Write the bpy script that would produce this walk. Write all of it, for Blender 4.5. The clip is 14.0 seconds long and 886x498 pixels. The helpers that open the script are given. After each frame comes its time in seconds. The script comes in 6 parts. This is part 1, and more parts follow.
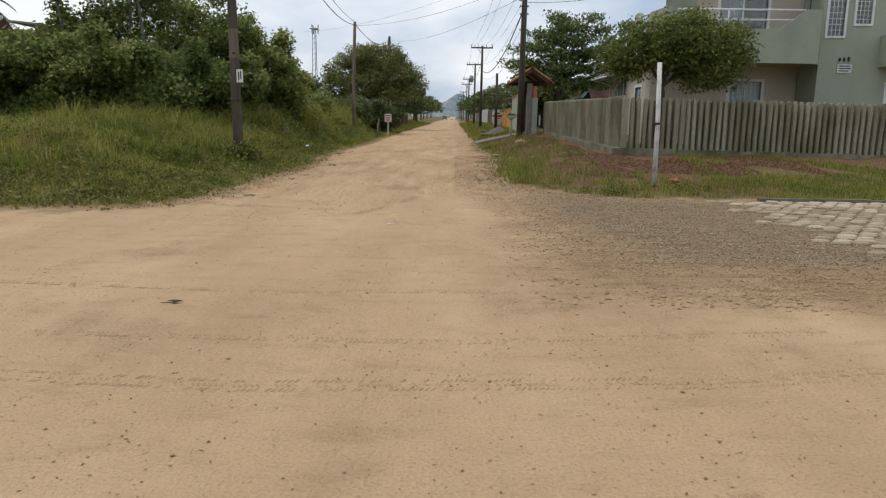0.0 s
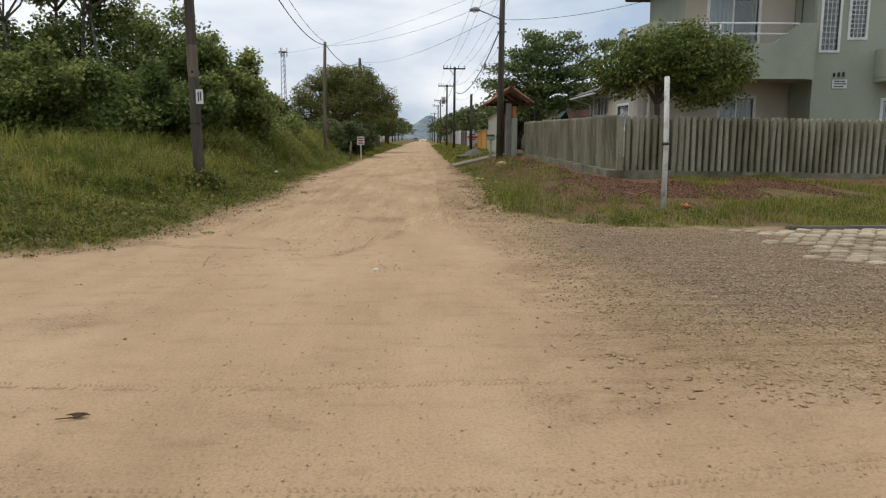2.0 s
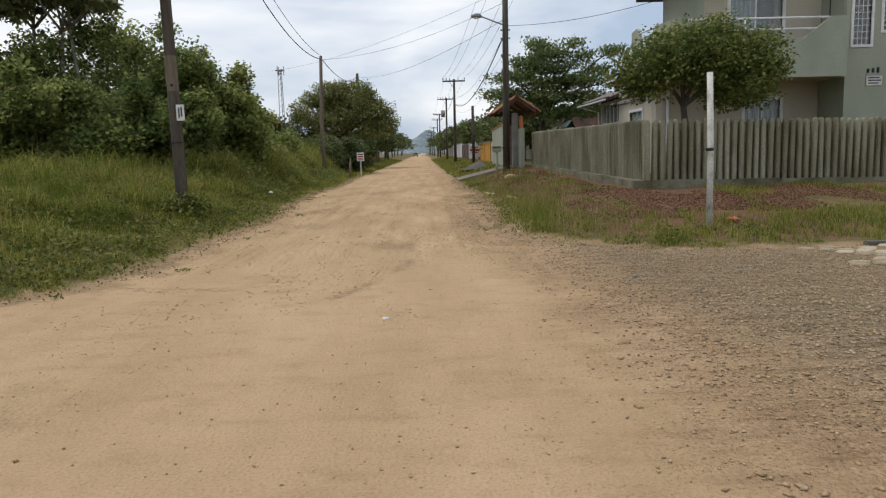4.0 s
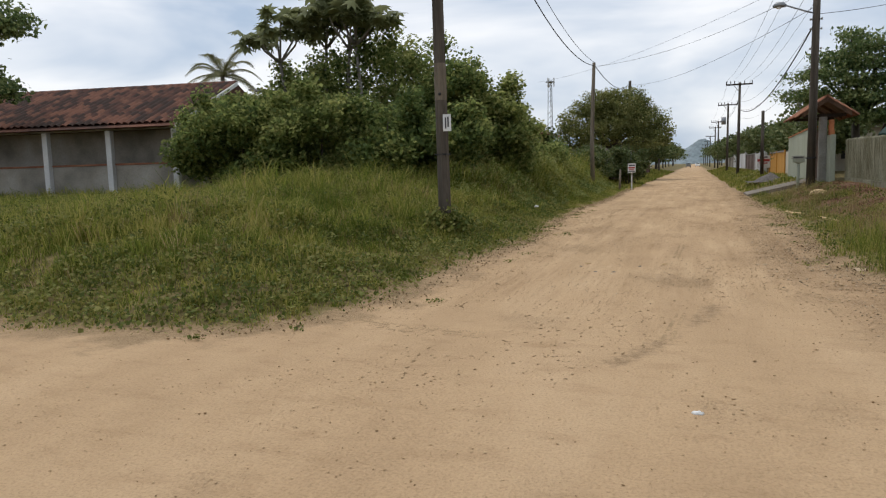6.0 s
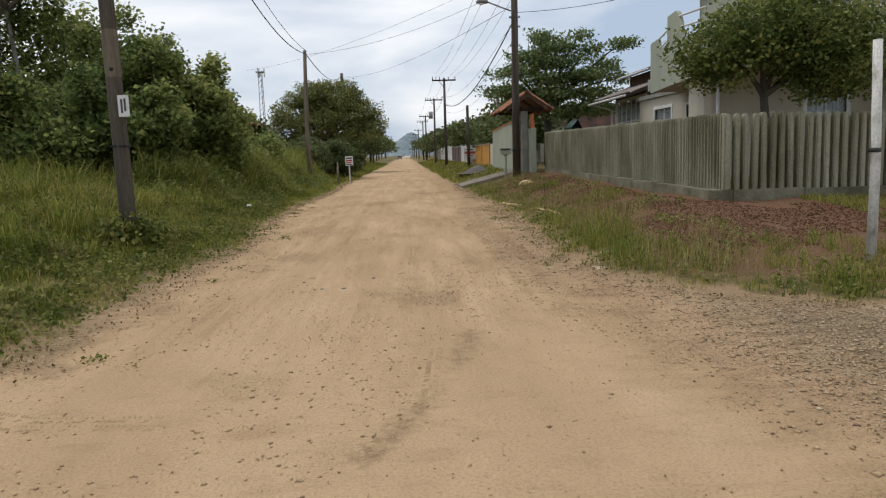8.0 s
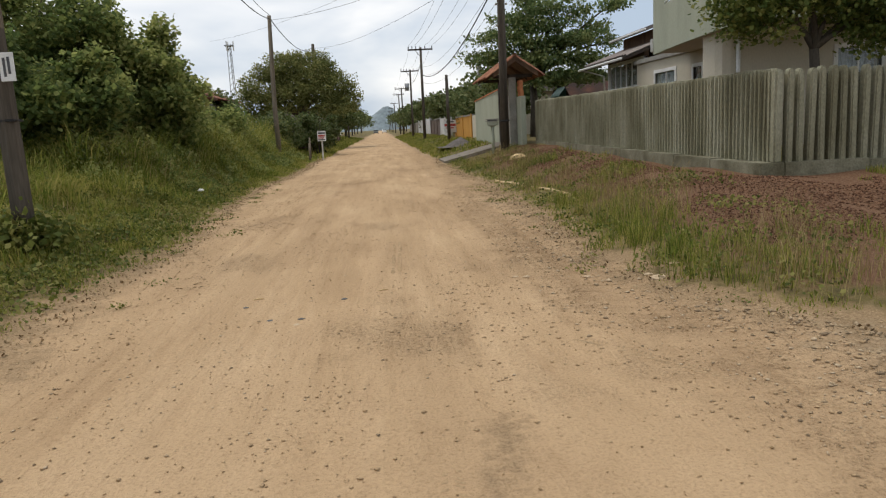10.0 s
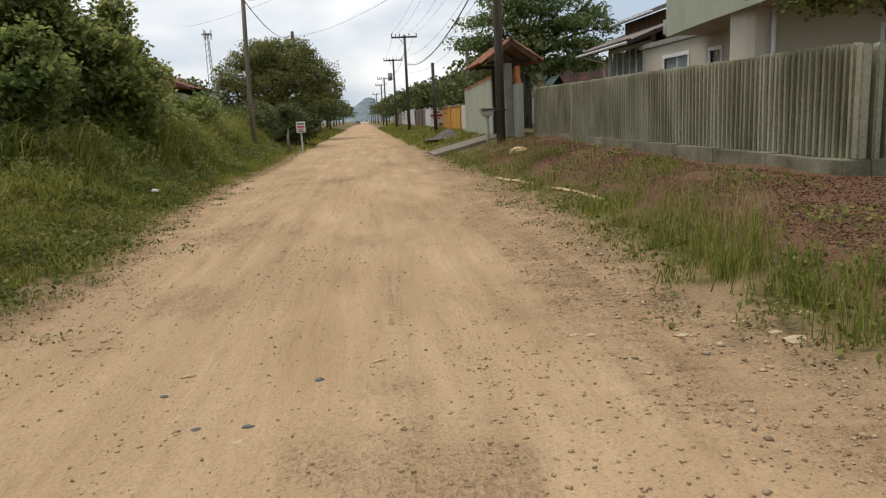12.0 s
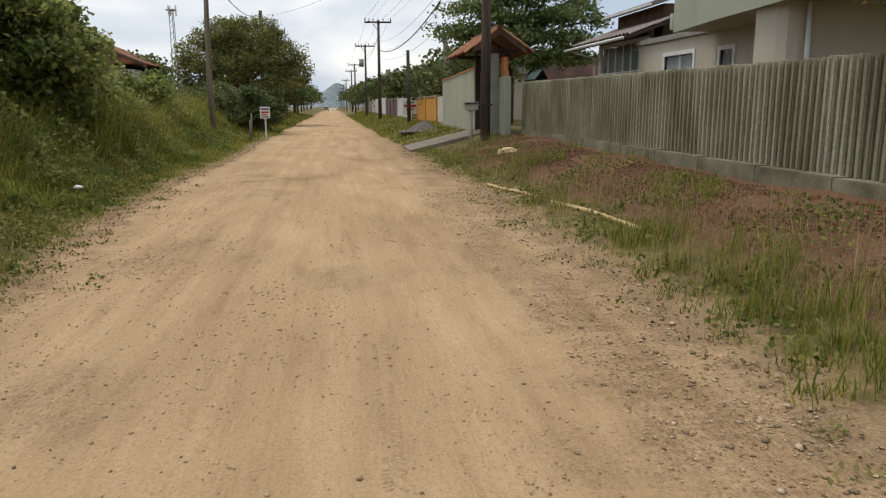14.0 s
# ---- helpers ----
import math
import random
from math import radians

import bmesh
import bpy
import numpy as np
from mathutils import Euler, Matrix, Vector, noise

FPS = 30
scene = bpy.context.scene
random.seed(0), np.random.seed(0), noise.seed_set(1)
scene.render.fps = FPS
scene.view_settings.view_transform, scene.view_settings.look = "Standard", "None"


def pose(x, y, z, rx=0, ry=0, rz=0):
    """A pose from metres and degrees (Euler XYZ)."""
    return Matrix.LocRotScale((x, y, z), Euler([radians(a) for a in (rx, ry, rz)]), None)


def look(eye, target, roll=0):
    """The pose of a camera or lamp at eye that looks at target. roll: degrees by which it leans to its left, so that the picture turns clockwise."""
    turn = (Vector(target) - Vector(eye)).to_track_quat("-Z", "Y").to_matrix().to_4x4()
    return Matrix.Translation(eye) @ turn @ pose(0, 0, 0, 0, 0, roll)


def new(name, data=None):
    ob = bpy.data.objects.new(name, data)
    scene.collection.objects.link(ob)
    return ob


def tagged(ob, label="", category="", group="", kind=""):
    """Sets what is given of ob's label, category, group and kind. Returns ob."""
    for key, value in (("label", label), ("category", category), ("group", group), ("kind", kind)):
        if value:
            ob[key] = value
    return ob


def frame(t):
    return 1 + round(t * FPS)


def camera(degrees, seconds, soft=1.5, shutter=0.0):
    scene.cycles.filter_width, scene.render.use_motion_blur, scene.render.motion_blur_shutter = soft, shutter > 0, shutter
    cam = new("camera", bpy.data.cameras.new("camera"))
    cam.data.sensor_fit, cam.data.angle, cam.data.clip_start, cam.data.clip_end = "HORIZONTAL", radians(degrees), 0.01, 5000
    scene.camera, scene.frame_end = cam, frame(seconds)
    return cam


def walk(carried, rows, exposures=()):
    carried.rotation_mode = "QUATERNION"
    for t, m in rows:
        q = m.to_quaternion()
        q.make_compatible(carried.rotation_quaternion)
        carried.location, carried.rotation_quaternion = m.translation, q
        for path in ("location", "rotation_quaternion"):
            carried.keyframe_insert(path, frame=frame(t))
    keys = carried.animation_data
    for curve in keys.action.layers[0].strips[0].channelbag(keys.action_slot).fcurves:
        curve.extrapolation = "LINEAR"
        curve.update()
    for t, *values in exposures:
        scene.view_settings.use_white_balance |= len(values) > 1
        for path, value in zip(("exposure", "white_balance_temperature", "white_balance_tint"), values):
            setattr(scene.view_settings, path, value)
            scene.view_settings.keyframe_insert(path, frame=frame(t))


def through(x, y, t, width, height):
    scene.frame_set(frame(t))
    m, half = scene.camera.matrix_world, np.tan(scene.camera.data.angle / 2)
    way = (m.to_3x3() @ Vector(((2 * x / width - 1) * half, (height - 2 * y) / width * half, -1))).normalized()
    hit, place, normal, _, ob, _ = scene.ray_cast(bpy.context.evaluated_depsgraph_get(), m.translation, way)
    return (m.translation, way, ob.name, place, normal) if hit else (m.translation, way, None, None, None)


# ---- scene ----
cam = camera(64.0, 14.0, 1.2)
PATH = [
    (0, (0.143, 1.175, 1.417), (0.12, 3.141, 1.049), 0.8),
    (0.5, (0.039, 1.539, 1.422), (-0.03, 3.518, 1.142), -0.4),
    (1, (-0.008, 1.881, 1.404), (-0.014, 3.849, 1.047), -1.2),
    (1.3, (-0.076, 2.184, 1.387), (-0.025, 4.162, 1.09), -0.9),
    (1.5, (-0.193, 2.417, 1.398), (-0.214, 4.391, 1.077), -0.2),
    (2, (-0.157, 2.828, 1.425), (-0.103, 4.804, 1.116), 0.1),
    (2.2, (-0.146, 2.995, 1.437), (-0.054, 4.969, 1.132), -0.7),
    (4.3, (-0.331, 4.777, 1.397), (-0.308, 6.759, 1.128), -2.1),
    (4.5, (-0.33, 4.933, 1.425), (-0.486, 6.906, 1.135), -3.2),
    (5, (-0.435, 5.36, 1.462), (-0.741, 7.314, 1.168), -1.6),
    (5.5, (-0.595, 5.793, 1.43), (-0.939, 7.731, 1.075), -4.0),
    (6, (-0.71, 6.269, 1.438), (-1.378, 8.141, 1.217), -1.6),
    (6.5, (-0.84, 6.714, 1.455), (-1.387, 8.616, 1.167), -0.9),
    (7, (-0.898, 7.162, 1.441), (-1.052, 9.117, 1.047), -4.0),
    (7.1, (-0.909, 7.257, 1.447), (-0.984, 9.22, 1.07), -3.9),
    (7.5, (-0.965, 7.627, 1.449), (-1.102, 9.606, 1.196), -2.6),
    (8, (-0.994, 8.155, 1.451), (-0.898, 10.135, 1.186), -2.0),
    (8.5, (-1.052, 8.644, 1.417), (-0.825, 10.597, 1.05), -2.5),
    (8.7, (-1.081, 8.875, 1.454), (-0.892, 10.839, 1.127), -3.2),
    (10.8, (-0.995, 11.556, 1.396), (-0.862, 13.514, 1.011), -3.4),
    (11, (-1.024, 11.751, 1.412), (-0.859, 13.698, 0.983), -4.9),
    (11.5, (-0.975, 12.284, 1.423), (-0.807, 14.234, 1.011), -4.1),
    (12, (-1.094, 12.801, 1.393), (-0.896, 14.757, 1.027), -3.0),
    (12.1, (-1.093, 12.866, 1.392), (-0.934, 14.827, 1.033), -2.3),
    (12.5, (-1.132, 13.215, 1.47), (-0.902, 15.158, 1.056), -2.8),
    (13, (-1.112, 13.878, 1.473), (-0.982, 15.842, 1.117), -0.0),
    (13.5, (-1.159, 14.479, 1.46), (-0.931, 16.437, 1.123), -2.4),
    (14, (-1.164, 14.95, 1.492), (-0.868, 16.888, 1.096), -0.5),
]
walk(cam, [(t, look(eye, target, roll)) for t, eye, target, roll in PATH],
     [(0, 0.18, 6600, 10), (6, 0.17, 6620, 10), (8.7, 0.18, 6700, 10), (11, 0.30, 6980, 10), (14, 0.30, 6980, 10)])

# ---- world and sun: bright overcast afternoon ----
SUN_EL, SUN_ROT = radians(72), radians(-70)
world = bpy.data.worlds.new("overcast_sky")
scene.world = world
world.use_nodes = True
wn, wl = world.node_tree.nodes, world.node_tree.links
sky = wn.new("ShaderNodeTexSky")
sky.sky_type = "NISHITA"
sky.sun_disc = False
sky.sun_elevation, sky.sun_rotation = SUN_EL, SUN_ROT
sky.air_density, sky.dust_density = 1.0, 2.0
sky_gain = wn.new("ShaderNodeMix")
sky_gain.data_type, sky_gain.blend_type = "RGBA", "MULTIPLY"
sky_gain.inputs["Factor"].default_value = 1.0
sky_gain.inputs["B"].default_value = (0.9, 1.0, 1.15, 1)
wl.new(sky.outputs[0], sky_gain.inputs["A"])
coords = wn.new("ShaderNodeTexCoord")
stretch = wn.new("ShaderNodeMapping")
stretch.inputs["Scale"].default_value = (1.3, 1.0, 4.5)
stretch.inputs["Location"].default_value = (0.35, 0.2, 0.1)
wl.new(coords.outputs["Generated"], stretch.inputs[0])
cloud = wn.new("ShaderNodeTexNoise")
cloud.inputs["Scale"].default_value = 1.7
cloud.inputs["Detail"].default_value = 5
cloud.inputs["Roughness"].default_value = 0.5
cloud.inputs["Distortion"].default_value = 0.3
wl.new(stretch.outputs[0], cloud.inputs["Vector"])
cloud_ramp = wn.new("ShaderNodeValToRGB")
cloud_ramp.color_ramp.elements[0].position = 0.39
cloud_ramp.color_ramp.elements[0].color = (4.2, 5.2, 6.6, 1)
cloud_ramp.color_ramp.elements[1].position = 0.62
cloud_ramp.color_ramp.elements[1].color = (9.2, 9.4, 9.7, 1)
wl.new(cloud.outputs["Fac"], cloud_ramp.inputs[0])
sky_mix = wn.new("ShaderNodeMix")
sky_mix.data_type = "RGBA"
sky_mix.inputs["Factor"].default_value = 0.86
wl.new(sky_gain.outputs["Result"], sky_mix.inputs["A"])
wl.new(cloud_ramp.outputs[0], sky_mix.inputs["B"])
wl.new(sky_mix.outputs["Result"], wn["Background"].inputs[0])
wn["Background"].inputs[1].default_value = 0.1
sun = new("sun", bpy.data.lights.new("sun", "SUN"))
sun.data.energy, sun.data.angle, sun.data.color = 1.3, radians(14), (1.0, 0.95, 0.87)
sun.matrix_world = look((0, 0, 30), (-math.sin(SUN_ROT) * math.cos(SUN_EL), -math.cos(SUN_ROT) * math.cos(SUN_EL), 30 - math.sin(SUN_EL)))


# ---- materials ----
def material(name, tones, scale=8.0, fine=60.0, rough=0.85, bump=0.3, depth=0.02, stretch=(1, 1, 1), metal=0.0,
             island=0.0, piece=0.0, fine_mix=0.35, spec=0.3):
    """Two or three tones mixed by large noise, then fine grain in value and relief, on world coordinates."""
    m = bpy.data.materials.new(name)
    m.use_nodes = True
    n, l = m.node_tree.nodes, m.node_tree.links
    b = n["Principled BSDF"]
    geo = n.new("ShaderNodeNewGeometry")
    mp = n.new("ShaderNodeMapping")
    mp.inputs["Scale"].default_value = stretch
    l.new(geo.outputs["Position"], mp.inputs[0])
    big = n.new("ShaderNodeTexNoise")
    big.inputs["Scale"].default_value, big.inputs["Detail"].default_value = scale, 5
    small = n.new("ShaderNodeTexNoise")
    small.inputs["Scale"].default_value, small.inputs["Detail"].default_value = fine, 3
    l.new(mp.outputs[0], big.inputs["Vector"])
    l.new(mp.outputs[0], small.inputs["Vector"])
    fac = big.outputs["Fac"]
    for amount, source in ((island, geo.outputs["Random Per Island"]), (piece, None)):
        if amount:
            if source is None:
                source = n.new("ShaderNodeObjectInfo").outputs["Random"]
            add = n.new("ShaderNodeMath")
            add.operation = "MULTIPLY_ADD"
            l.new(source, add.inputs[0])
            add.inputs[1].default_value = amount
            sub = n.new("ShaderNodeMath")
            sub.operation = "SUBTRACT"
            l.new(fac, sub.inputs[0])
            sub.inputs[1].default_value = amount / 2
            l.new(sub.outputs[0], add.inputs[2])
            fac = add.outputs[0]
    ramp = n.new("ShaderNodeValToRGB")
    ramp.color_ramp.elements[0].position, ramp.color_ramp.elements[1].position = 0.32, 0.68
    ramp.color_ramp.elements[0].color = (*tones[0], 1)
    ramp.color_ramp.elements[1].color = (*tones[-1], 1)
    if len(tones) == 3:
        e = ramp.color_ramp.elements.new(0.5)
        e.color = (*tones[1], 1)
    l.new(fac, ramp.inputs[0])
    grain = n.new("ShaderNodeValToRGB")
    grain.color_ramp.elements[0].position, grain.color_ramp.elements[1].position = 0.3, 0.7
    low = 1 - fine_mix
    grain.color_ramp.elements[0].color = (low, low, low, 1)
    grain.color_ramp.elements[1].color = (1, 1, 1, 1)
    l.new(small.outputs["Fac"], grain.inputs[0])
    mul = n.new("ShaderNodeMix")
    mul.data_type, mul.blend_type = "RGBA", "MULTIPLY"
    mul.inputs["Factor"].default_value = 1.0
    l.new(ramp.outputs[0], mul.inputs["A"])
    l.new(grain.outputs[0], mul.inputs["B"])
    l.new(mul.outputs["Result"], b.inputs["Base Color"])
    b.inputs["Roughness"].default_value, b.inputs["Metallic"].default_value = rough, metal
    b.inputs["Specular IOR Level"].default_value = spec
    if bump:
        bp = n.new("ShaderNodeBump")
        bp.inputs["Strength"].default_value, bp.inputs["Distance"].default_value = bump, depth
        l.new(small.outputs["Fac"], bp.inputs["Height"])
        l.new(bp.outputs[0], b.inputs["Normal"])
    return m


def leaf_material(name, tones, scale=0.7, rough=0.55, through=0.25):
    """Leaves: hue varies leaf by leaf and over the crown, some light passes through."""
    m = material(name, tones, scale=scale, fine=25, rough=rough, bump=0, island=0.55, fine_mix=0.2, spec=0.15)
    n, l = m.node_tree.nodes, m.node_tree.links
    b, out = n["Principled BSDF"], n["Material Output"]
    tr = n.new("ShaderNodeBsdfTranslucent")
    l.new(b.inputs["Base Color"].links[0].from_socket, tr.inputs[0])
    mx = n.new("ShaderNodeMixShader")
    mx.inputs[0].default_value = through
    l.new(b.outputs[0], mx.inputs[1])
    l.new(tr.outputs[0], mx.inputs[2])
    l.new(mx.outputs[0], out.inputs[0])
    return m


M = dict(
    picket=material("weathered_concrete_picket", ((0.20, 0.185, 0.115), (0.29, 0.275, 0.185), (0.39, 0.375, 0.275)), 1.3, 45, 0.95, 0.5, 0.010, (1, 1, 0.5), piece=0.12),
    plinth=material("mossy_concrete", ((0.115, 0.105, 0.062), (0.22, 0.205, 0.14), (0.30, 0.285, 0.205)), 2.0, 40, 0.95, 0.5, 0.012),
    wall_green=material("grey_green_render", ((0.31, 0.335, 0.26), (0.36, 0.385, 0.30), (0.395, 0.415, 0.33)), 0.9, 30, 0.9, 0.25, 0.006, (1, 1, 0.5), fine_mix=0.12),
    wall_beige=material("beige_render", ((0.45, 0.405, 0.315), (0.51, 0.465, 0.37), (0.55, 0.505, 0.41)), 0.8, 30, 0.9, 0.25, 0.006, (1, 1, 0.5), fine_mix=0.12),
    soffit=material("plain_render_soffit", ((0.38, 0.33, 0.27), (0.46, 0.40, 0.33)), 1.2, 30, 0.9, 0.2, 0.005, fine_mix=0.1),
    white=material("white_paint", ((0.66, 0.66, 0.64), (0.80, 0.80, 0.78)), 6, 70, 0.55, 0.1, 0.003, fine_mix=0.12),
    post_white=material("chipped_white_paint", ((0.38, 0.36, 0.31), (0.70, 0.69, 0.64), (0.78, 0.77, 0.73)), 7, 60, 0.7, 0.3, 0.004, (1, 1, 0.5)),
    pole=material("creosoted_pole", ((0.045, 0.036, 0.026), (0.088, 0.072, 0.055), (0.145, 0.122, 0.095)), 5, 60, 0.85, 0.7, 0.012, (1, 1, 0.08)),
    pole_pale=material("bleached_pole_wood", ((0.13, 0.105, 0.075), (0.24, 0.20, 0.15)), 5, 60, 0.9, 0.6, 0.01, (1, 1, 0.1)),
    concrete=material("plain_concrete", ((0.27, 0.26, 0.235), (0.37, 0.355, 0.32)), 2.5, 35, 0.92, 0.4, 0.01),
    slab=material("driveway_concrete", ((0.21, 0.18, 0.145), (0.31, 0.27, 0.22)), 1.8, 30, 0.95, 0.4, 0.01),
    metal=material("galvanised_metal", ((0.25, 0.26, 0.27), (0.38, 0.39, 0.40)), 6, 60, 0.45, 0.15, 0.003, metal=0.7),
    dark_metal=material("dark_iron", ((0.03, 0.03, 0.032), (0.07, 0.068, 0.065)), 6, 60, 0.6, 0.2, 0.003, metal=0.4),
    cable=material("black_cable", ((0.012, 0.012, 0.013), (0.022, 0.022, 0.024)), 6, 60, 0.6, 0, 0.003),
    tile_red=material("clay_roof_tile", ((0.16, 0.062, 0.038), (0.30, 0.125, 0.072), (0.40, 0.19, 0.11)), 1.3, 25, 0.9, 0.4, 0.01, piece=0.5, island=0.45),
    tile_old=material("lichened_roof_tile", ((0.045, 0.028, 0.022), (0.10, 0.046, 0.033), (0.19, 0.085, 0.055)), 1.0, 25, 0.95, 0.4, 0.01, piece=0.4, island=0.4),
    tile_grey=material("weathered_grey_tile", ((0.20, 0.17, 0.155), (0.30, 0.255, 0.23)), 1.5, 25, 0.9, 0.4, 0.01, piece=0.4, island=0.4),
    timber=material("brown_timber", ((0.075, 0.042, 0.026), (0.15, 0.085, 0.05)), 5, 50, 0.8, 0.4, 0.008, (1, 1, 0.2)),
    timber_dark=material("dark_timber", ((0.035, 0.025, 0.02), (0.07, 0.05, 0.038)), 5, 50, 0.8, 0.4, 0.008, (1, 1, 0.2)),
    yellow=material("ochre_yellow_wall", ((0.50, 0.24, 0.045), (0.60, 0.31, 0.065)), 0.9, 25, 0.9, 0.25, 0.006, fine_mix=0.12),
    cream=material("cream_render", ((0.52, 0.47, 0.36), (0.60, 0.55, 0.44)), 0.9, 25, 0.9, 0.25, 0.006, fine_mix=0.12),
    white_wall=material("limewashed_wall", ((0.56, 0.56, 0.55), (0.68, 0.68, 0.67)), 0.8, 25, 0.9, 0.25, 0.006, fine_mix=0.15),
    brown_wall=material("brown_boards", ((0.14, 0.10, 0.085), (0.21, 0.16, 0.135)), 1.2, 25, 0.9, 0.3, 0.006),
    red_wall=material("red_brown_brick_wall", ((0.12, 0.065, 0.048), (0.19, 0.105, 0.08)), 1.5, 25, 0.95, 0.4, 0.01),
    old_wall=material("stained_old_render", ((0.17, 0.155, 0.13), (0.29, 0.265, 0.225), (0.38, 0.355, 0.31)), 0.7, 20, 0.95, 0.3, 0.008, fine_mix=0.2),
    grey_wall=material("grey_render", ((0.17, 0.175, 0.165), (0.26, 0.265, 0.25)), 0.8, 20, 0.95, 0.3, 0.008),
    brick_orange=material("hollow_clay_brick", ((0.42, 0.15, 0.065), (0.58, 0.23, 0.10)), 5, 40, 0.9, 0.4, 0.006, piece=0.4),
    curtain=material("pale_blue_curtain", ((0.40, 0.45, 0.50), (0.62, 0.66, 0.70)), 9, 60, 0.9, 0.3, 0.02, (1, 1, 0.05), fine_mix=0.15),
    # near-black colour that carries the shade of unlit interiors
    inside=material("painted_interior_shade", ((0.035, 0.035, 0.035), (0.05, 0.05, 0.05)), 2, 30, 0.9, 0, 0.01),
    sign_red=material("faded_red_print", ((0.42, 0.055, 0.045), (0.52, 0.08, 0.06)), 8, 60, 0.6, 0, 0.002, fine_mix=0.15),
    sign_dark=material("dark_print", ((0.06, 0.06, 0.065), (0.10, 0.10, 0.105)), 8, 60, 0.6, 0, 0.002, fine_mix=0.15),
    rag=material("orange_red_plastic", ((0.42, 0.10, 0.04), (0.58, 0.20, 0.10)), 8, 50, 0.5, 0.2, 0.004, fine_mix=0.2),
    rag_pale=material("pale_yellow_rag", ((0.58, 0.40, 0.19), (0.74, 0.58, 0.34)), 8, 50, 0.85, 0.3, 0.006, fine_mix=0.2),
    tank=material("teal_plastic", ((0.018, 0.055, 0.045), (0.03, 0.08, 0.065)), 4, 40, 0.5, 0.1, 0.003),
    # pale blue-grey tones include the haze of distance
    hill=material("hazy_wooded_hill", ((0.20, 0.25, 0.27), (0.26, 0.31, 0.33)), 0.02, 0.15, 1.0, 0, 0.01),
    bark=material("grey_bark", ((0.075, 0.062, 0.05), (0.15, 0.13, 0.105)), 6, 50, 0.95, 0.7, 0.012, (1, 1, 0.3)),
    bark_pale=material("pale_bark", ((0.16, 0.145, 0.12), (0.29, 0.27, 0.23)), 4, 40, 0.9, 0.5, 0.01, (1, 1, 2.0)),
    paver=material("pale_stone_paver", ((0.34, 0.27, 0.175), (0.45, 0.365, 0.24), (0.55, 0.455, 0.32)), 3, 50, 0.95, 0.5, 0.008, piece=0.5, island=0.5),
    kerb=material("dark_kerb_stone", ((0.13, 0.12, 0.10), (0.23, 0.21, 0.18)), 3, 40, 0.95, 0.5, 0.01),
    pebble=material("brown_sand_clod", ((0.31, 0.205, 0.11), (0.44, 0.30, 0.17), (0.58, 0.42, 0.255)), 9, 70, 0.95, 0.3, 0.004, island=0.7, fine_mix=0.15, spec=0.1),
    gravel=material("pale_gravel", ((0.25, 0.185, 0.12), (0.40, 0.30, 0.19), (0.56, 0.43, 0.29)), 9, 70, 0.95, 0.3, 0.004, island=0.8, fine_mix=0.2, spec=0.1),
    redstone=material("red_crushed_brick", ((0.10, 0.048, 0.029), (0.18, 0.088, 0.051), (0.30, 0.172, 0.105)), 9, 70, 0.95, 0.3, 0.004, island=0.8, spec=0.1),
    slate=material("dark_grey_stone", ((0.095, 0.092, 0.088), (0.175, 0.17, 0.16)), 20, 90, 0.8, 0.3, 0.004),
    heap=material("dark_heap_gravel", ((0.10, 0.09, 0.085), (0.20, 0.175, 0.16)), 5, 40, 0.95, 0.8, 0.03),
    tread=material("pressed_sand", ((0.43, 0.295, 0.165), (0.54, 0.38, 0.22)), 3, 50, 0.95, 0.3, 0.005),
    litter=material("dry_leaf_litter", ((0.17, 0.11, 0.058), (0.30, 0.205, 0.11), (0.44, 0.325, 0.19)), 9, 50, 0.95, 0, 0.004, island=0.8, spec=0.1),
    grass=leaf_material("verge_grass", ((0.130, 0.172, 0.028), (0.245, 0.275, 0.048), (0.42, 0.37, 0.11)), 0.55, 0.7, 0.5),
    grass_dry=leaf_material("dry_seed_grass", ((0.26, 0.185, 0.075), (0.46, 0.36, 0.18)), 0.8, 0.7, 0.3),
    weed=leaf_material("broadleaf_weed", ((0.088, 0.113, 0.024), (0.172, 0.192, 0.044), (0.28, 0.26, 0.08)), 0.8, 0.65, 0.35),
    shrub=leaf_material("shrub_leaf", ((0.145, 0.19, 0.060), (0.26, 0.305, 0.095), (0.40, 0.41, 0.15)), 0.5, 0.7, 0.62),
    shrub_dark=leaf_material("dark_shrub_leaf", ((0.115, 0.165, 0.054), (0.22, 0.270, 0.084), (0.35, 0.37, 0.125)), 0.5, 0.7, 0.62),
    citrus=leaf_material("small_garden_tree_leaf", ((0.085, 0.125, 0.032), (0.155, 0.195, 0.050), (0.27, 0.28, 0.085)), 1.2, 0.6, 0.4),
    almond=leaf_material("broad_tree_leaf", ((0.10, 0.150, 0.060), (0.17, 0.225, 0.082), (0.27, 0.305, 0.12)), 0.6, 0.6, 0.45),
    dome=leaf_material("feathery_tree_leaf", ((0.13, 0.15, 0.050), (0.22, 0.235, 0.078), (0.33, 0.32, 0.12)), 0.35, 0.7, 0.45),
    far_leaf=leaf_material("distant_tree_leaf", ((0.075, 0.105, 0.036), (0.125, 0.155, 0.052), (0.19, 0.21, 0.085)), 0.3, 0.6, 0.3),
    palm=leaf_material("palm_leaflet", ((0.12, 0.125, 0.055), (0.23, 0.22, 0.11)), 0.8, 0.6, 0.3),
    cecropia=leaf_material("large_palmate_leaf", ((0.17, 0.19, 0.09), (0.29, 0.31, 0.15)), 0.6, 0.6, 0.45),
)


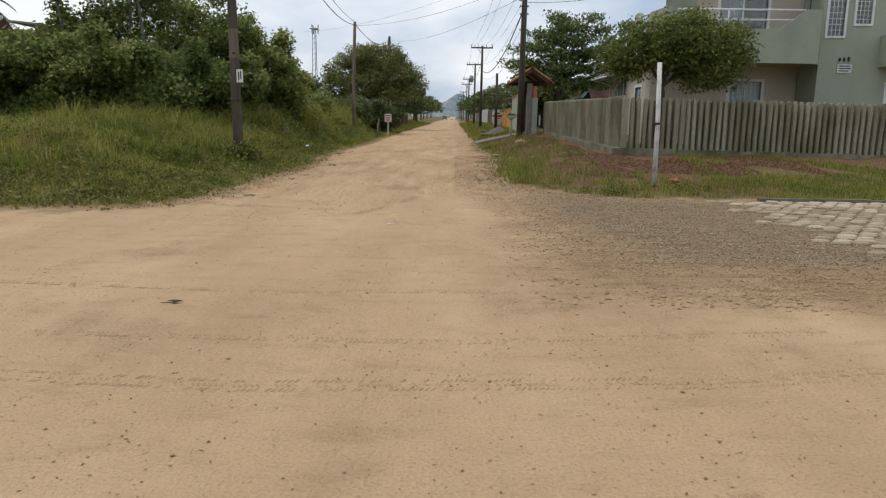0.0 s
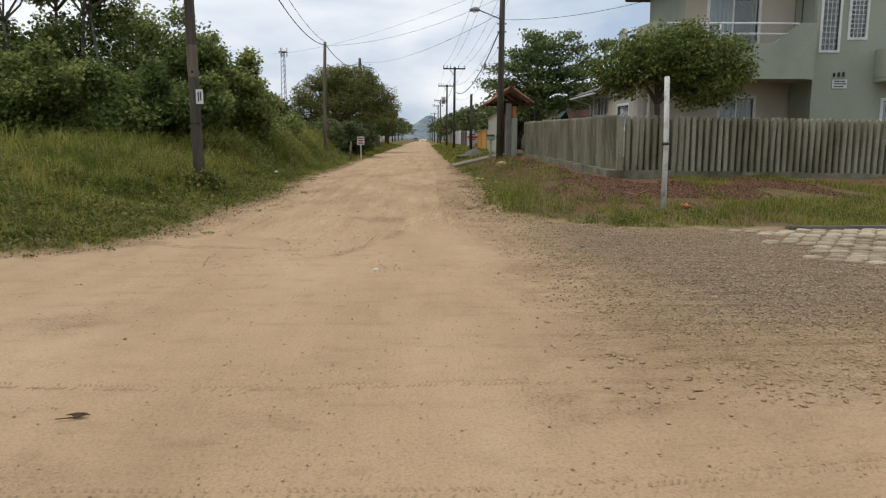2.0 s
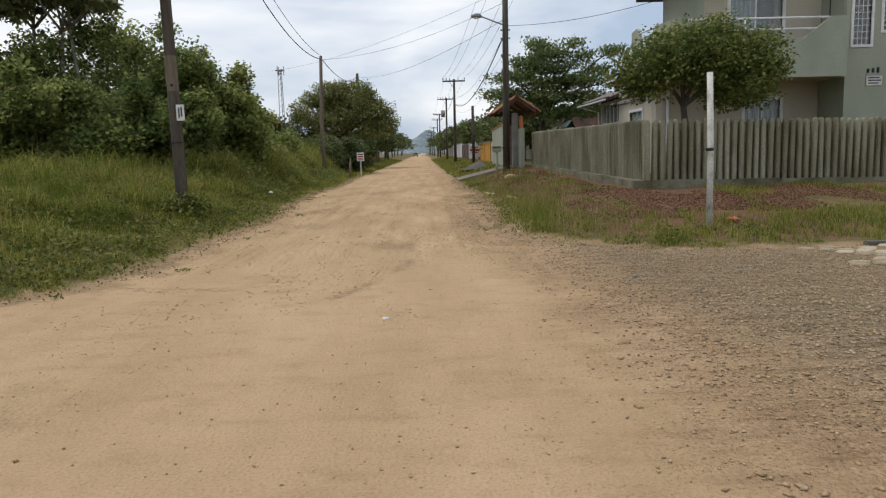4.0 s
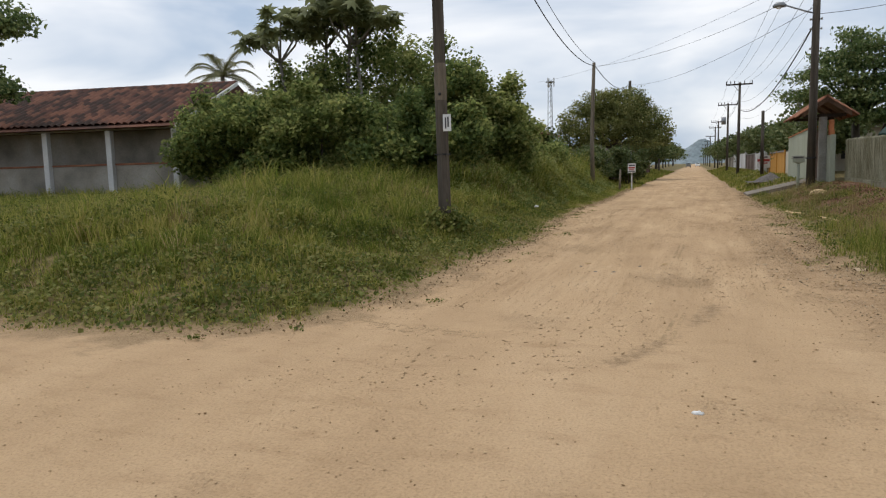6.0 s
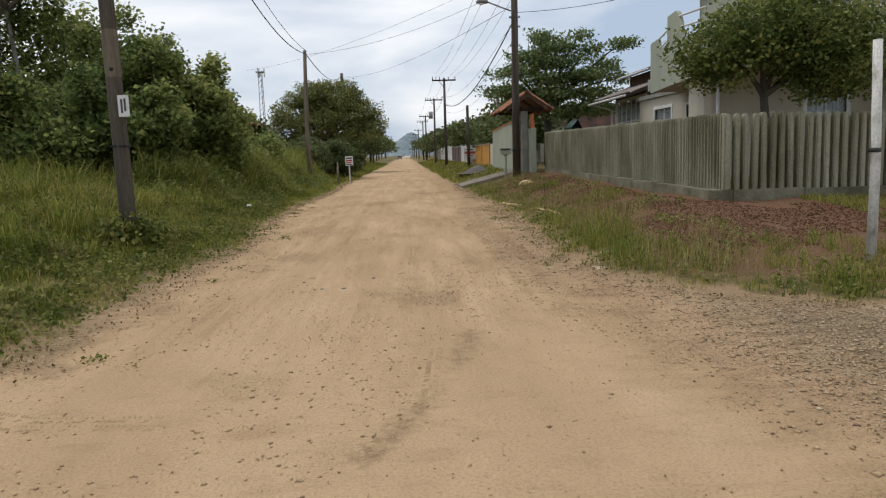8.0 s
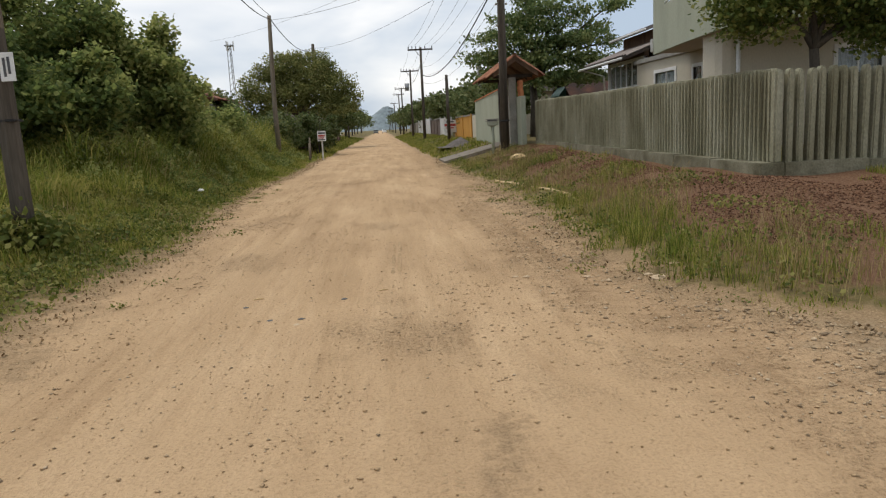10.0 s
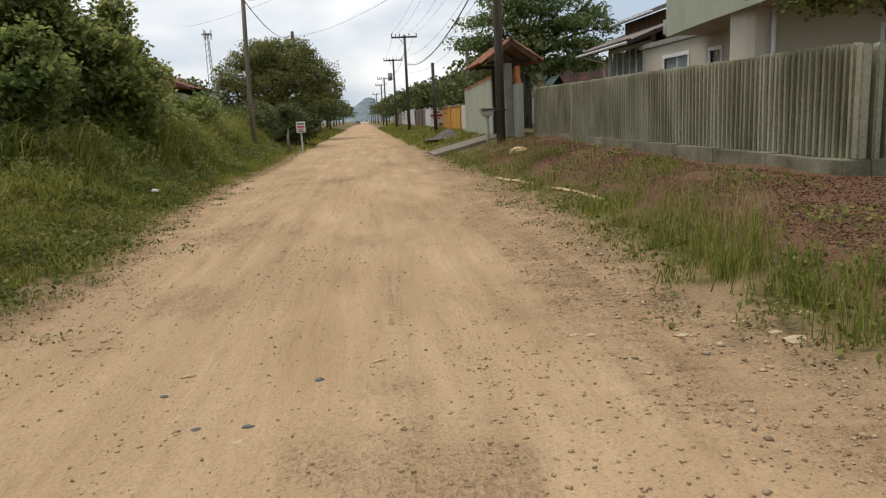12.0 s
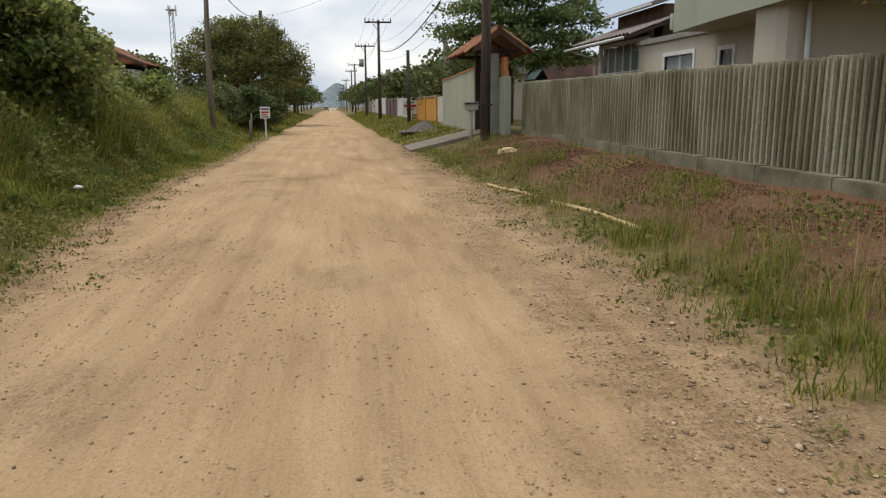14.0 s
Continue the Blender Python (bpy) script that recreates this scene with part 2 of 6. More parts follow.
def glass(name, tint):
    m = bpy.data.materials.new(name)
    m.use_nodes = True
    b = m.node_tree.nodes["Principled BSDF"]
    b.inputs["Base Color"].default_value = (*tint, 1)
    b.inputs["Roughness"].default_value = 0.05
    b.inputs["Transmission Weight"].default_value = 0.85
    b.inputs["IOR"].default_value = 1.3
    return m


M["glass"] = glass("window_glass", (0.75, 0.80, 0.80))


# ---- the lie of the land ----
LEFT_EDGE, RIGHT_EDGE, LEFT_CORNER, RIGHT_CORNER, BEHIND = -3.72, 1.18, 11.1, 13.75, -9.0


def step(v):
    v = np.clip(v, 0, 1)
    return v * v * (3 - 2 * v)


def quadrant(a, b, r):
    """Depth inside a quarter plane with a rounded corner; positive inside."""
    qx, qy = r - a, r - b
    return -(np.hypot(np.maximum(qx, 0), np.maximum(qy, 0)) + np.minimum(np.maximum(qx, qy), 0) - r)


def bend(y):
    return 0.10 * np.sin(y * 0.37) + 0.06 * np.sin(y * 0.93 + 1)


def verge_left(x, y):
    return np.maximum(quadrant(LEFT_EDGE - x + bend(y) - 0.4 * step((y - 17) / 12), y - LEFT_CORNER + bend(x), 2.0), quadrant(LEFT_EDGE - x, BEHIND - y, 2.0))


def verge_right(x, y):
    return np.maximum(quadrant(x - RIGHT_EDGE + bend(y + 3), y - RIGHT_CORNER + bend(x), 3.0), quadrant(x - RIGHT_EDGE, BEHIND - y, 2.0))


def ground_z(x, y):
    x, y = np.asarray(x, float), np.asarray(y, float)
    left, right = verge_left(x, y), verge_right(x, y)
    z = 0.68 * step(left / 4.5)
    z = z + np.minimum(0.70 * step(right / 3.8), 0.46 * step((y - RIGHT_CORNER - 0.6) / 7.0) + 0.18 * step((y - 24) / 12))
    road = (left < 0) & (right < 0)
    rut = 0.012 * np.sin(x * 4.1 + 0.4 * np.sin(y * 0.15)) * step((y - 11) / 5) * (1 - step((y - 30) / 12)) + 0.005 * np.sin(x * 1.3 + y * 0.5) * np.sin(y * 0.8) * (1 - step((y - 14) / 8))
    z = z + np.where(road, rut, 0.035 * np.sin(x * 2.3 + y * 0.7) * np.sin(y * 1.7 - x) * step(np.maximum(left, right)))
    return z


def gz(x, y):
    return float(ground_z(x, y))


# ---- mesh helpers ----
def mesh_object(name, verts, faces, mat, parent=None, label="", smooth=False):
    """One mesh object from arrays; faces: an (n, 3) or (n, 4) array, or a list of tuples."""
    me = bpy.data.meshes.new(name)
    verts = np.asarray(verts, np.float32)
    if isinstance(faces, np.ndarray):
        n, k = faces.shape
        me.vertices.add(len(verts))
        me.vertices.foreach_set("co", verts.ravel())
        me.loops.add(n * k)
        me.loops.foreach_set("vertex_index", faces.astype(np.int32).ravel())
        me.polygons.add(n)
        me.polygons.foreach_set("loop_start", np.arange(0, n * k, k, dtype=np.int32))
        me.update(calc_edges=True)
    else:
        me.from_pydata([tuple(map(float, v)) for v in verts], [], faces)
    if smooth:
        me.polygons.foreach_set("use_smooth", np.ones(len(me.polygons), bool))
    me.materials.append(mat)
    ob = new(name, me)
    if parent:
        ob.parent = parent
    if label:
        ob["label"] = label
    return ob


def part(name, bm, mat, parent=None, label="", smooth=False):
    me = bpy.data.meshes.new(name)
    bm.normal_update()
    bm.to_mesh(me)
    bm.free()
    if smooth:
        me.polygons.foreach_set("use_smooth", np.ones(len(me.polygons), bool))
    me.materials.append(mat)
    ob = new(name, me)
    if parent:
        ob.parent = parent
    if label:
        ob["label"] = label
    return ob


def thing(name, at, label, category, group="", kind="", turn=0.0):
    ob = new(name)
    ob.empty_display_size = 0.2
    ob.matrix_basis = pose(*at, 0, 0, turn)
    return tagged(ob, label, category, group, kind)


def add_box(bm, x0, y0, z0, x1, y1, z1, bevel=0.0):
    r = bmesh.ops.create_cube(bm, size=1, matrix=Matrix.Translation(((x0 + x1) / 2, (y0 + y1) / 2, (z0 + z1) / 2)) @ Matrix.Diagonal((abs(x1 - x0), abs(y1 - y0), abs(z1 - z0), 1)))
    if bevel:
        es = list({e for v in r["verts"] for e in v.link_edges})
        bmesh.ops.bevel(bm, geom=es, offset=bevel, segments=2, affect="EDGES", clamp_overlap=True)
    return bm


def box(name, x0, y0, z0, x1, y1, z1, mat, parent=None, label="", bevel=0.01):
    return part(name, add_box(bmesh.new(), x0, y0, z0, x1, y1, z1, bevel), mat, parent, label)


def add_tube(bm, pts, radii, sides=8, cap=True):
    """A tapered tube along a line of points."""
    pts = [Vector(p) for p in pts]
    rings = []
    for i, p in enumerate(pts):
        d = (pts[min(i + 1, len(pts) - 1)] - pts[max(i - 1, 0)]).normalized()
        u = d.cross(Vector((0.13, 0.21, 1)) if abs(d.z) < 0.9 else Vector((1, 0.1, 0))).normalized()
        w = d.cross(u)
        rings.append([bm.verts.new(p + radii[i] * (math.cos(a) * u + math.sin(a) * w)) for a in (2 * math.pi * k / sides for k in range(sides))])
    for a, b in zip(rings, rings[1:]):
        for k in range(sides):
            bm.faces.new((a[k], a[(k + 1) % sides], b[(k + 1) % sides], b[k]))
    if cap:
        bm.faces.new(rings[0][::-1])
        bm.faces.new(rings[-1])
    return bm


def tube(name, pts, radii, mat, parent=None, label="", sides=8):
    return part(name, add_tube(bmesh.new(), pts, radii, sides), mat, parent, label, smooth=sides > 5)


def add_prism(bm, outline, lift):
    """A closed outline of 3D points pushed along lift."""
    lift = Vector(lift)
    a = [bm.verts.new(p) for p in outline]
    b = [bm.verts.new(Vector(p) + lift) for p in outline]
    bm.faces.new(a)
    bm.faces.new(b[::-1])
    for i in range(len(a)):
        j = (i + 1) % len(a)
        bm.faces.new((a[j], a[i], b[i], b[j]))
    bmesh.ops.recalc_face_normals(bm, faces=bm.faces)
    return bm


def wall_y(name, x0, x1, z0, z1, y, thick, mat, parent, holes=(), label=""):
    """A wall facing along y (front at y, thickness behind), with rectangular holes (x0, z0, x1, z1) cut through."""
    bm = bmesh.new()
    xs = sorted({x0, x1, *[h[0] for h in holes], *[h[2] for h in holes]})
    for a, b in zip(xs, xs[1:]):
        cut = sorted((h[1], h[3]) for h in holes if h[0] <= a + 1e-6 and h[2] >= b - 1e-6)
        low = z0
        for c, d in cut + [(z1, z1)]:
            if c > low + 1e-6:
                add_box(bm, a, y, low, b, y + thick, c)
            low = d
    bmesh.ops.remove_doubles(bm, verts=bm.verts, dist=1e-4)
    return part(name, bm, mat, parent, label)


def wall_x(name, y0, y1, z0, z1, x, thick, mat, parent, holes=(), label=""):
    ob = wall_y(name, y0, y1, z0, z1, 0, thick, mat, parent, holes, label)
    for v in ob.data.vertices:
        v.co = (x + v.co.y, v.co.x, v.co.z)
    ob.data.flip_normals()
    return ob


# ---- leaves, grass and stones as arrays ----
rng = np.random.default_rng(7)


def leaf_arrays(centres, size, up=0.3, fold=0.25, slim=0.42):
    """Folded four-point leaves with random turns; size is an array of lengths."""
    n = len(centres)
    axis = rng.normal(size=(n, 3))
    axis[:, 2] -= up * 0.6
    axis /= np.linalg.norm(axis, axis=1)[:, None]
    nor = rng.normal(size=(n, 3)) * (1 - up)
    nor[:, 2] += up * 2.2
    side = np.cross(axis, nor)
    side /= np.linalg.norm(side, axis=1)[:, None] + 1e-9
    nor = np.cross(side, axis)
    size = np.broadcast_to(size, (n,))[:, None]
    a = centres - axis * size * 0.5
    c = centres + axis * size * 0.5
    mid = centres - nor * size * fold * 0.3
    l, r = mid + side * size * slim + nor * size * fold * 0.5, mid - side * size * slim + nor * size * fold * 0.5
    verts = np.stack([a, l, c, r], 1).reshape(-1, 3)
    base = np.arange(n)[:, None] * 4
    faces = np.concatenate([base + [0, 1, 2], base + [0, 2, 3]], 1).reshape(-1, 3)
    return verts, faces


def crown_points(lobes, count, clump=0.28, per=22, inner=0.62, flat=0.0):
    """Leaf places in clumps on the outer shells of several lobes (x, y, z, rx, ry, rz)."""
    lobes = np.asarray(lobes, float)
    weight = (lobes[:, 3] * lobes[:, 4] + lobes[:, 3] * lobes[:, 5] + lobes[:, 4] * lobes[:, 5])
    n = max(count // per, 1)
    which = rng.choice(len(lobes), n, p=weight / weight.sum())
    d = rng.normal(size=(n, 3))
    d /= np.linalg.norm(d, axis=1)[:, None]
    if flat:
        d[:, 2] = np.where(d[:, 2] < 0, d[:, 2] * (1 - flat), d[:, 2])
    radius = inner + (1.08 - inner) * rng.random(n) ** 0.6
    radius *= 1 + 0.16 * np.sin(d[:, 0] * 5 + which * 2.1) * np.sin(d[:, 1] * 6 + d[:, 2] * 4 + which)
    c = lobes[which, :3] + d * radius[:, None] * lobes[which, 3:]
    p = np.repeat(c, per, 0) + np.clip(rng.normal(size=(n * per, 3)), -1.5, 1.5) * clump * np.array([1, 1, 0.7])
    return p


def crown(name, lobes, count, leaf, mat, parent, label="", clump=0.28, per=22, inner=0.55, up=0.35, floor_z=None, flat=0.0, slim=0.42):
    p = crown_points(lobes, count, clump, per, inner, flat)
    if floor_z is not None:
        p = p[p[:, 2] > floor_z]
    size = leaf * (0.65 + 0.7 * rng.random(len(p)))
    v, f = leaf_arrays(p, size, up, slim=slim)
    base = np.array(parent.matrix_basis.translation)
    return mesh_object(name, v - base, f, mat, parent, label)


def limbs(bm, root, targets, r0, base=(0, 0, 0)):
    """Branches from a root point to targets, bowed upwards."""
    root = Vector(root)
    for k, t in enumerate(targets):
        t = Vector(t) - Vector(base)
        pts, rad = [], []
        for i in range(6):
            s = i / 5
            p = root.lerp(t, s)
            p += Vector((math.sin(k * 2.3 + s * 5) * 0.06, math.cos(k * 1.7 + s * 4) * 0.06, 0.35 * math.sin(math.pi * s) * 0.4)) * (t - root).length * 0.5
            pts.append(p if i else root)
            rad.append(r0 * (1 - 0.85 * s))
        add_tube(bm, pts, rad, 6)


def tree(name, at, trunk_pts, radii, lobes, count, leaf, leaf_mat, bark_mat, label, category="tree", group="", bare=None, **kw):
    t = thing(name, at, label, category, group)
    bm = bmesh.new()
    rel = [Vector(p) - Vector(at) for p in trunk_pts]
    add_tube(bm, rel, radii, 8)
    limbs(bm, rel[-1], [Vector(l[:3]) for l in (lobes if bare is None else lobes[:bare])], radii[-1] * 0.8, at)
    part("trunk", bm, bark_mat, t, smooth=True)
    crown("crown", lobes, count, leaf, leaf_mat, t, **kw)
    return t


def blades(name, px, py, height, width, mat, label, category, lean=0.45, parent=None, low=0.0):
    """Bent tapering grass blades standing on the ground; arrays of place, height and width."""
    n = len(px)
    z = ground_z(px, py) - 0.01 + low
    root = np.stack([px, py, z], 1)
    a = rng.random(n) * 2 * np.pi
    out = np.stack([np.cos(a), np.sin(a), np.zeros(n)], 1)
    b = rng.random(n) * 2 * np.pi
    side = np.stack([np.cos(b), np.sin(b), np.zeros(n)], 1) * np.asarray(width)[:, None] * 0.5
    h = np.asarray(height)[:, None]
    k = (lean * (0.3 + 1.1 * rng.random(n)))[:, None]
    up = np.array([0, 0, 1.0])
    mid = root + up * h * 0.62 + out * h * k * 0.28
    tip = root + up * h * (1 - 0.35 * k) + out * h * k
    verts = np.stack([root - side, root + side, mid + side * 0.75, mid - side * 0.75, tip], 1).reshape(-1, 3)
    base = np.arange(n)[:, None] * 5
    faces = np.concatenate([base + [0, 1, 2], base + [0, 2, 3], base + [3, 2, 4]], 1).reshape(-1, 3)
    ob = mesh_object(name, verts, faces, mat, parent)
    return tagged(ob, label, category, kind="stuff")


def stones(name, px, py, size, mat, label, category, sink=0.3, flat=0.55):
    """Small angular stones, eight faces each, sunk a little into the ground."""
    n = len(px)
    c = np.stack([px, py, ground_z(px, py) + 0.003], 1)
    octa = np.array([[1, 0, 0], [0, 1, 0], [-1, 0, 0], [0, -1, 0], [0, 0, 1], [0, 0, -1]], float)
    v = octa[None] * (0.6 + 0.7 * rng.random((n, 6, 1)))
    v = v + rng.normal(size=(n, 6, 3)) * 0.18
    v[:, :, 2] = (v[:, :, 2] + sink) * flat
    a = rng.random(n) * 6.28
    ca, sa = np.cos(a)[:, None], np.sin(a)[:, None]
    x = v[:, :, 0] * ca - v[:, :, 1] * sa
    y = v[:, :, 0] * sa + v[:, :, 1] * ca
    v = np.stack([x, y, v[:, :, 2]], 2) * np.asarray(size)[:, None, None] * 0.5 + c[:, None]
    tri = np.array([[0, 1, 4], [1, 2, 4], [2, 3, 4], [3, 0, 4], [1, 0, 5], [2, 1, 5], [3, 2, 5], [0, 3, 5]])
    faces = (np.arange(n)[:, None, None] * 6 + tri[None]).reshape(-1, 3)
    ob = mesh_object(name, v.reshape(-1, 3), faces, mat)
    return tagged(ob, label, category, kind="stuff")


def patchy(x, y, s=1.0, seed=0.0):
    """Smooth uneven field between 0 and 1."""
    return 0.5 + 0.25 * (np.sin(x * 1.7 * s + seed) * np.cos(y * 1.3 * s - seed) + np.sin(x * 0.6 * s - y * 0.9 * s + 2 * seed) * 0.6 + np.sin(x * 3.9 * s + y * 2.7 * s + seed) * 0.4)


# ---- ground: one sheet to the horizon ----
def axis_steps(lo, fine_lo, fine_hi, hi, fine):
    mid = list(np.arange(fine_lo, fine_hi + 1e-6, fine))
    up, down, s = [], [], fine
    v = fine_hi
    while v < hi:
        s *= 1.25
        v += s
        up.append(min(v, hi))
    v, s = fine_lo, fine
    while v > lo:
        s *= 1.25
        v -= s
        down.append(max(v, lo))
    return np.array(down[::-1] + mid + up)


def build_ground():
    xs, ys = axis_steps(-900, -13, 13, 900, 0.14), axis_steps(-500, -2, 48, 3200, 0.14)
    gx, gy = np.meshgrid(xs, ys)
    x, y = gx.ravel(), gy.ravel()
    verts = np.stack([x, y, ground_z(x, y)], 1)
    nx, ny = len(xs), len(ys)
    i = (np.arange(ny - 1)[:, None] * nx + np.arange(nx - 1)[None]).ravel()
    faces = np.stack([i, i + 1, i + 1 + nx, i + nx], 1)
    m = bpy.data.materials.new("sand_soil_and_gravel")
    m.use_nodes = True
    n, l = m.node_tree.nodes, m.node_tree.links
    b = n["Principled BSDF"]
    b.inputs["Roughness"].default_value = 0.95
    b.inputs["Specular IOR Level"].default_value = 0.15
    geo = n.new("ShaderNodeNewGeometry")

    def noise_tex(scale, detail=4, stretch=(1, 1, 1), rough=0.55):
        mp = n.new("ShaderNodeMapping")
        mp.inputs["Scale"].default_value = stretch
        l.new(geo.outputs["Position"], mp.inputs[0])
        t = n.new("ShaderNodeTexNoise")
        t.inputs["Scale"].default_value, t.inputs["Detail"].default_value, t.inputs["Roughness"].default_value = scale, detail, rough
        l.new(mp.outputs[0], t.inputs["Vector"])
        return t.outputs["Fac"]

    def ramp(source, stops):
        r = n.new("ShaderNodeValToRGB")
        r.color_ramp.elements[0].position, r.color_ramp.elements[1].position = stops[0][0], stops[-1][0]
        r.color_ramp.elements[0].color, r.color_ramp.elements[1].color = (*stops[0][1], 1), (*stops[-1][1], 1)
        for p, c in stops[1:-1]:
            r.color_ramp.elements.new(p).color = (*c, 1)
        l.new(source, r.inputs[0])
        return r.outputs[0]

    def mix(fac, a, bb, mode="MIX"):
        k = n.new("ShaderNodeMix")
        k.data_type, k.blend_type = "RGBA", mode
        if isinstance(fac, float):
            k.inputs["Factor"].default_value = fac
        else:
            l.new(fac, k.inputs["Factor"])
        l.new(a, k.inputs["A"])
        l.new(bb, k.inputs["B"])
        return k.outputs["Result"]

    def field(name, noise_out, wobble, lo, hi):
        """The named distance field, roughened by noise, as a soft mask."""
        at = n.new("ShaderNodeAttribute")
        at.attribute_name = name
        k = n.new("ShaderNodeMath")
        k.operation = "MULTIPLY_ADD"
        l.new(noise_out, k.inputs[0])
        k.inputs[1].default_value = wobble
        l.new(at.outputs["Fac"], k.inputs[2])
        r = n.new("ShaderNodeMapRange")
        r.interpolation_type = "SMOOTHSTEP"
        r.inputs["From Min"].default_value, r.inputs["From Max"].default_value = lo + wobble / 2, hi + wobble / 2
        l.new(k.outputs[0], r.inputs["Value"])
        return r.outputs["Result"]

    broad, mid, fine = noise_tex(0.8, 4, (1, 0.3, 1)), noise_tex(4.5, 5), noise_tex(55, 4, rough=0.65)
    drawn = noise_tex(5.0, 5, (1, 0.16, 1), 0.6)
    along = noise_tex(3.6, 5, (1.0, 0.05, 1.0), 0.65)
    sand = ramp(broad, [(0.3, (0.425, 0.285, 0.163)), (0.5, (0.495, 0.338, 0.196)), (0.72, (0.56, 0.392, 0.236))])
    tracks = ramp(along, [(0.30, (0.74, 0.70, 0.66)), (0.43, (0.93, 0.92, 0.90)), (0.56, (1.0, 1.0, 1.0)), (0.70, (1.14, 1.15, 1.16))])
    sand = mix(field("wheel", mid, 0.3, -0.4, 3.0), sand, mix(0.85, sand, tracks, "MULTIPLY"))
    grain = ramp(fine, [(0.3, (0.80, 0.78, 0.75)), (0.5, (1, 1, 1)), (0.7, (1.07, 1.07, 1.06))])
    driven = field("wheel", mid, 0.8, -0.6, 2.2)
    relief = mix(driven, noise_tex(3.6, 5, (0.55, 1.3, 1), 0.6), drawn)
    spots = ramp(relief, [(0.30, (0.89, 0.87, 0.85)), (0.45, (1, 1, 1)), (0.7, (1.04, 1.04, 1.04))])
    sand = mix(1.0, mix(1.0, sand, grain, "MULTIPLY"), spots, "MULTIPLY")
    damp = ramp(fine, [(0.3, (0.22, 0.145, 0.08)), (0.7, (0.40, 0.275, 0.16))])
    streak = field("streak", noise_tex(14, 4), 0.30, -0.02, 0.14)
    sand = mix(streak, sand, damp)
    stone = ramp(noise_tex(22, 5, rough=0.7), [(0.3, (0.24, 0.175, 0.11)), (0.5, (0.37, 0.28, 0.175)), (0.68, (0.50, 0.38, 0.245))])
    sand = mix(field("gravel", mid, 1.6, -0.2, 0.9), sand, stone)
    crumbs = noise_tex(42, 3, (1, 0.75, 1), 0.75)
    # small shadows of the crumbs put into the colour, darkest in the hollows
    crumb_shade = ramp(crumbs, [(0.37, (0.52, 0.48, 0.44)), (0.42, (0.92, 0.91, 0.90)), (0.46, (1, 1, 1))])
    crumb_zone = ramp(noise_tex(0.55, 5, (1, 0.8, 1), 0.6), [(0.54, (0, 0, 0)), (0.66, (0.75, 0.75, 0.75))])
    churned = field("churn", noise_tex(1.1, 5, rough=0.65), 2.4, -0.4, 1.2)
    zone = mix(churned, crumb_zone, ramp(broad, [(0.0, (1, 1, 1)), (1.0, (1, 1, 1))]))
    sand = mix(zone, sand, mix(1.0, sand, crumb_shade, "MULTIPLY"))
    sand = mix(churned, sand, mix(1.0, sand, ramp(noise_tex(3.4, 6, (0.45, 2.0, 1), 0.72), [(0.34, (0.56, 0.53, 0.50)), (0.46, (0.85, 0.83, 0.81)), (0.60, (1.0, 1.0, 1.0))]), "MULTIPLY"))
    soil = ramp(mid, [(0.3, (0.085, 0.070, 0.030)), (0.5, (0.15, 0.120, 0.048)), (0.7, (0.25, 0.185, 0.088))])
    edge = ramp(fine, [(0.3, (0.22, 0.145, 0.078)), (0.7, (0.42, 0.295, 0.17))])
    ragged = noise_tex(1.9, 6, rough=0.68)
    out = mix(field("verge", ragged, 2.2, -0.30, 0.20), sand, edge)
    out = mix(field("verge", ragged, 1.8, 0.25, 0.75), out, soil)
    red = ramp(noise_tex(26, 5, rough=0.7), [(0.3, (0.085, 0.046, 0.028)), (0.5, (0.160, 0.087, 0.050)), (0.7, (0.26, 0.158, 0.098))])
    out = mix(field("red", mid, 1.5, -0.2, 0.4), out, red)
    l.new(out, b.inputs["Base Color"])
    k = n.new("ShaderNodeMath")
    k.operation = "MULTIPLY_ADD"
    l.new(relief, k.inputs[0])
    k.inputs[1].default_value = 2.6
    l.new(fine, k.inputs[2])
    k2 = n.new("ShaderNodeMath")
    k2.operation = "MULTIPLY_ADD"
    l.new(along, k2.inputs[0])
    k2.inputs[1].default_value = 1.6
    l.new(k.outputs[0], k2.inputs[2])
    lump = mix(zone, ramp(crumbs, [(0.0, (0.5, 0.5, 0.5)), (1.0, (0.5, 0.5, 0.5))]), ramp(crumbs, [(0.36, (0, 0, 0)), (0.56, (0.9, 0.9, 0.9))]))
    k3 = n.new("ShaderNodeMath")
    k3.operation = "MULTIPLY_ADD"
    l.new(lump, k3.inputs[0])
    k3.inputs[1].default_value = 0.9
    l.new(k2.outputs[0], k3.inputs[2])
    bp = n.new("ShaderNodeBump")
    bp.inputs["Strength"].default_value, bp.inputs["Distance"].default_value = 0.9, 0.019
    l.new(k3.outputs[0], bp.inputs["Height"])
    l.new(bp.outputs[0], b.inputs["Normal"])
    ob = mesh_object("ground", verts, faces, m, smooth=True)
    left, right = verge_left(x, y), verge_right(x, y)
    a, c = np.array([-0.50, 13.85]), np.array([-1.25, 11.45])
    s = np.clip(((x - a[0]) * (c - a)[0] + (y - a[1]) * (c - a)[1]) / np.dot(c - a, c - a), 0, 1)
    bow = 0.10 * np.sin(s * 3.1)
    streak = 0.125 - 0.085 * np.exp(-((s - 0.52) / 0.12) ** 2) - np.hypot(x - a[0] - s * (c - a)[0] - bow, y - a[1] - s * (c - a)[1])
    gravel = np.minimum(np.minimum(x - 1.5 - 0.25 * (13.5 - np.clip(y, 8, 13.5)) * 0.3, y - 8.0), 60 - x)
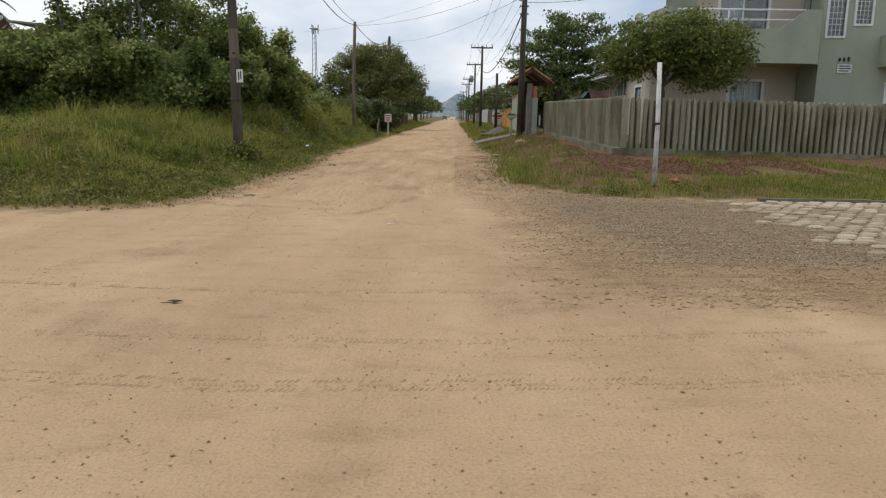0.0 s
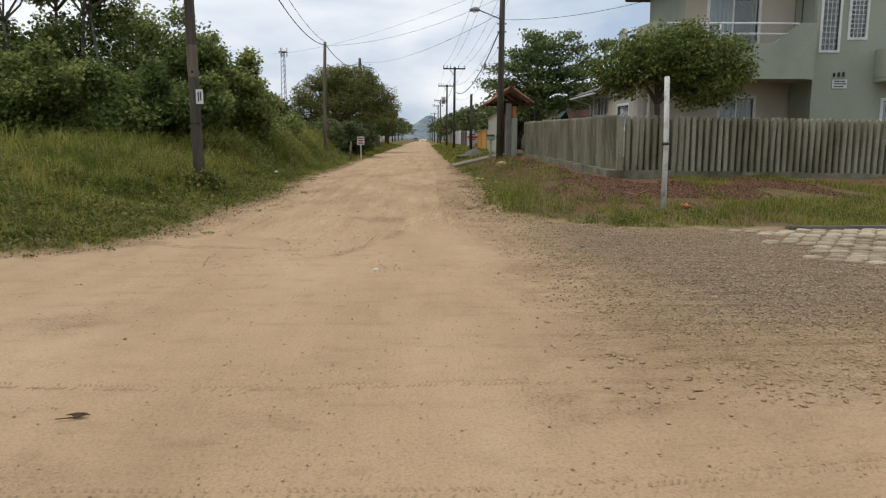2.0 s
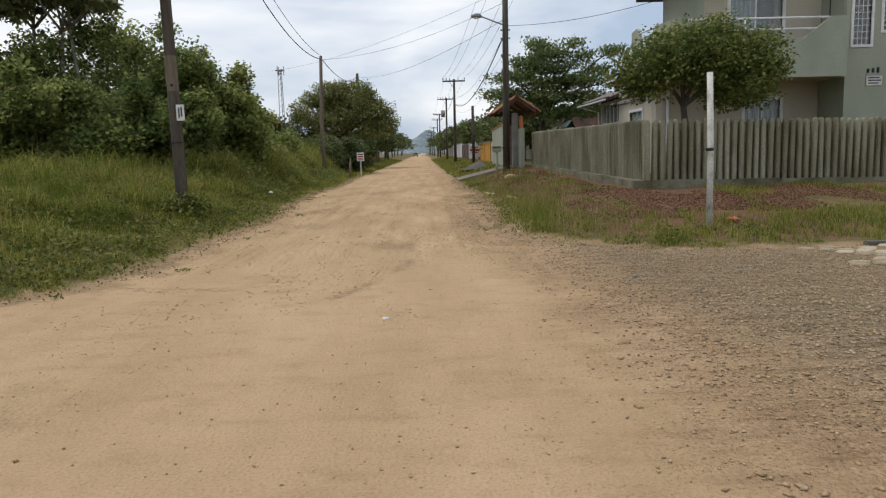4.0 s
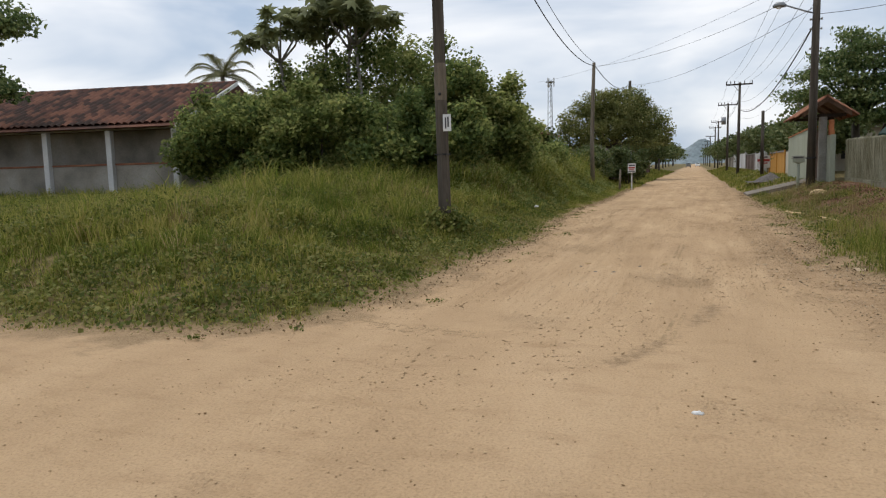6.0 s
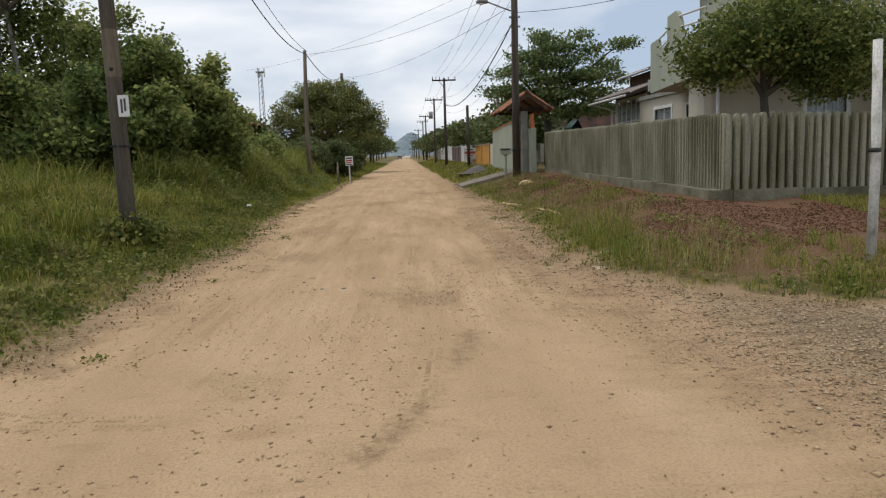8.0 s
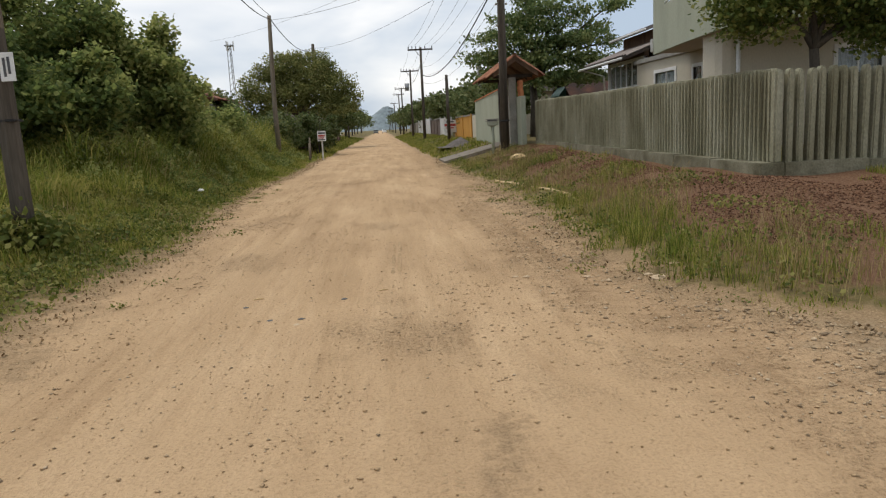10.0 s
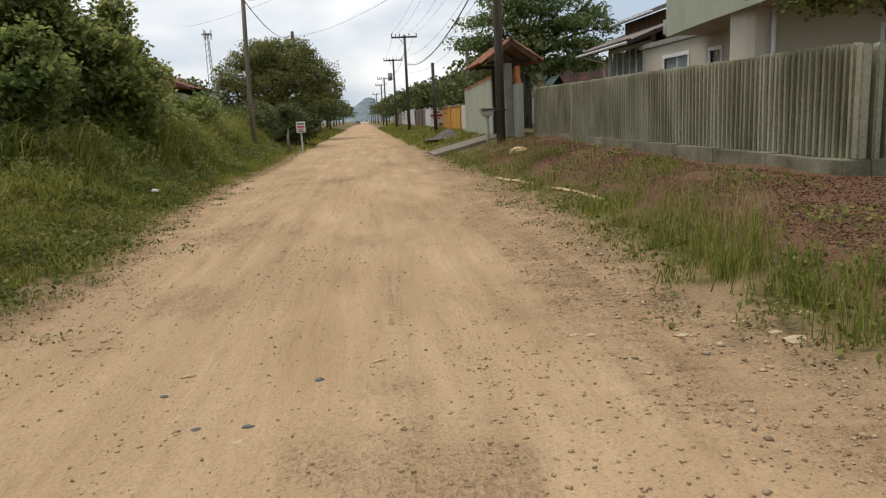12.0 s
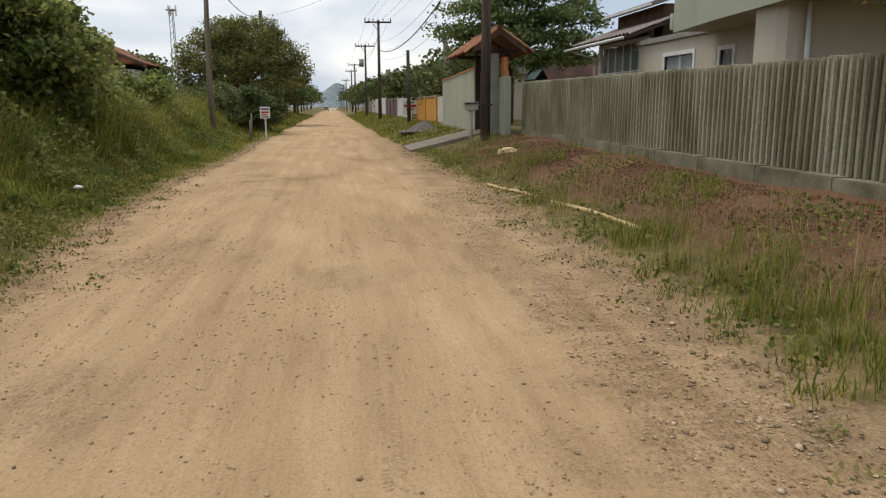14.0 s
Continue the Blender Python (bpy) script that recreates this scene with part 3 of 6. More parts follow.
    red = np.where(y > 13, np.minimum(np.minimum(right - 0.95, 5.2 - np.abs(x - 4.2) * 0.3), 34.5 - y), -5.0)
    red = np.where((x > 7) & (y > 13), np.minimum(red, 0.35 - np.abs(y - 19.6) * 0.25), red)
    churn = np.minimum(np.minimum((x - 0.6) * 0.9, y - 6.2), 0.35 - right)
    churn = np.maximum(churn, np.where(y > 14, 0.55 - np.abs(right + 0.55) * 1.1, -5))
    wheel = np.minimum(y - 12.5, 4.2 - np.abs(x + 1.3) * 1.2)
    for key, data in (("churn", churn), ("wheel", wheel), ("verge", np.maximum(left, right)), ("streak", streak), ("gravel", gravel), ("red", red)):
        ob.data.attributes.new(key, "FLOAT", "POINT").data.foreach_set("value", data.astype(np.float32))
    tagged(ob, "pale sandy dirt road with grassy verges and gravel", "ground", kind="structure")


build_ground()

# distant wooded hill where the road ends; air haze is put into its colour
hill_x = np.linspace(-260, 320, 60)
ridge = 40 * np.exp(-((hill_x - 14) / 42) ** 2) + 18 * np.exp(-((hill_x + 60) / 60) ** 2) + 20 * np.exp(-((hill_x - 120) / 70) ** 2) + 3 * np.sin(hill_x * 0.11)
hv = np.concatenate([np.stack([hill_x, np.full(60, 1450.0), np.full(60, -1.0)], 1), np.stack([hill_x, np.full(60, 1500.0), ridge], 1),
                     np.stack([hill_x, np.full(60, 1600.0), ridge * 0.6], 1), np.stack([hill_x, np.full(60, 1700.0), np.full(60, -1.0)], 1)])
hf = np.array([[r * 60 + i, r * 60 + i + 1, (r + 1) * 60 + i + 1, (r + 1) * 60 + i] for r in range(3) for i in range(59)])
tagged(mesh_object("hill_backdrop", hv, hf, M["hill"], smooth=True), "wooded hill beyond the road's end, haze put in as blue-green tint", "hill", kind="structure")


# ---- kerb along the side street ----
kerb = thing("kerb", (5.6, 13.8, 0), "low dark stone kerb beside the paved side street", "kerb", kind="structure")
for i in range(24):
    x0 = i * 1.0
    bm = add_box(bmesh.new(), x0 + 0.01, 0, -0.10, x0 + 0.99, 0.13, 0.055 + 0.012 * math.sin(i * 2.7), 0.015)
    part("kerb_stone", bm, M["kerb"], kerb)


# ---- picket fence ----
FX, FY, F_END, F_RIGHT = 4.60, 20.82, 36.3, 21.0
PITCH_ROAD, PITCH_SIDE = 0.130, 0.168


def road_line(v):
    """Set-back of the roadside pickets on the plinth, v metres from the corner."""
    return 0.22 - 0.26 * v / (F_END - FY)



def picket_mesh():
    bm = bmesh.new()
    w, d, h = 0.056, 0.062, 1.39
    prof = [(-w, 0), (w, 0), (w, h - 0.085), (w * 0.82, h - 0.04), (w * 0.45, h - 0.008), (0, h), (-w * 0.45, h - 0.008), (-w * 0.82, h - 0.04), (-w, h - 0.085)]
    add_prism(bm, [(x, -d, z) for x, z in prof], (0, 2 * d, 0))
    front = [e for e in bm.edges if abs(e.verts[0].co.y + d) < 1e-4 and abs(e.verts[1].co.y + d) < 1e-4 and e.verts[0].co.z + e.verts[1].co.z > 0.01]
    bmesh.ops.bevel(bm, geom=front, offset=0.020, segments=2, affect="EDGES", clamp_overlap=True)
    bm.normal_update()
    me = bpy.data.meshes.new("picket")
    bm.to_mesh(me)
    bm.free()
    me.materials.append(M["picket"])
    return me


fence_road = thing("picket_fence", (FX, FY, 0.34), "weathered grey-green picket fence on a concrete plinth beside the road", "fence", "garden fence")
fence_side = thing("picket_fence", (FX, FY, 0.34), "weathered grey-green picket fence on a concrete plinth along the side street", "fence", "garden fence")
for fence, length, sx, sy, drop in ((fence_road, F_END - FY, 0, 1, 0.0), (fence_side, F_RIGHT - FX, 1, 0, -0.14)):
    n = int(length / 1.5)
    for i in range(n):
        a, b = i * length / n, (i + 1) * length / n
        top = 0.29 + drop * min(1, i / 6) + sy * 0.0105 * a
        bm = bmesh.new()
        if sy:
            add_box(bm, -0.07, a + (0 if i else -0.11), -0.45, 0.30, b - 0.004, top, 0.012)
        else:
            add_box(bm, a + (0.304 if i == 0 else 0), -0.11, -0.45, b - 0.004, 0.10, top, 0.012)
        part("plinth_block", bm, M["plinth"], fence, "low mossy concrete plinth")
box("corner_post", 0.145, -0.075, 0.28, 0.275, 0.065, 1.64, M["picket"], fence_side, "broad concrete corner post", 0.025)

# gate wall with tall post at the fence's end, roofed gateway
gate = thing("roofed_gateway", (3.95, 37.2, 0.62), "tile-roofed timber gateway between concrete posts in the wall", "gateway")
box("post", -0.16, -0.02, -0.1, 0.10, 0.26, 2.45, M["concrete"], gate, "pale concrete post")
box("post", -0.12, 2.55, -0.1, 0.12, 2.80, 2.45, M["timber_dark"], gate, "dark wooden post")
for i in range(13):
    box("board", 0.02, 0.30 + i * 0.17, 0.02, 0.06, 0.455 + i * 0.17, 1.98 + 0.03 * (i % 2), M["timber"], gate, bevel=0.006)
for zz in (0.35, 1.6):
    box("crosspiece", 0.06, 0.28, zz, 0.11, 2.5, zz + 0.11, M["timber_dark"], gate, bevel=0.006)
HALF, RISE, Z_EAVE, R0, R1 = 0.84, 0.58, 2.58, -0.55, 3.45
for s in (-1, 1):
    bm = add_prism(bmesh.new(), [(0, R0, Z_EAVE + RISE), (s * HALF, R0, Z_EAVE), (s * HALF, R1, Z_EAVE), (0, R1, Z_EAVE + RISE)], (0, 0, -0.05))
    part("roof_boarding", bm, M["timber"], gate)
    for yy in (R0 + 0.02, (R0 + R1) / 2, R1 - 0.07):
        bm = add_prism(bmesh.new(), [(0, yy, Z_EAVE + RISE - 0.052), (s * HALF, yy, Z_EAVE - 0.052), (s * HALF, yy, Z_EAVE - 0.17), (0, yy, Z_EAVE + RISE - 0.17)], (0, 0.06, 0))
        part("rafter", bm, M["timber"], gate)
box("tie_beam", -0.74, 0.02, 2.44, 0.74, 0.14, 2.56, M["timber_dark"], gate)
box("tie_beam", -0.74, 2.6, 2.44, 0.74, 2.72, 2.56, M["timber_dark"], gate)


def tile_mesh(w=0.22, length=0.36, h=0.06, mat=None, name="roof_tile"):
    """A curved clay tile, arched across x, running down along +y."""
    bm = bmesh.new()
    seg = 5
    rings = []
    for yy, k in ((0, 0.9), (length, 1.0)):
        top = [bm.verts.new((-w / 2 * k + w * k * i / seg, yy, h * math.sin(math.pi * i / seg) * k + (0.02 if yy == 0 else 0.0))) for i in range(seg + 1)]
        low = [bm.verts.new(v.co - Vector((0, 0, 0.016))) for v in top]
        rings.append(top + low[::-1])
    a, b = rings
    for i in range(len(a)):
        j = (i + 1) % len(a)
        bm.faces.new((a[i], a[j], b[j], b[i]))
    bm.faces.new(a[::-1])
    bm.faces.new(b)
    bmesh.ops.recalc_face_normals(bm, faces=bm.faces)
    me = bpy.data.meshes.new(name)
    bm.to_mesh(me)
    bm.free()
    me.materials.append(mat)
    return me


TILE_RED = tile_mesh(mat=M["tile_red"])


def lay_tiles(parent, origin, along, down, n_along, n_down, me, w=0.215, step_down=0.31):
    """Courses of single tiles on a slope: origin at the ridge end; along: ridge direction; down: down-slope direction."""
    along, down = Vector(along).normalized(), Vector(down).normalized()
    nor = along.cross(down)
    if nor.z < 0:
        nor = -nor
    rot = Matrix((along if along.cross(down).dot(nor) > 0 else -along, down, nor)).transposed().to_4x4()
    for i in range(n_along):
        for j in range(n_down):
            ob = new("roof_tile", me)
            ob.parent = parent
            p = Vector(origin) + along * (w * (i + 0.5)) + down * (step_down * j) + nor * (0.012 + 0.008 * random.random())
            ob.matrix_basis = Matrix.Translation(p) @ rot @ pose(0, 0, 0, 0, 0, random.uniform(-2, 2))


slope = math.hypot(HALF, RISE)
for s in (-1, 1):
    lay_tiles(gate, (0, R0, Z_EAVE + RISE), (0, 1, 0), (s * HALF, 0, -RISE), 18, 4, TILE_RED)
for i in range(12):
    ob = new("ridge_tile", TILE_RED)
    ob.parent = gate
    ob.matrix_basis = pose(0, R0 + i * 0.335, Z_EAVE + RISE + 0.015)

gate_wall = thing("wall_gate_side", (4.05, 36.35, 0.58), "grey-green rendered garden wall beside the gateway", "wall", kind="structure")
box("wall_panel", 0, 0, -0.2, 0.18, 0.84, 1.78, M["wall_green"], gate_wall, bevel=0.015)
for (dy, dz, tilt) in ((0.30, 1.78, 0), (0.52, 1.78, 4), (0.40, 1.97, -6), (0.60, 1.97, 3), (0.48, 2.16, 8)):
    b = thing("hollow_brick", (4.14, 36.35 + dy, 0.58 + dz + 0.002), "orange hollow clay brick stacked on the garden wall", "brick", "stacked bricks", turn=tilt + 90)
    bm = bmesh.new()
    add_box(bm, -0.095, -0.07, 0, 0.095, 0.07, 0.185, 0.004)
    for gx in (-0.05, 0.0, 0.05):
        add_box(bm, gx - 0.008, -0.076, 0.01, gx + 0.008, 0.076, 0.175)
    part("brick_body", bm, M["brick_orange"], b)

high_wall = thing("wall_high_green", (3.92, 40.05, 0.57), "tall grey-green rendered wall past the gateway", "wall", kind="structure")
bm = add_prism(bmesh.new(), [(0, 0, -0.2), (0, 7.9, -0.2), (0, 7.9, 2.02), (0, 0, 2.22)], (0.18, 0, 0))
part("wall_panel", bm, M["wall_green"], high_wall)
bm = add_prism(bmesh.new(), [(-0.04, -0.02, 2.222), (-0.04, 7.92, 2.022), (-0.04, 7.92, 2.07), (-0.04, -0.02, 2.27)], (0.26, 0, 0))
part("coping", bm, M["brick_orange"], high_wall, "thin clay coping")


def street_wall(label, y0, y1, x, h, mat, coping=None, posts=0):
    w = thing("wall_street", (x, y0, gz(x, y0) - 0.02), label, "wall", kind="structure")
    box("wall_panel", 0, 0, -0.2, 0.16, y1 - y0, h, mat, w, bevel=0.015)
    if coping:
        box("coping", -0.05, -0.03, h + 0.003, 0.21, y1 - y0 + 0.03, h + 0.09, coping, w, bevel=0.01)
    for i in range(posts):
        yy = i * (y1 - y0) / max(posts - 1, 1)
        box("pillar", -0.06, yy - 0.13, -0.2, 0.0, yy + 0.13, h + 0.12, mat, w, bevel=0.01)
    return w


street_wall("cream rendered wall pillar beside an ochre wall", 48.0, 51.2, 4.15, 1.38, M["cream"])
street_wall("ochre-yellow rendered front wall with grey coping", 51.4, 60.2, 4.15, 1.28, M["yellow"], M["concrete"], 3)
street_wall("whitewashed front wall along the verge", 64.8, 73.5, 4.2, 1.45, M["white_wall"], None, 3)
street_wall("brown boarded front wall along the verge", 73.8, 86, 4.25, 1.5, M["brown_wall"], M["concrete"], 4)
street_wall("white front wall with pillars farther along the road", 88, 112, 4.3, 1.7, M["white_wall"], None, 5)
street_wall("grey front wall far along the road", 114, 150, 4.6, 1.6, M["old_wall"], None, 5)
lw = thing("wall_street", (-6.3, 58, 0.5), "low red-brown brick wall along the far verge", "wall", kind="structure")
box("wall_panel", -0.2, 0, -0.3, 0, 44, 1.05, M["red_wall"], lw, bevel=0.015)
for i in range(10):
    box("pillar", 0.003, i * 4.8, -0.3, 0.12, i * 4.8 + 0.3, 1.22, M["red_wall"], lw)

# concrete driveway to the gateway
drive = thing("driveway_slab", (1.2, 38.2, 0), "worn concrete driveway slab sloping from gateway to road", "driveway", kind="structure")
bm = bmesh.new()
for i in range(4):
    x0, x1 = 0.15 + i * 0.68, 0.15 + (i + 1) * 0.68 - 0.02
    z0, z1 = 0.05 + 0.62 * (x0 / 2.75), 0.05 + 0.62 * (x1 / 2.75)
    add_prism(bm, [(x0, 0, z0), (x1, 0, z1), (x1, 2.7, z1), (x0, 2.7, z0)], (0, 0, -0.16))
part("slab", bm, M["slab"], drive)


# ---- two-storey house on the corner ----
HX, HY = 8.7, 27.3
house = thing("house", (8.7, 27.3, 0.15), "two-storey grey-green and beige rendered house with a corner balcony", "house")
O = Vector((8.7, 27.3, 0.35))


def hb(name, x0, y0, z0, x1, y1, z1, mat, label="", bevel=0.012, parent=None):
    return box(name, x0 - O.x, y0 - O.y, z0 - O.z, x1 - O.x, y1 - O.y, z1 - O.z, mat, parent or house, label, bevel)


def window(parent, x0, z0, x1, z1, y, facing, mat_frame, back, panes=2, rows=1, frame_w=0.07, curtain=None, bars=0, name="window"):
    """A window set in a wall; local coordinates along the wall (x), z up; facing 'y' for the side-street wall, 'x' for the road wall."""
    def place(ob):
        if facing == "x":
            for v in ob.data.vertices:
                v.co = (v.co.y, v.co.x, v.co.z)
            ob.data.flip_normals()
        return ob
    bm = bmesh.new()
    add_box(bm, x0 - frame_w, y - 0.035, z1, x1 + frame_w, y + 0.10, z1 + frame_w)
    add_box(bm, x0 - frame_w, y - 0.035, z0 - frame_w, x1 + frame_w, y + 0.10, z0)
    add_box(bm, x0 - frame_w, y - 0.035, z0, x0, y + 0.10, z1)
    add_box(bm, x1, y - 0.035, z0, x1 + frame_w, y + 0.10, z1)
    win = place(part(name, bm, mat_frame, parent))
    for i in range(1, panes):
        xx = x0 + (x1 - x0) * i / panes
        place(box("mullion", xx - 0.022, y + 0.02, z0, xx + 0.022, y + 0.07, z1, mat_frame, win, bevel=0.004))
    for j in range(1, rows):
        zz = z0 + (z1 - z0) * j / rows
        place(box("transom", x0, y + 0.018, zz - 0.022, x1, y + 0.072, zz + 0.022, mat_frame, win, bevel=0.004))
    for i in range(panes):
        a, c = x0 + (x1 - x0) * i / panes, x0 + (x1 - x0) * (i + 1) / panes
        g = place(box("pane", a + 0.01, y + 0.042, z0 + 0.005, c - 0.01, y + 0.05, z1 - 0.005, M["glass"], win, bevel=0))
        g.visible_shadow = False
    if bars:
        for i in range(1, bars + 1):
            xx = x0 + (x1 - x0) * i / (bars + 1)
            place(box("bar", xx - 0.007, y - 0.02, z0, xx + 0.007, y - 0.006, z1, M["white"], win, bevel=0))
        for j in range(1, 9):
            zz = z0 + (z1 - z0) * j / 9
            place(box("bar", x0, y - 0.005, zz - 0.007, x1, y + 0.009, zz + 0.007, M["white"], win, bevel=0))
    if curtain:
        a, c = x0 + (x1 - x0) * curtain[0], x0 + (x1 - x0) * curtain[1]
        n = 26
        vs, fs = [], []
        for i in range(n + 1):
            xx = a + (c - a) * i / n
            yy = y + 0.17 + 0.03 * math.sin(i * 1.55)
            vs += [(xx, yy, z0 + 0.02), (xx, yy, z1 - 0.02)]
        for i in range(n):
            fs.append((2 * i, 2 * i + 2, 2 * i + 3, 2 * i + 1))
        place(mesh_object("curtain", vs, fs, M["curtain"], win, "pale curtain"))
    # panel close behind the glass; its dark colour replaces the room's shade
    place(box("room_back", x0 - 0.2, y + 0.9, z0 - 0.2, x1 + 0.2, y + 0.95, z1 + 0.2, back, win, "near-black panel behind the glass, room shade put in its colour", bevel=0))
    return win


def lx(v):
    return v - O.x


def ly(v):
    return v - O.y


def lz(v):
    return v - O.z


# road-side wall with its two windows
W1, W2 = (33.75, 2.05, 35.45, 3.06), (31.75, 1.4, 32.35, 3.02)
wall_x("wall", ly(28.5), ly(37.3), lz(0.2), lz(3.5), lx(8.7), 0.2, M["wall_beige"], house,
       [(ly(a), lz(b), ly(c), lz(d)) for a, b, c, d in (W1, W2)])
window(house, ly(W1[0]), lz(W1[1]), ly(W1[2]), lz(W1[3]), lx(8.7), "x", M["white"], M["inside"], 2, 1, 0.11, (0.0, 1.0))
window(house, ly(W2[0]), lz(W2[1]), ly(W2[2]), lz(W2[3]), lx(8.7), "x", M["white"], M["inside"], 1, 1, 0.10, (0.0, 0.7))
wall_x("wall", ly(27.5), ly(31.4), lz(3.503), lz(7.0), lx(8.7), 0.2, M["wall_green"], house)
hb("wall", 8.9, 31.2, 3.503, 19.8, 31.4, 7.0, M["wall_green"])
hb("flat_roof", 8.6, 31.45, 3.503, 20.0, 37.4, 3.66, M["concrete"])
# corner pier and recessed entrance wall
bm = bmesh.new()
outline = [(lx(8.7), ly(28.5), 0), (lx(7.35), ly(28.5), 0), (lx(7.17), ly(28.42), 0), (lx(7.1), ly(28.2), 0), (lx(7.1), ly(27.6), 0), (lx(7.17), ly(27.38), 0), (lx(7.35), ly(27.3), 0), (lx(7.57), ly(27.3), 0), (lx(7.57), ly(27.52), 0), (lx(8.7), ly(27.52), 0)]
add_prism(bm, [(x, y, lz(0.2)) for x, y, _ in outline], (0, 0, 3.42))
part("pier", bm, M["wall_beige"], house, "rounded beige corner pier")
wall_y("wall", lx(7.573), lx(8.7), lz(0.2), lz(3.497), ly(27.3), 0.2, M["wall_beige"], house)
D1 = (10.0, 0.7, 11.12, 2.98)
D2 = (9.45, 3.75, 11.1, 6.55)
wall_y("wall", lx(8.7), lx(12.35), lz(0.2), lz(7.0), ly(27.3), 0.2, M["wall_beige"], house, [(lx(a), lz(b), lx(c), lz(d)) for a, b, c, d in (D1, D2)])
window(house, lx(D1[0]), lz(D1[1]), lx(D1[2]), lz(D1[3]), ly(27.3), "y", M["white"], M["inside"], 2, 1, 0.10, (0.05, 0.95), name="glazed_door")
window(house, lx(D2[0]), lz(D2[1]), lx(D2[2]), lz(D2[3]), ly(27.3), "y", M["white"], M["inside"], 2, 1, 0.10, (0.0, 0.55), name="sliding_door")
# side-street block with barred windows
WA, WB = (12.55, 4.43, 13.08, 6.1), (13.45, 4.83, 13.95, 6.1)
WC = (14.75, 1.5, 16.2, 2.85)
wall_y("wall", lx(12.36), lx(20), lz(0.2), lz(7.0), ly(25.9), 0.2, M["wall_green"], house, [(lx(a), lz(b), lx(c), lz(d)) for a, b, c, d in (WA, WB, WC)])
for w, nb in ((WA, 3), (WB, 3)):
    window(house, lx(w[0]), lz(w[1]), lx(w[2]), lz(w[3]), ly(25.9), "y", M["white"], M["inside"], 1, 1, 0.075, None, nb)
window(house, lx(WC[0]), lz(WC[1]), lx(WC[2]), lz(WC[3]), ly(25.9), "y", M["white"], M["inside"], 2, 1, 0.09, (0, 1))
hb("wall", 12.36, 26.103, 0.2, 12.56, 27.297, 7.0, M["wall_green"])
hb("wall", 19.8, 26.1, 0.2, 20.0, 31.4, 7.0, M["wall_green"])
hb("wall", 19.8, 31.403, 0.2, 20.0, 37.3, 3.5, M["wall_green"])
hb("wall", 8.9, 37.1, 0.2, 19.8, 37.3, 3.5, M["wall_beige"])
hb("balcony", 14.35, 24.9, 3.42, 17.2, 25.897, 3.55, M["wall_green"])
hb("balcony_parapet", 14.35, 24.9, 3.553, 17.2, 25.02, 4.45, M["wall_green"])
hb("balcony_parapet", 14.35, 25.023, 3.553, 14.47, 25.897, 4.45, M["wall_green"])
# corner balcony
P = [(7.55, 32.7), (7.12, 29.8), (6.72, 26.1), (7.05, 25.2), (12.0, 25.2)]
floor_out = P + [(12.0, 25.897), (12.355, 25.897), (12.355, 27.297), (8.697, 27.297), (8.697, 32.7)]
bm = add_prism(bmesh.new(), [(lx(a), ly(b), lz(3.50)) for a, b in floor_out], (0, 0, 0.16))
part("balcony_floor", bm, M["soffit"], house, "plain rendered balcony soffit")


def parapet(a, b, profile, name="balcony_parapet"):
    """A solid parapet from a to b; profile: (share of the way, top height) pairs."""
    va, vb = Vector((lx(a[0]), ly(a[1]), 0)), Vector((lx(b[0]), ly(b[1]), 0))
    d = (vb - va)
    nor = Vector((d.y, -d.x, 0)).normalized() * 0.12
    va, vb = va - nor * 0.04, vb - nor * 0.04
    pts = [va + Vector((0, 0, lz(3.47)))] + [va + d * s + Vector((0, 0, lz(z))) for s, z in profile] + [vb + Vector((0, 0, lz(3.47)))]
    return part(name, add_prism(bmesh.new(), pts, nor), M["wall_green"], house)


def rail(a, b, za, zb, r=0.032):
    tube("rail", [(lx(a[0]), ly(a[1]), lz(za)), (lx(b[0]), ly(b[1]), lz(zb))], [r, r], M["white"], house, "white tubular rail", 8)


parapet(P[1], P[0], [(0, 5.55), (0.10, 5.55), (0.12, 4.75), (0.55, 4.75), (0.62, 5.12), (1, 5.12)])
parapet(P[2], P[1], [(0, 5.15), (0.10, 5.10), (0.25, 4.62), (0.62, 4.62), (0.70, 5.15), (0.76, 5.45), (0.82, 5.55), (1, 5.55)])
parapet(P[3], P[2], [(0, 5.22), (1, 5.15)])
parapet(P[4], P[3], [(0, 5.16), (0.10, 5.16), (0.26, 4.55), (0.84, 4.55), (0.90, 4.72), (0.95, 5.08), (0.98, 5.22), (1, 5.22)])
hb("balcony_parapet", 11.88, 25.323, 3.47, 12.0, 25.897, 5.16, M["wall_green"])
for z in (4.83, 5.14):
    rail((7.35, 25.24), (11.45, 25.24), z, z)
    rail((6.80, 26.5), (7.10, 29.2), z, z + 0.25)
    rail((7.18, 29.7), (7.5, 32.1), z + 0.1, z - 0.05)
tube("rail_post", [(lx(9.0), ly(25.24), lz(4.5)), (lx(9.0), ly(25.24), lz(5.14))], [0.028, 0.028], M["white"], house, "white tubular rail", 8)
tube("downpipe", [(lx(7.5), ly(27.24), lz(0.3)), (lx(7.5), ly(27.24), lz(3.48))], [0.05, 0.05], M["white"], house, "white plastic downpipe", 10)
hb("meter_plate", 7.47, 32.72, 3.55, 7.60, 32.75, 3.95, M["white"], "small white plate")
# wall plate with unreadable print under the barred windows
plate = hb("wall_plate", 13.0, 25.875, 3.22, 13.5, 25.897, 3.52, M["white"], "white notice plate with dark print")
for z0, x1 in ((3.44, 13.42), (3.36, 13.46), (3.28, 13.38)):
    hb("print_line", 13.06, 25.868, z0, x1, 25.8745, z0 + 0.035, M["sign_dark"], "", 0, plate)
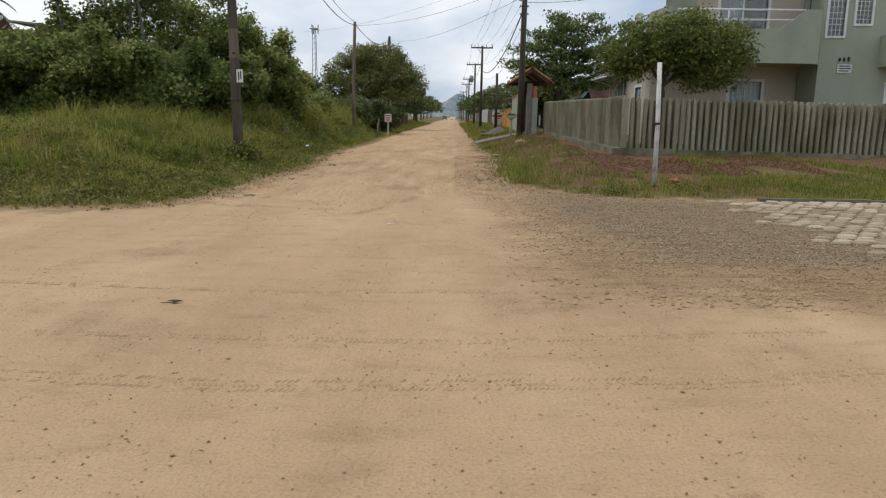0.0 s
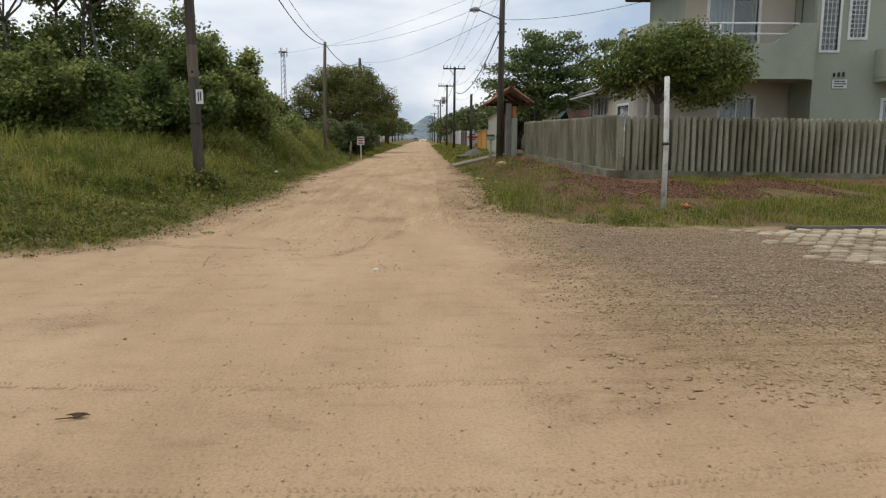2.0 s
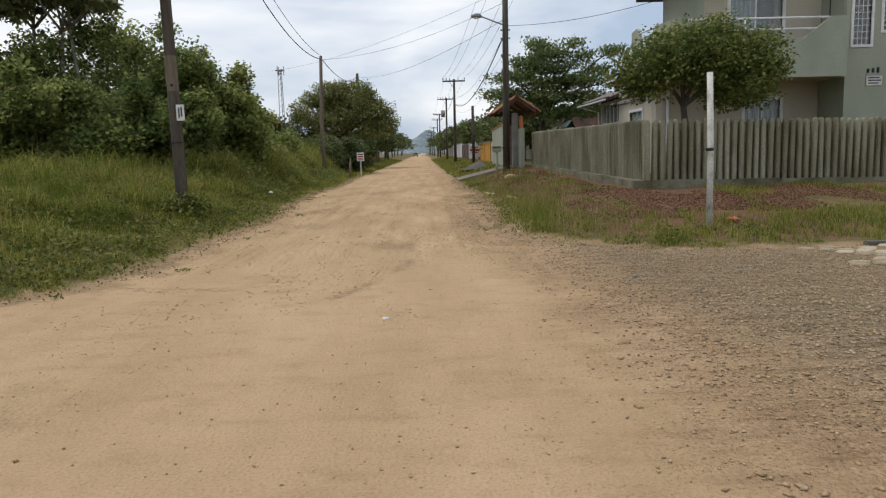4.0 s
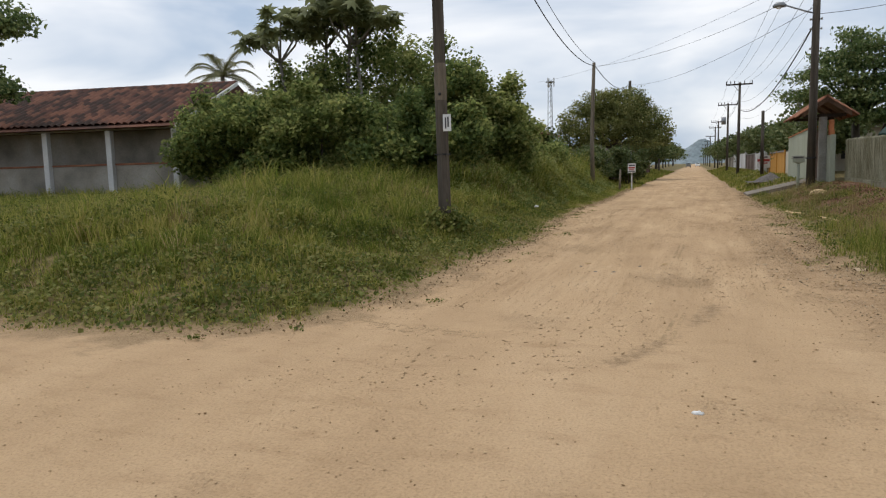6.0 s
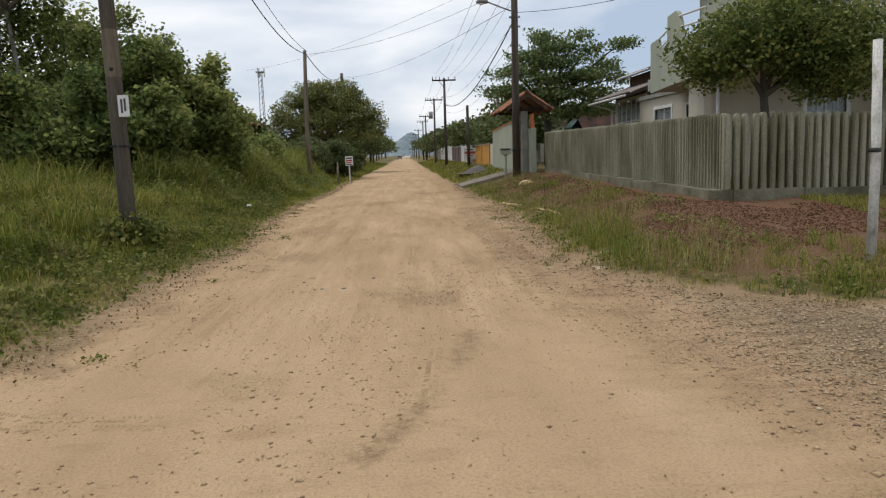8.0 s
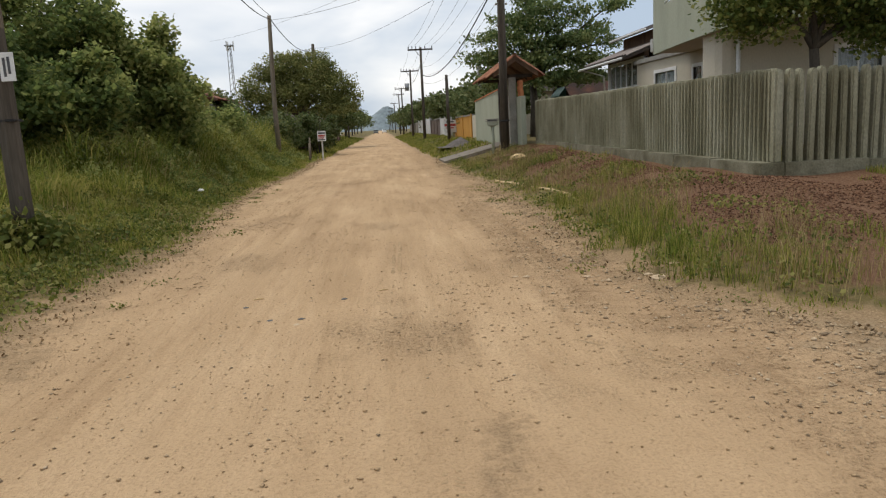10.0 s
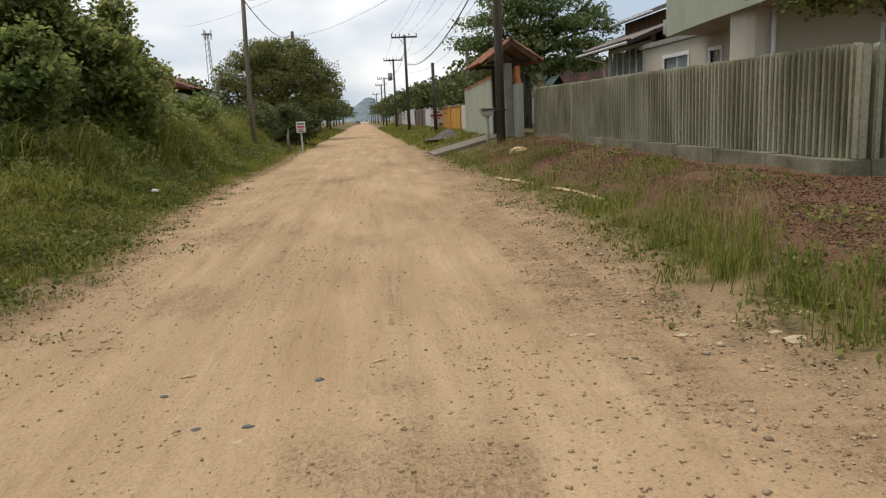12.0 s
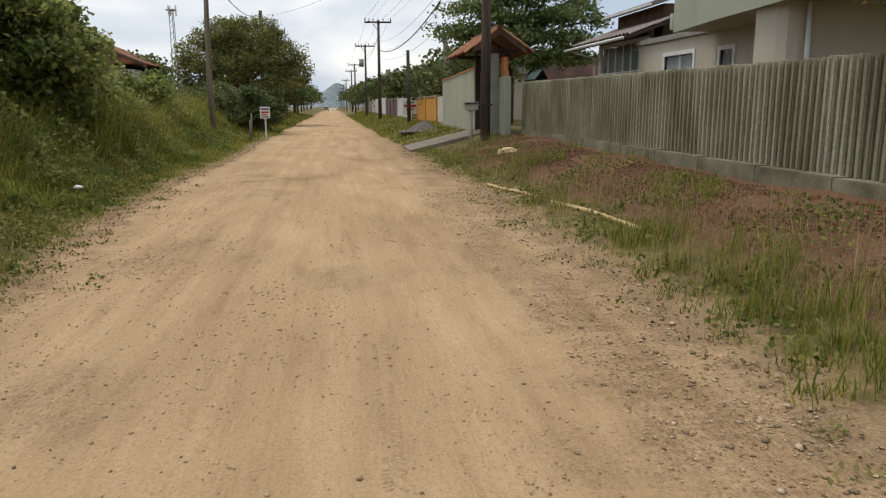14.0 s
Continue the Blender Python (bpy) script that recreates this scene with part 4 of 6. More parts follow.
for i, xx in enumerate((13.02, 13.17, 13.32)):
    hb("wall_hook", xx, 25.86, 3.60, xx + 0.07, 25.897, 3.72 + 0.02 * i, M["dark_metal"])
# roof: eaves slab and hipped tiles
bm = bmesh.new()
add_box(bm, lx(7.9), ly(26.2), lz(7.0), lx(20.8), ly(32.1), lz(7.12))
part("eaves", bm, M["timber_dark"], house, "dark timber eaves")
v = [(7.8, 26.1, 7.12), (20.9, 26.1, 7.12), (20.9, 32.2, 7.12), (7.8, 32.2, 7.12), (10.8, 29.1, 8.2), (17.8, 29.1, 8.2)]
mesh_object("roof", [(a - O.x, b - O.y, c - O.z) for a, b, c in v], [(0, 1, 5, 4), (1, 2, 5), (2, 3, 4, 5), (3, 0, 4), (3, 2, 1, 0)], M["tile_old"], house, "hipped clay-tile roof")

# glazed veranda at the back with lean-to tile roof
ver = thing("veranda", (9.0, 37.35, 0.28), "glazed veranda with white window frames under a tiled lean-to roof", "veranda")
wall_x("wall", 0, 4.3, -0.2, 1.35, 0, 0.18, M["wall_beige"], ver)
wall_x("wall", 0, 4.3, 3.30, 3.62, 0, 0.18, M["timber"], ver)
window(ver, 0.12, 1.40, 4.18, 3.25, 0.02, "x", M["white"], M["inside"], 6, 2, 0.12)
box("end_wall", 0.183, 0, -0.2, 4.0, 0.15, 3.3, M["wall_beige"], ver)
box("end_wall", 0.183, 4.15, -0.2, 4.0, 4.3, 3.3, M["wall_beige"], ver)
bm = add_prism(bmesh.new(), [(-0.95, -0.3, 3.30), (-0.95, 5.3, 3.30), (3.6, 5.3, 4.9), (3.6, -0.3, 4.9)], (0, 0, -0.10))
part("roof_boarding", bm, M["timber_dark"], ver)
TILE_GREY = tile_mesh(0.30, 0.5, 0.07, M["tile_grey"])
dn = Vector((-4.55, 0, -1.6)).normalized()
lay_tiles(ver, (3.6, -0.3, 4.92), (0, 1, 0), dn, 19, 10, TILE_GREY, 0.297, 0.46)
tube("gutter", [(-1.02, -0.35, 3.27), (-1.02, 5.35, 3.27)], [0.05, 0.05], M["white"], ver, "white gutter", 8)
tube("downpipe", [(-1.0, 4.9, 3.25), (-0.1, 4.6, 2.95), (-0.07, 4.45, 0.0)], [0.04] * 3, M["white"], ver, "white plastic downpipe", 8)
up = thing("upper_lean_to_roof", (10.2, 37.4, 4.4), "grey tiled upper lean-to roof with white gutter", "roof")
bm = add_prism(bmesh.new(), [(-1.1, 0, 0.30), (-1.1, 4.2, 0.30), (2.6, 4.2, 1.5), (2.6, 0, 1.5)], (0, 0, -0.14))
part("roof_deck", bm, M["tile_grey"], up)
tube("gutter", [(-1.15, 0, 0.22), (-1.15, 4.2, 0.22)], [0.045, 0.045], M["white"], up, "white gutter", 8)
box("gable_wall", -0.6, 0.2, -1.0, 2.4, 4.0, 0.28, M["timber"], up)

# back-garden shed and tank
shed = thing("garden_shed", (9.55, 48.5, 0.4), "dark shed with brown tiled roof behind the garden trees", "shed")
box("shed_wall", 0, 0, -0.1, 4.5, 4, 2.2, M["timber_dark"], shed)
bm = add_prism(bmesh.new(), [(-0.5, -0.4, 2.2), (5, -0.4, 2.2), (5, 2, 3.5), (-0.5, 2, 3.5)], (0, 0, -0.08))
part("roof", bm, M["tile_old"], shed)
bm = add_prism(bmesh.new(), [(-0.5, 4.4, 2.2), (5, 4.4, 2.2), (5, 2.003, 3.5), (-0.5, 2.003, 3.5)], (0, 0, -0.08))
part("roof", bm, M["tile_old"], shed)
hut = thing("garden_hut", (8.78, 49.6, 0.45), "small teal-painted hut with gabled end behind the fence", "hut")
box("hut_wall", 0, 0, -0.1, 0.42, 2.0, 2.3, M["tank"], hut)
bm = add_prism(bmesh.new(), [(0, 0, 2.303), (0.42, 0, 2.303), (0.42, 0, 2.8)], (0, 2.0, 0))
part("gable", bm, M["tank"], hut)


# ---- tiled veranda house on the left ----
old = thing("bungalow", (-18.8, 28.0, 0.9), "old stained bungalow with open veranda and lichened tile roof", "house", turn=9)
for i in range(5):
    xx = -i * 2.72
    box("post", xx - 0.22, -0.02, -0.3, xx, 0.2, 2.36, M["white_wall"], old, "white veranda post", 0.01)
box("parapet", -16, 0.2, -0.8, 0.0, 0.34, 1.06, M["old_wall"], old)
box("parapet_cap", -16, 0.16, 1.063, 0.03, 0.40, 1.13, M["tile_red"], old, "thin clay cap")
box("lintel", -16, 0.02, 2.363, 0.03, 0.22, 2.52, M["old_wall"], old)
box("back_wall", -16, 1.3, -0.8, -0.25, 1.5, 2.54, M["old_wall"], old)
box("end_wall", -0.22, 0.343, -0.8, -0.02, 9.0, 2.6, M["old_wall"], old)
box("end_wall", -16.2, 0.3, -0.8, -16.0, 9.0, 2.6, M["old_wall"], old)
box("rear_wall", -16, 8.8, -0.8, -0.25, 9.0, 2.6, M["old_wall"], old)
box("ceiling", -16, 0.25, 2.55, -0.05, 8.9, 2.6, M["timber_dark"], old)
RZ0, RZ1, EX0, EX1, RY = 2.42, 4.45, -17.2, 0.35, 4.4
roofv = [(EX1, -0.6, RZ0), (EX1, RY, RZ1), (EX0 + 5.2, RY, RZ1), (EX0, -0.6, RZ0), (EX1, 9.4, RZ0), (EX0, 9.4, RZ0)]
mesh_object("roof_deck", roofv, [(0, 1, 2, 3), (1, 4, 5, 2), (2, 5, 3), (0, 3, 5, 4), (0, 4, 1)], M["tile_old"], old, "lichened clay-tile roof")
TILE_OLD = tile_mesh(0.30, 0.48, 0.085, M["tile_old"])
down = Vector((0, -0.6 - RY, RZ0 - RZ1)).normalized()
run = math.hypot(RY + 0.6, RZ1 - RZ0)
tv, tf = [], []
src_v = [v.co.copy() for v in TILE_OLD.vertices]
src_f = [tuple(p.vertices) for p in TILE_OLD.polygons]
nor = Vector((1, 0, 0)).cross(down)
nor = nor if nor.z > 0 else -nor
for j in range(int(run / 0.42)):
    s = j * 0.42
    left_x = EX0 + 5.2 - 5.2 * s / run
    for i in range(int((EX1 - left_x) / 0.29)):
        o = Vector((EX1 - 0.15 - i * 0.29, RY, RZ1)) + down * s + nor * (0.02 + 0.02 * random.random())
        k = len(tv)
        for c in src_v:
            tv.append(o + Vector((1, 0, 0)) * c.x + down * c.y + nor * c.z)
        tf += [tuple(k + q for q in f) for f in src_f]
ob = mesh_object("roof_tiles", [tuple(q) for q in tv], tf, M["tile_old"], old, "rows of lichened clay tiles")
ob["kind"] = "stuff"
for i in range(30):
    o2 = new("ridge_tile", TILE_OLD)
    o2.parent = old
    o2.matrix_basis = pose(EX1 - i * 0.42, RY, RZ1 + 0.03, 0, 0, 90)
bm = add_prism(bmesh.new(), [(EX1 - 0.02, -0.62, RZ0 - 0.1), (EX1 - 0.02, RY, RZ1 - 0.1), (EX1 - 0.02, RY, RZ1 + 0.06), (EX1 - 0.02, -0.62, RZ0 + 0.06)], (0.05, 0, 0))
part("bargeboard", bm, M["white"], old, "white bargeboard")
shop = thing("lean_to_shelter", (-30.8, 26.5, 0.75), "small shelter with red roof edge and dark opening", "shelter")
# back panel coloured near black to give the opening its shade
box("back", -4, 1.5, -0.8, -0.1, 1.6, 2.0, M["inside"], shop)
box("roof_edge", -4.2, -0.4, 2.0, 0.0, 1.7, 2.12, M["tile_red"], shop)
box("post", -0.2, -0.1, -0.8, -0.02, 0.1, 2.0, M["old_wall"], shop)

hut = thing("grey_building", (-20.5, 41, 0.6), "plain grey rendered building with a thin flat roof", "building")
box("wall", -3.4, 0, -0.2, 0, 4, 5.15, M["grey_wall"], hut)
bm = add_prism(bmesh.new(), [(-3.7, -0.4, 5.53), (0.35, -0.4, 5.16), (0.35, 4.3, 5.16), (-3.7, 4.3, 5.53)], (0, 0, 0.10))
part("flat_roof", bm, M["concrete"], hut)

far_house = thing("house", (-12.2, 61, 0.6), "low house with dark red tiled roof behind the thicket", "house")
box("wall", -9, 0, -0.2, -0.6, 8, 3.2, M["white_wall"], far_house)
bm = add_prism(bmesh.new(), [(0.3, -0.6, 3.5), (-4.8, -0.6, 5.6), (-10.2, -0.6, 3.5)], (0, 9.2, 0))
part("roof", bm, M["tile_red"], far_house, "dark red tiled roof")
bm = add_prism(bmesh.new(), [(0.36, -0.66, 3.48), (-4.8, -0.66, 5.62), (-4.8, -0.66, 5.45), (0.36, -0.66, 3.32)], (0, 0.05, 0))
part("bargeboard", bm, M["red_wall"], far_house)

white_house = thing("house", (-8.4, 92, 0.5), "white single-storey house behind the far wall", "house")
box("wall", -8, 0, -0.2, 0, 9, 2.6, M["white_wall"], white_house)
for i in range(3):
    # opaque boxes, the shade of the rooms is in their colour
    box("window", -0.003, 1.0 + i * 2.7, 0.9, 0.04, 2.2 + i * 2.7, 2.0, M["inside"], white_house, "window as an opaque dark panel, room shade in its colour", 0.0)
bm = add_prism(bmesh.new(), [(0.7, -0.6, 2.6), (-4, -0.6, 3.9), (-8.7, -0.6, 2.6)], (0, 10.2, 0))
part("roof", bm, M["tile_grey"], white_house)
for (hx, hy, w, d, h, wm, rm, lab) in ((8.5, 58, 8, 9, 2.9, "cream", "tile_grey", "cream single-storey house behind a front wall"),
                                        (8.8, 76, 8, 10, 2.8, "white_wall", "tile_red", "white single-storey house with red roof"),
                                        (9.0, 98, 8, 11, 3.0, "old_wall", "tile_old", "weathered single-storey house with dark roof"),
                                        (-17.5, 112, 8, 12, 3.0, "white_wall", "tile_red", "white single-storey house beside the far road"),
                                        (-17.5, 150, 8, 14, 3.0, "cream", "tile_grey", "cream single-storey house beside the far road")):
    hh = thing("house", (hx, hy, 0.45), lab, "house", "houses down the road")
    box("wall", 0, 0, -0.2, w, d, h, M[wm], hh)
    face = 0 if hx > 0 else w
    for i in range(3):
        yy = 1.0 + i * (d - 2.5) / 2
        # no glass here: a dark-coloured box stands for the shaded room
        box("window", face - 0.03, yy, 1.0, face + 0.03, yy + 1.2, 2.1, M["inside"], hh, "window as an opaque dark panel, room shade in its colour", 0)
    bm = add_prism(bmesh.new(), [(-0.6, -0.5, h), (w / 2, -0.5, h + 1.5), (w + 0.6, -0.5, h)], (0, d + 1.0, 0))
    part("roof", bm, M[rm], hh)


# ---- street furniture ----
pole1 = thing("utility_pole", (-5.33, 19.40, gz(-5.33, 19.4)), "dark weathered wooden utility pole leaning slightly in the grass", "utility pole", "utility poles")
LEAN = (-0.010, 0.004)


def on_pole(z):
    return (LEAN[0] * z, LEAN[1] * z, z)


bm = bmesh.new()
add_tube(bm, [on_pole(z) for z in (-0.3, 0.8, 2.5, 4.5, 6.5, 8.6)], [0.130, 0.125, 0.118, 0.110, 0.102, 0.092], 8)
part("shaft", bm, M["pole"], pole1)
bm = bmesh.new()
add_tube(bm, [on_pole(z) for z in (2.55, 2.65, 3.15, 3.25)], [0.119, 0.122, 0.121, 0.116], 8, False)
part("splice_band", bm, M["pole_pale"], pole1, "bleached bare-wood band")
c = on_pole(2.62)
tube("knot", [(c[0] + 0.02, c[1] - 0.13, 2.66), (c[0] + 0.02, c[1] - 0.08, 2.66)], [0.03, 0.03], M["dark_metal"], pole1)
c = on_pole(2.1)
pl = box("notice", c[0] + 0.075, c[1] - 0.15, 1.95, c[0] + 0.235, c[1] - 0.13, 2.27, M["white"], pole1, "small white notice plate", 0.003)
box("print_line", c[0] + 0.115, c[1] - 0.1535, 2.0, c[0] + 0.145, c[1] - 0.1503, 2.21, M["sign_dark"], pl, bevel=0)
box("print_line", c[0] + 0.165, c[1] - 0.1535, 2.03, c[0] + 0.195, c[1] - 0.1503, 2.22, M["sign_dark"], pl, bevel=0)
box("strap", c[0] - 0.128, c[1] - 0.128, 1.5, c[0] + 0.128, c[1] + 0.128, 1.53, M["dark_metal"], pole1)

pole2 = thing("utility_pole", (-6.05, 45.4, 0.5), "thin grey wooden utility pole leaning above the thicket", "utility pole", "utility poles")
tube("shaft", [(0.12, 0, -0.3), (0.08, 0, 2.0), (0.12, 0, 4.0), (0.2, 0, 6.4)], [0.12, 0.11, 0.10, 0.085], M["pole_pale"], pole2)
pole3 = thing("utility_pole", (-7.75, 88.0, 0.4), "tall dark wooden utility pole behind the domed tree", "utility pole", "utility poles")
tube("shaft", [(0, 0, -0.3), (0.1, 0, 5.0), (0.2, 0, 10.2)], [0.20, 0.18, 0.15], M["pole"], pole3)

poleR = thing("utility_pole", (3.36, 36.0, gz(3.36, 36.0)), "tall dark wooden utility pole with a street lamp arm", "utility pole", "utility poles")
tube("shaft", [(0, 0, -0.3), (0.02, 0, 3), (0.04, 0, 6), (0.06, 0, 8.9)], [0.16, 0.145, 0.13, 0.115], M["pole"], poleR)
tube("lamp_arm", [(0.02, -0.05, 6.25), (-0.35, -0.06, 6.38), (-0.95, -0.06, 6.62), (-1.05, -0.06, 6.64)], [0.03] * 4, M["metal"], poleR, "galvanised lamp arm", 8)
lamp = part("lamp_head", add_tube(bmesh.new(), [(-0.98, -0.06, 6.62), (-1.08, -0.06, 6.67), (-1.28, -0.06, 6.68), (-1.42, -0.06, 6.62)], [0.05, 0.10, 0.11, 0.05], 10), M["metal"], poleR, "grey street lamp head", True)
bm = bmesh.new()
bmesh.ops.create_uvsphere(bm, u_segments=10, v_segments=6, radius=0.09, matrix=Matrix.Translation((-1.22, -0.06, 6.59)) @ Matrix.Diagonal((1.2, 0.8, 0.7, 1)))
part("lamp_glass", bm, M["white"], lamp, "frosted lamp glass", True)
for z in (4.3, 5.0, 5.7, 6.05):
    for s in (-1, 1):
        tube("insulator", [(0.03 + s * 0.14, -0.08, z), (0.03 + s * 0.20, -0.10, z)], [0.035, 0.045], M["concrete"], poleR)
box("cable_clamp", -0.17, -0.19, 1.0, 0.17, 0.17, 1.06, M["dark_metal"], poleR)
box("crossarm", -0.9, -0.22, 8.2, 1.0, -0.11, 8.32, M["timber_dark"], poleR)


def line_pole(y, h=8.4, x=3.05, box_on=False):
    p = thing("utility_pole", (x, y, gz(x, y)), "dark wooden utility pole with a crossarm beside the road", "utility pole", "poles down the road")
    tube("shaft", [(0, 0, -0.3), (0.02, 0, h * 0.5), (0.05, 0, h)], [0.15, 0.13, 0.105], M["pole"], p)
    box("crossarm", -1.15, -0.17, h - 0.28, 1.15, -0.08, h - 0.14, M["timber_dark"], p)
    for s in (-1.1, -0.75, -0.4, 0.45, 1.1):
        tube("insulator", [(s, -0.125, h - 0.14), (s, -0.125, h + 0.02), (s, -0.125, h + 0.12)], [0.03, 0.05, 0.03], M["dark_metal"], p, sides=6)
    tube("brace", [(-0.5, -0.12, h - 0.24), (0.02, -0.08, h - 0.9)], [0.025, 0.025], M["timber_dark"], p, sides=5)
    if box_on:
        tube("transformer", [(-0.45, -0.1, h - 2.6), (-0.45, -0.1, h - 1.7)], [0.28, 0.28], M["metal"], p, "grey transformer drum", 12)
    return p


LINE = (78.5, 103, 142, 163, 215, 260, 310, 370)
for k, yy in enumerate(LINE):
    line_pole(yy, 8.4, 3.05, k == 1)
short = thing("utility_pole", (3.6, 59.7, 0.45), "short dark wooden pole beside the front walls", "utility pole", "poles down the road")
tube("shaft", [(0, 0, -0.2), (0, 0, 4.4)], [0.12, 0.10], M["pole"], short)
lampost = thing("concrete_post", (5.4, 56.5, 0.45), "plain pale concrete service post behind the wall", "post")
box("shaft", -0.1, -0.1, -0.1, 0.1, 0.1, 4.9, M["concrete"], lampost)


def wire(name, a, b, sag, r, label, group="overhead cables", n=18):
    pts = []
    for i in range(n + 1):
        s = i / n
        p = Vector(a).lerp(Vector(b), s)
        p.z -= sag * 4 * s * (1 - s)
        pts.append(p)
    o = Vector(a)
    t = thing(name, a, label, "cable", group)
    tube("cable_run", [p - o for p in pts], [r] * len(pts), M["cable"], t, sides=5)


T1 = Vector((-5.52, 19.45, 8.9))
T2, T3 = Vector((-5.85, 45.4, 6.8)), Vector((-7.56, 88.0, 10.4))
wire("overhead_cable", T1 + Vector((0, 0, -0.1)), T2 + Vector((0, 0, -0.05)), 1.25, 0.020, "thick black overhead cable between leaning poles")
wire("overhead_cable", T1 + Vector((0.1, 0, 0.15)), T2 + Vector((0.05, 0, 0.10)), 0.95, 0.012, "thin black overhead cable between leaning poles")
wire("overhead_cable", T2, T3, 0.9, 0.022, "black overhead cable above the thicket")
wire("overhead_cable", T3, (-7.6, 140, 8.5), 0.8, 0.022, "black overhead cable beyond the far pole")
wire("overhead_cable", T3 + Vector((0, 0, -0.2)), (-4.6, 140, 7.2), 0.9, 0.020, "black overhead cable beyond the far pole")
wire("overhead_cable", T1 + Vector((0, 0, -0.1)), (-8.5, -12, 8.4), 0.5, 0.018, "thick black overhead cable running back along the road")
R = Vector((3.4, 35.9, 0.5))
wire("overhead_cable", R + Vector((0, 0, 6.0)), (3.05, 78.4, 6.3), 1.3, 0.028, "thick sagging black cable between roadside poles")
for k, dx in enumerate((-0.85, -0.4, 0.4, 0.9)):
    wire("overhead_cable", R + Vector((dx, -0.17, 8.38)), (3.05 + dx * 1.25, 78.4, 8.95), 0.7, 0.008, "thin overhead wire between roadside poles")
for k, z in enumerate((4.3, 5.0, 5.7)):
    wire("overhead_cable", R + Vector((0.05, -0.1, z + 0.35)), (3.1, 78.4, z + 1.3), 0.9, 0.007, "thin service wire between roadside poles")
for a, b in zip(LINE, LINE[1:]):
    for dx in (-1.0, 0.0, 1.0):
        wire("overhead_cable", (3.05 + dx, a, 8.95), (3.05 + dx, b, 8.95), 0.6, 0.009, "thin overhead wire down the road", n=10)
wire("overhead_cable", R + Vector((0, 0, 6.5)), (-7.56, 88.0, 10.2), 0.8, 0.009, "thin wire crossing above the road")
wire("overhead_cable", R + Vector((0, 0, 7.2)), (-5.85, 45.4, 6.7), 0.5, 0.007, "thin wire crossing above the road")
wire("overhead_cable", R + Vector((0, 0, 7.7)), (-14, 70, 9.0), 0.6, 0.006, "thin wire crossing above the road")
wire("overhead_cable", R + Vector((0, 0, 7.9)), (10.5, 14, 9.4), 0.5, 0.010, "overhead wire running above the garden")
wire("overhead_cable", R + Vector((0, 0, 7.4)), (10.2, 14, 8.8), 0.5, 0.010, "overhead wire running above the garden")
wire("overhead_cable", R + Vector((0.1, 0, 6.2)), (9.6, 30.0, 6.9), 0.3, 0.010, "service wire to the house eaves")
wire("overhead_cable", (3.05, 78.4, 7.4), (3.05, 103, 7.0), 0.5, 0.02, "black overhead cable between roadside poles")

post = thing("white_post", (4.34, 16.0, gz(4.34, 16.0)), "chipped white-painted wooden post at the corner", "post")
tube("shaft", [(0, 0, -0.2), (0.0, 0, 1.2), (-0.05, -0.02, 2.50)], [0.056, 0.052, 0.050], M["post_white"], post, sides=8)
tube("wire_band", [(-0.02, 0, 1.26), (-0.02, 0, 1.31)], [0.066, 0.066], M["dark_metal"], post, "rusty wire band")

mail = thing("mailbox", (2.96, 36.2, gz(2.96, 36.2)), "grey slatted letter box on a green-grey post", "mailbox")
tube("post", [(0, 0, -0.1), (0, 0, 0.95)], [0.06, 0.06], M["wall_green"], mail, sides=6)
tube("neck", [(0, 0, 0.95), (0, 0, 1.0)], [0.06, 0.14], M["wall_green"], mail, sides=6)
box("box_body", -0.20, -0.14, 1.0, 0.20, 0.14, 1.14, M["wall_green"], mail, bevel=0.015)
box("shelf", -0.24, -0.17, 1.143, 0.24, 0.17, 1.17, M["concrete"], mail)
box("lid", -0.22, -0.15, 1.20, 0.22, 0.15, 1.24, M["concrete"], mail)
box("spacer", -0.17, -0.11, 1.17, 0.17, 0.11, 1.20, M["dark_metal"], mail)


def board_sign(at, w, h, z, label, turn, bars):
    s = thing("notice_board", at, label, "sign", "roadside notice boards", turn=turn)
    for xx in (-w * 0.0,):
        box("post", xx - 0.04, 0.02, -0.1, xx + 0.04, 0.08, z + h * 0.9, M["post_white"], s)
    b = box("board", -w / 2, -0.012, z, w / 2, 0.015, z + h, M["white"], s, "white painted board", 0.003)
    for x0, z0, x1, z1, m in bars:
        box("print_bar", x0 * w, -0.0165, z + z0 * h, x1 * w, -0.0125, z + z1 * h, M[m], b, bevel=0)
    return s


board_sign((-4.15, 48.6, gz(-4.15, 48.6)), 0.44, 0.52, 1.0, "white notice board with red and dark print in the verge", 6,
           [(-0.4, 0.72, 0.4, 0.86, "sign_dark"), (-0.4, 0.44, 0.38, 0.6, "sign_red"), (-0.38, 0.26, 0.3, 0.36, "sign_red"), (-0.4, 0.08, 0.4, 0.18, "sign_dark")])
board_sign((3.72, 60.0, gz(3.72, 60.0)), 0.85, 0.85, 0.50, "white notice board with red print before the front walls", -4,
           [(-0.3, 0.80, 0.3, 0.90, "sign_dark"), (-0.45, 0.50, 0.45, 0.70, "sign_red"), (-0.3, 0.32, 0.3, 0.42, "sign_red")])
for k, (xx, yy) in enumerate(((-4.75, 47.6), (-4.9, 49.6), (-5.1, 51.5))):
    st = thing("fence_stake", (xx, yy, gz(xx, yy)), "short grey wooden fence stake in the verge", "stake", "fence stakes")
    tube("stake", [(0, 0, -0.1), (0.03, 0, 0.9 + 0.1 * k)], [0.06, 0.05], M["pole_pale"], st, sides=6)

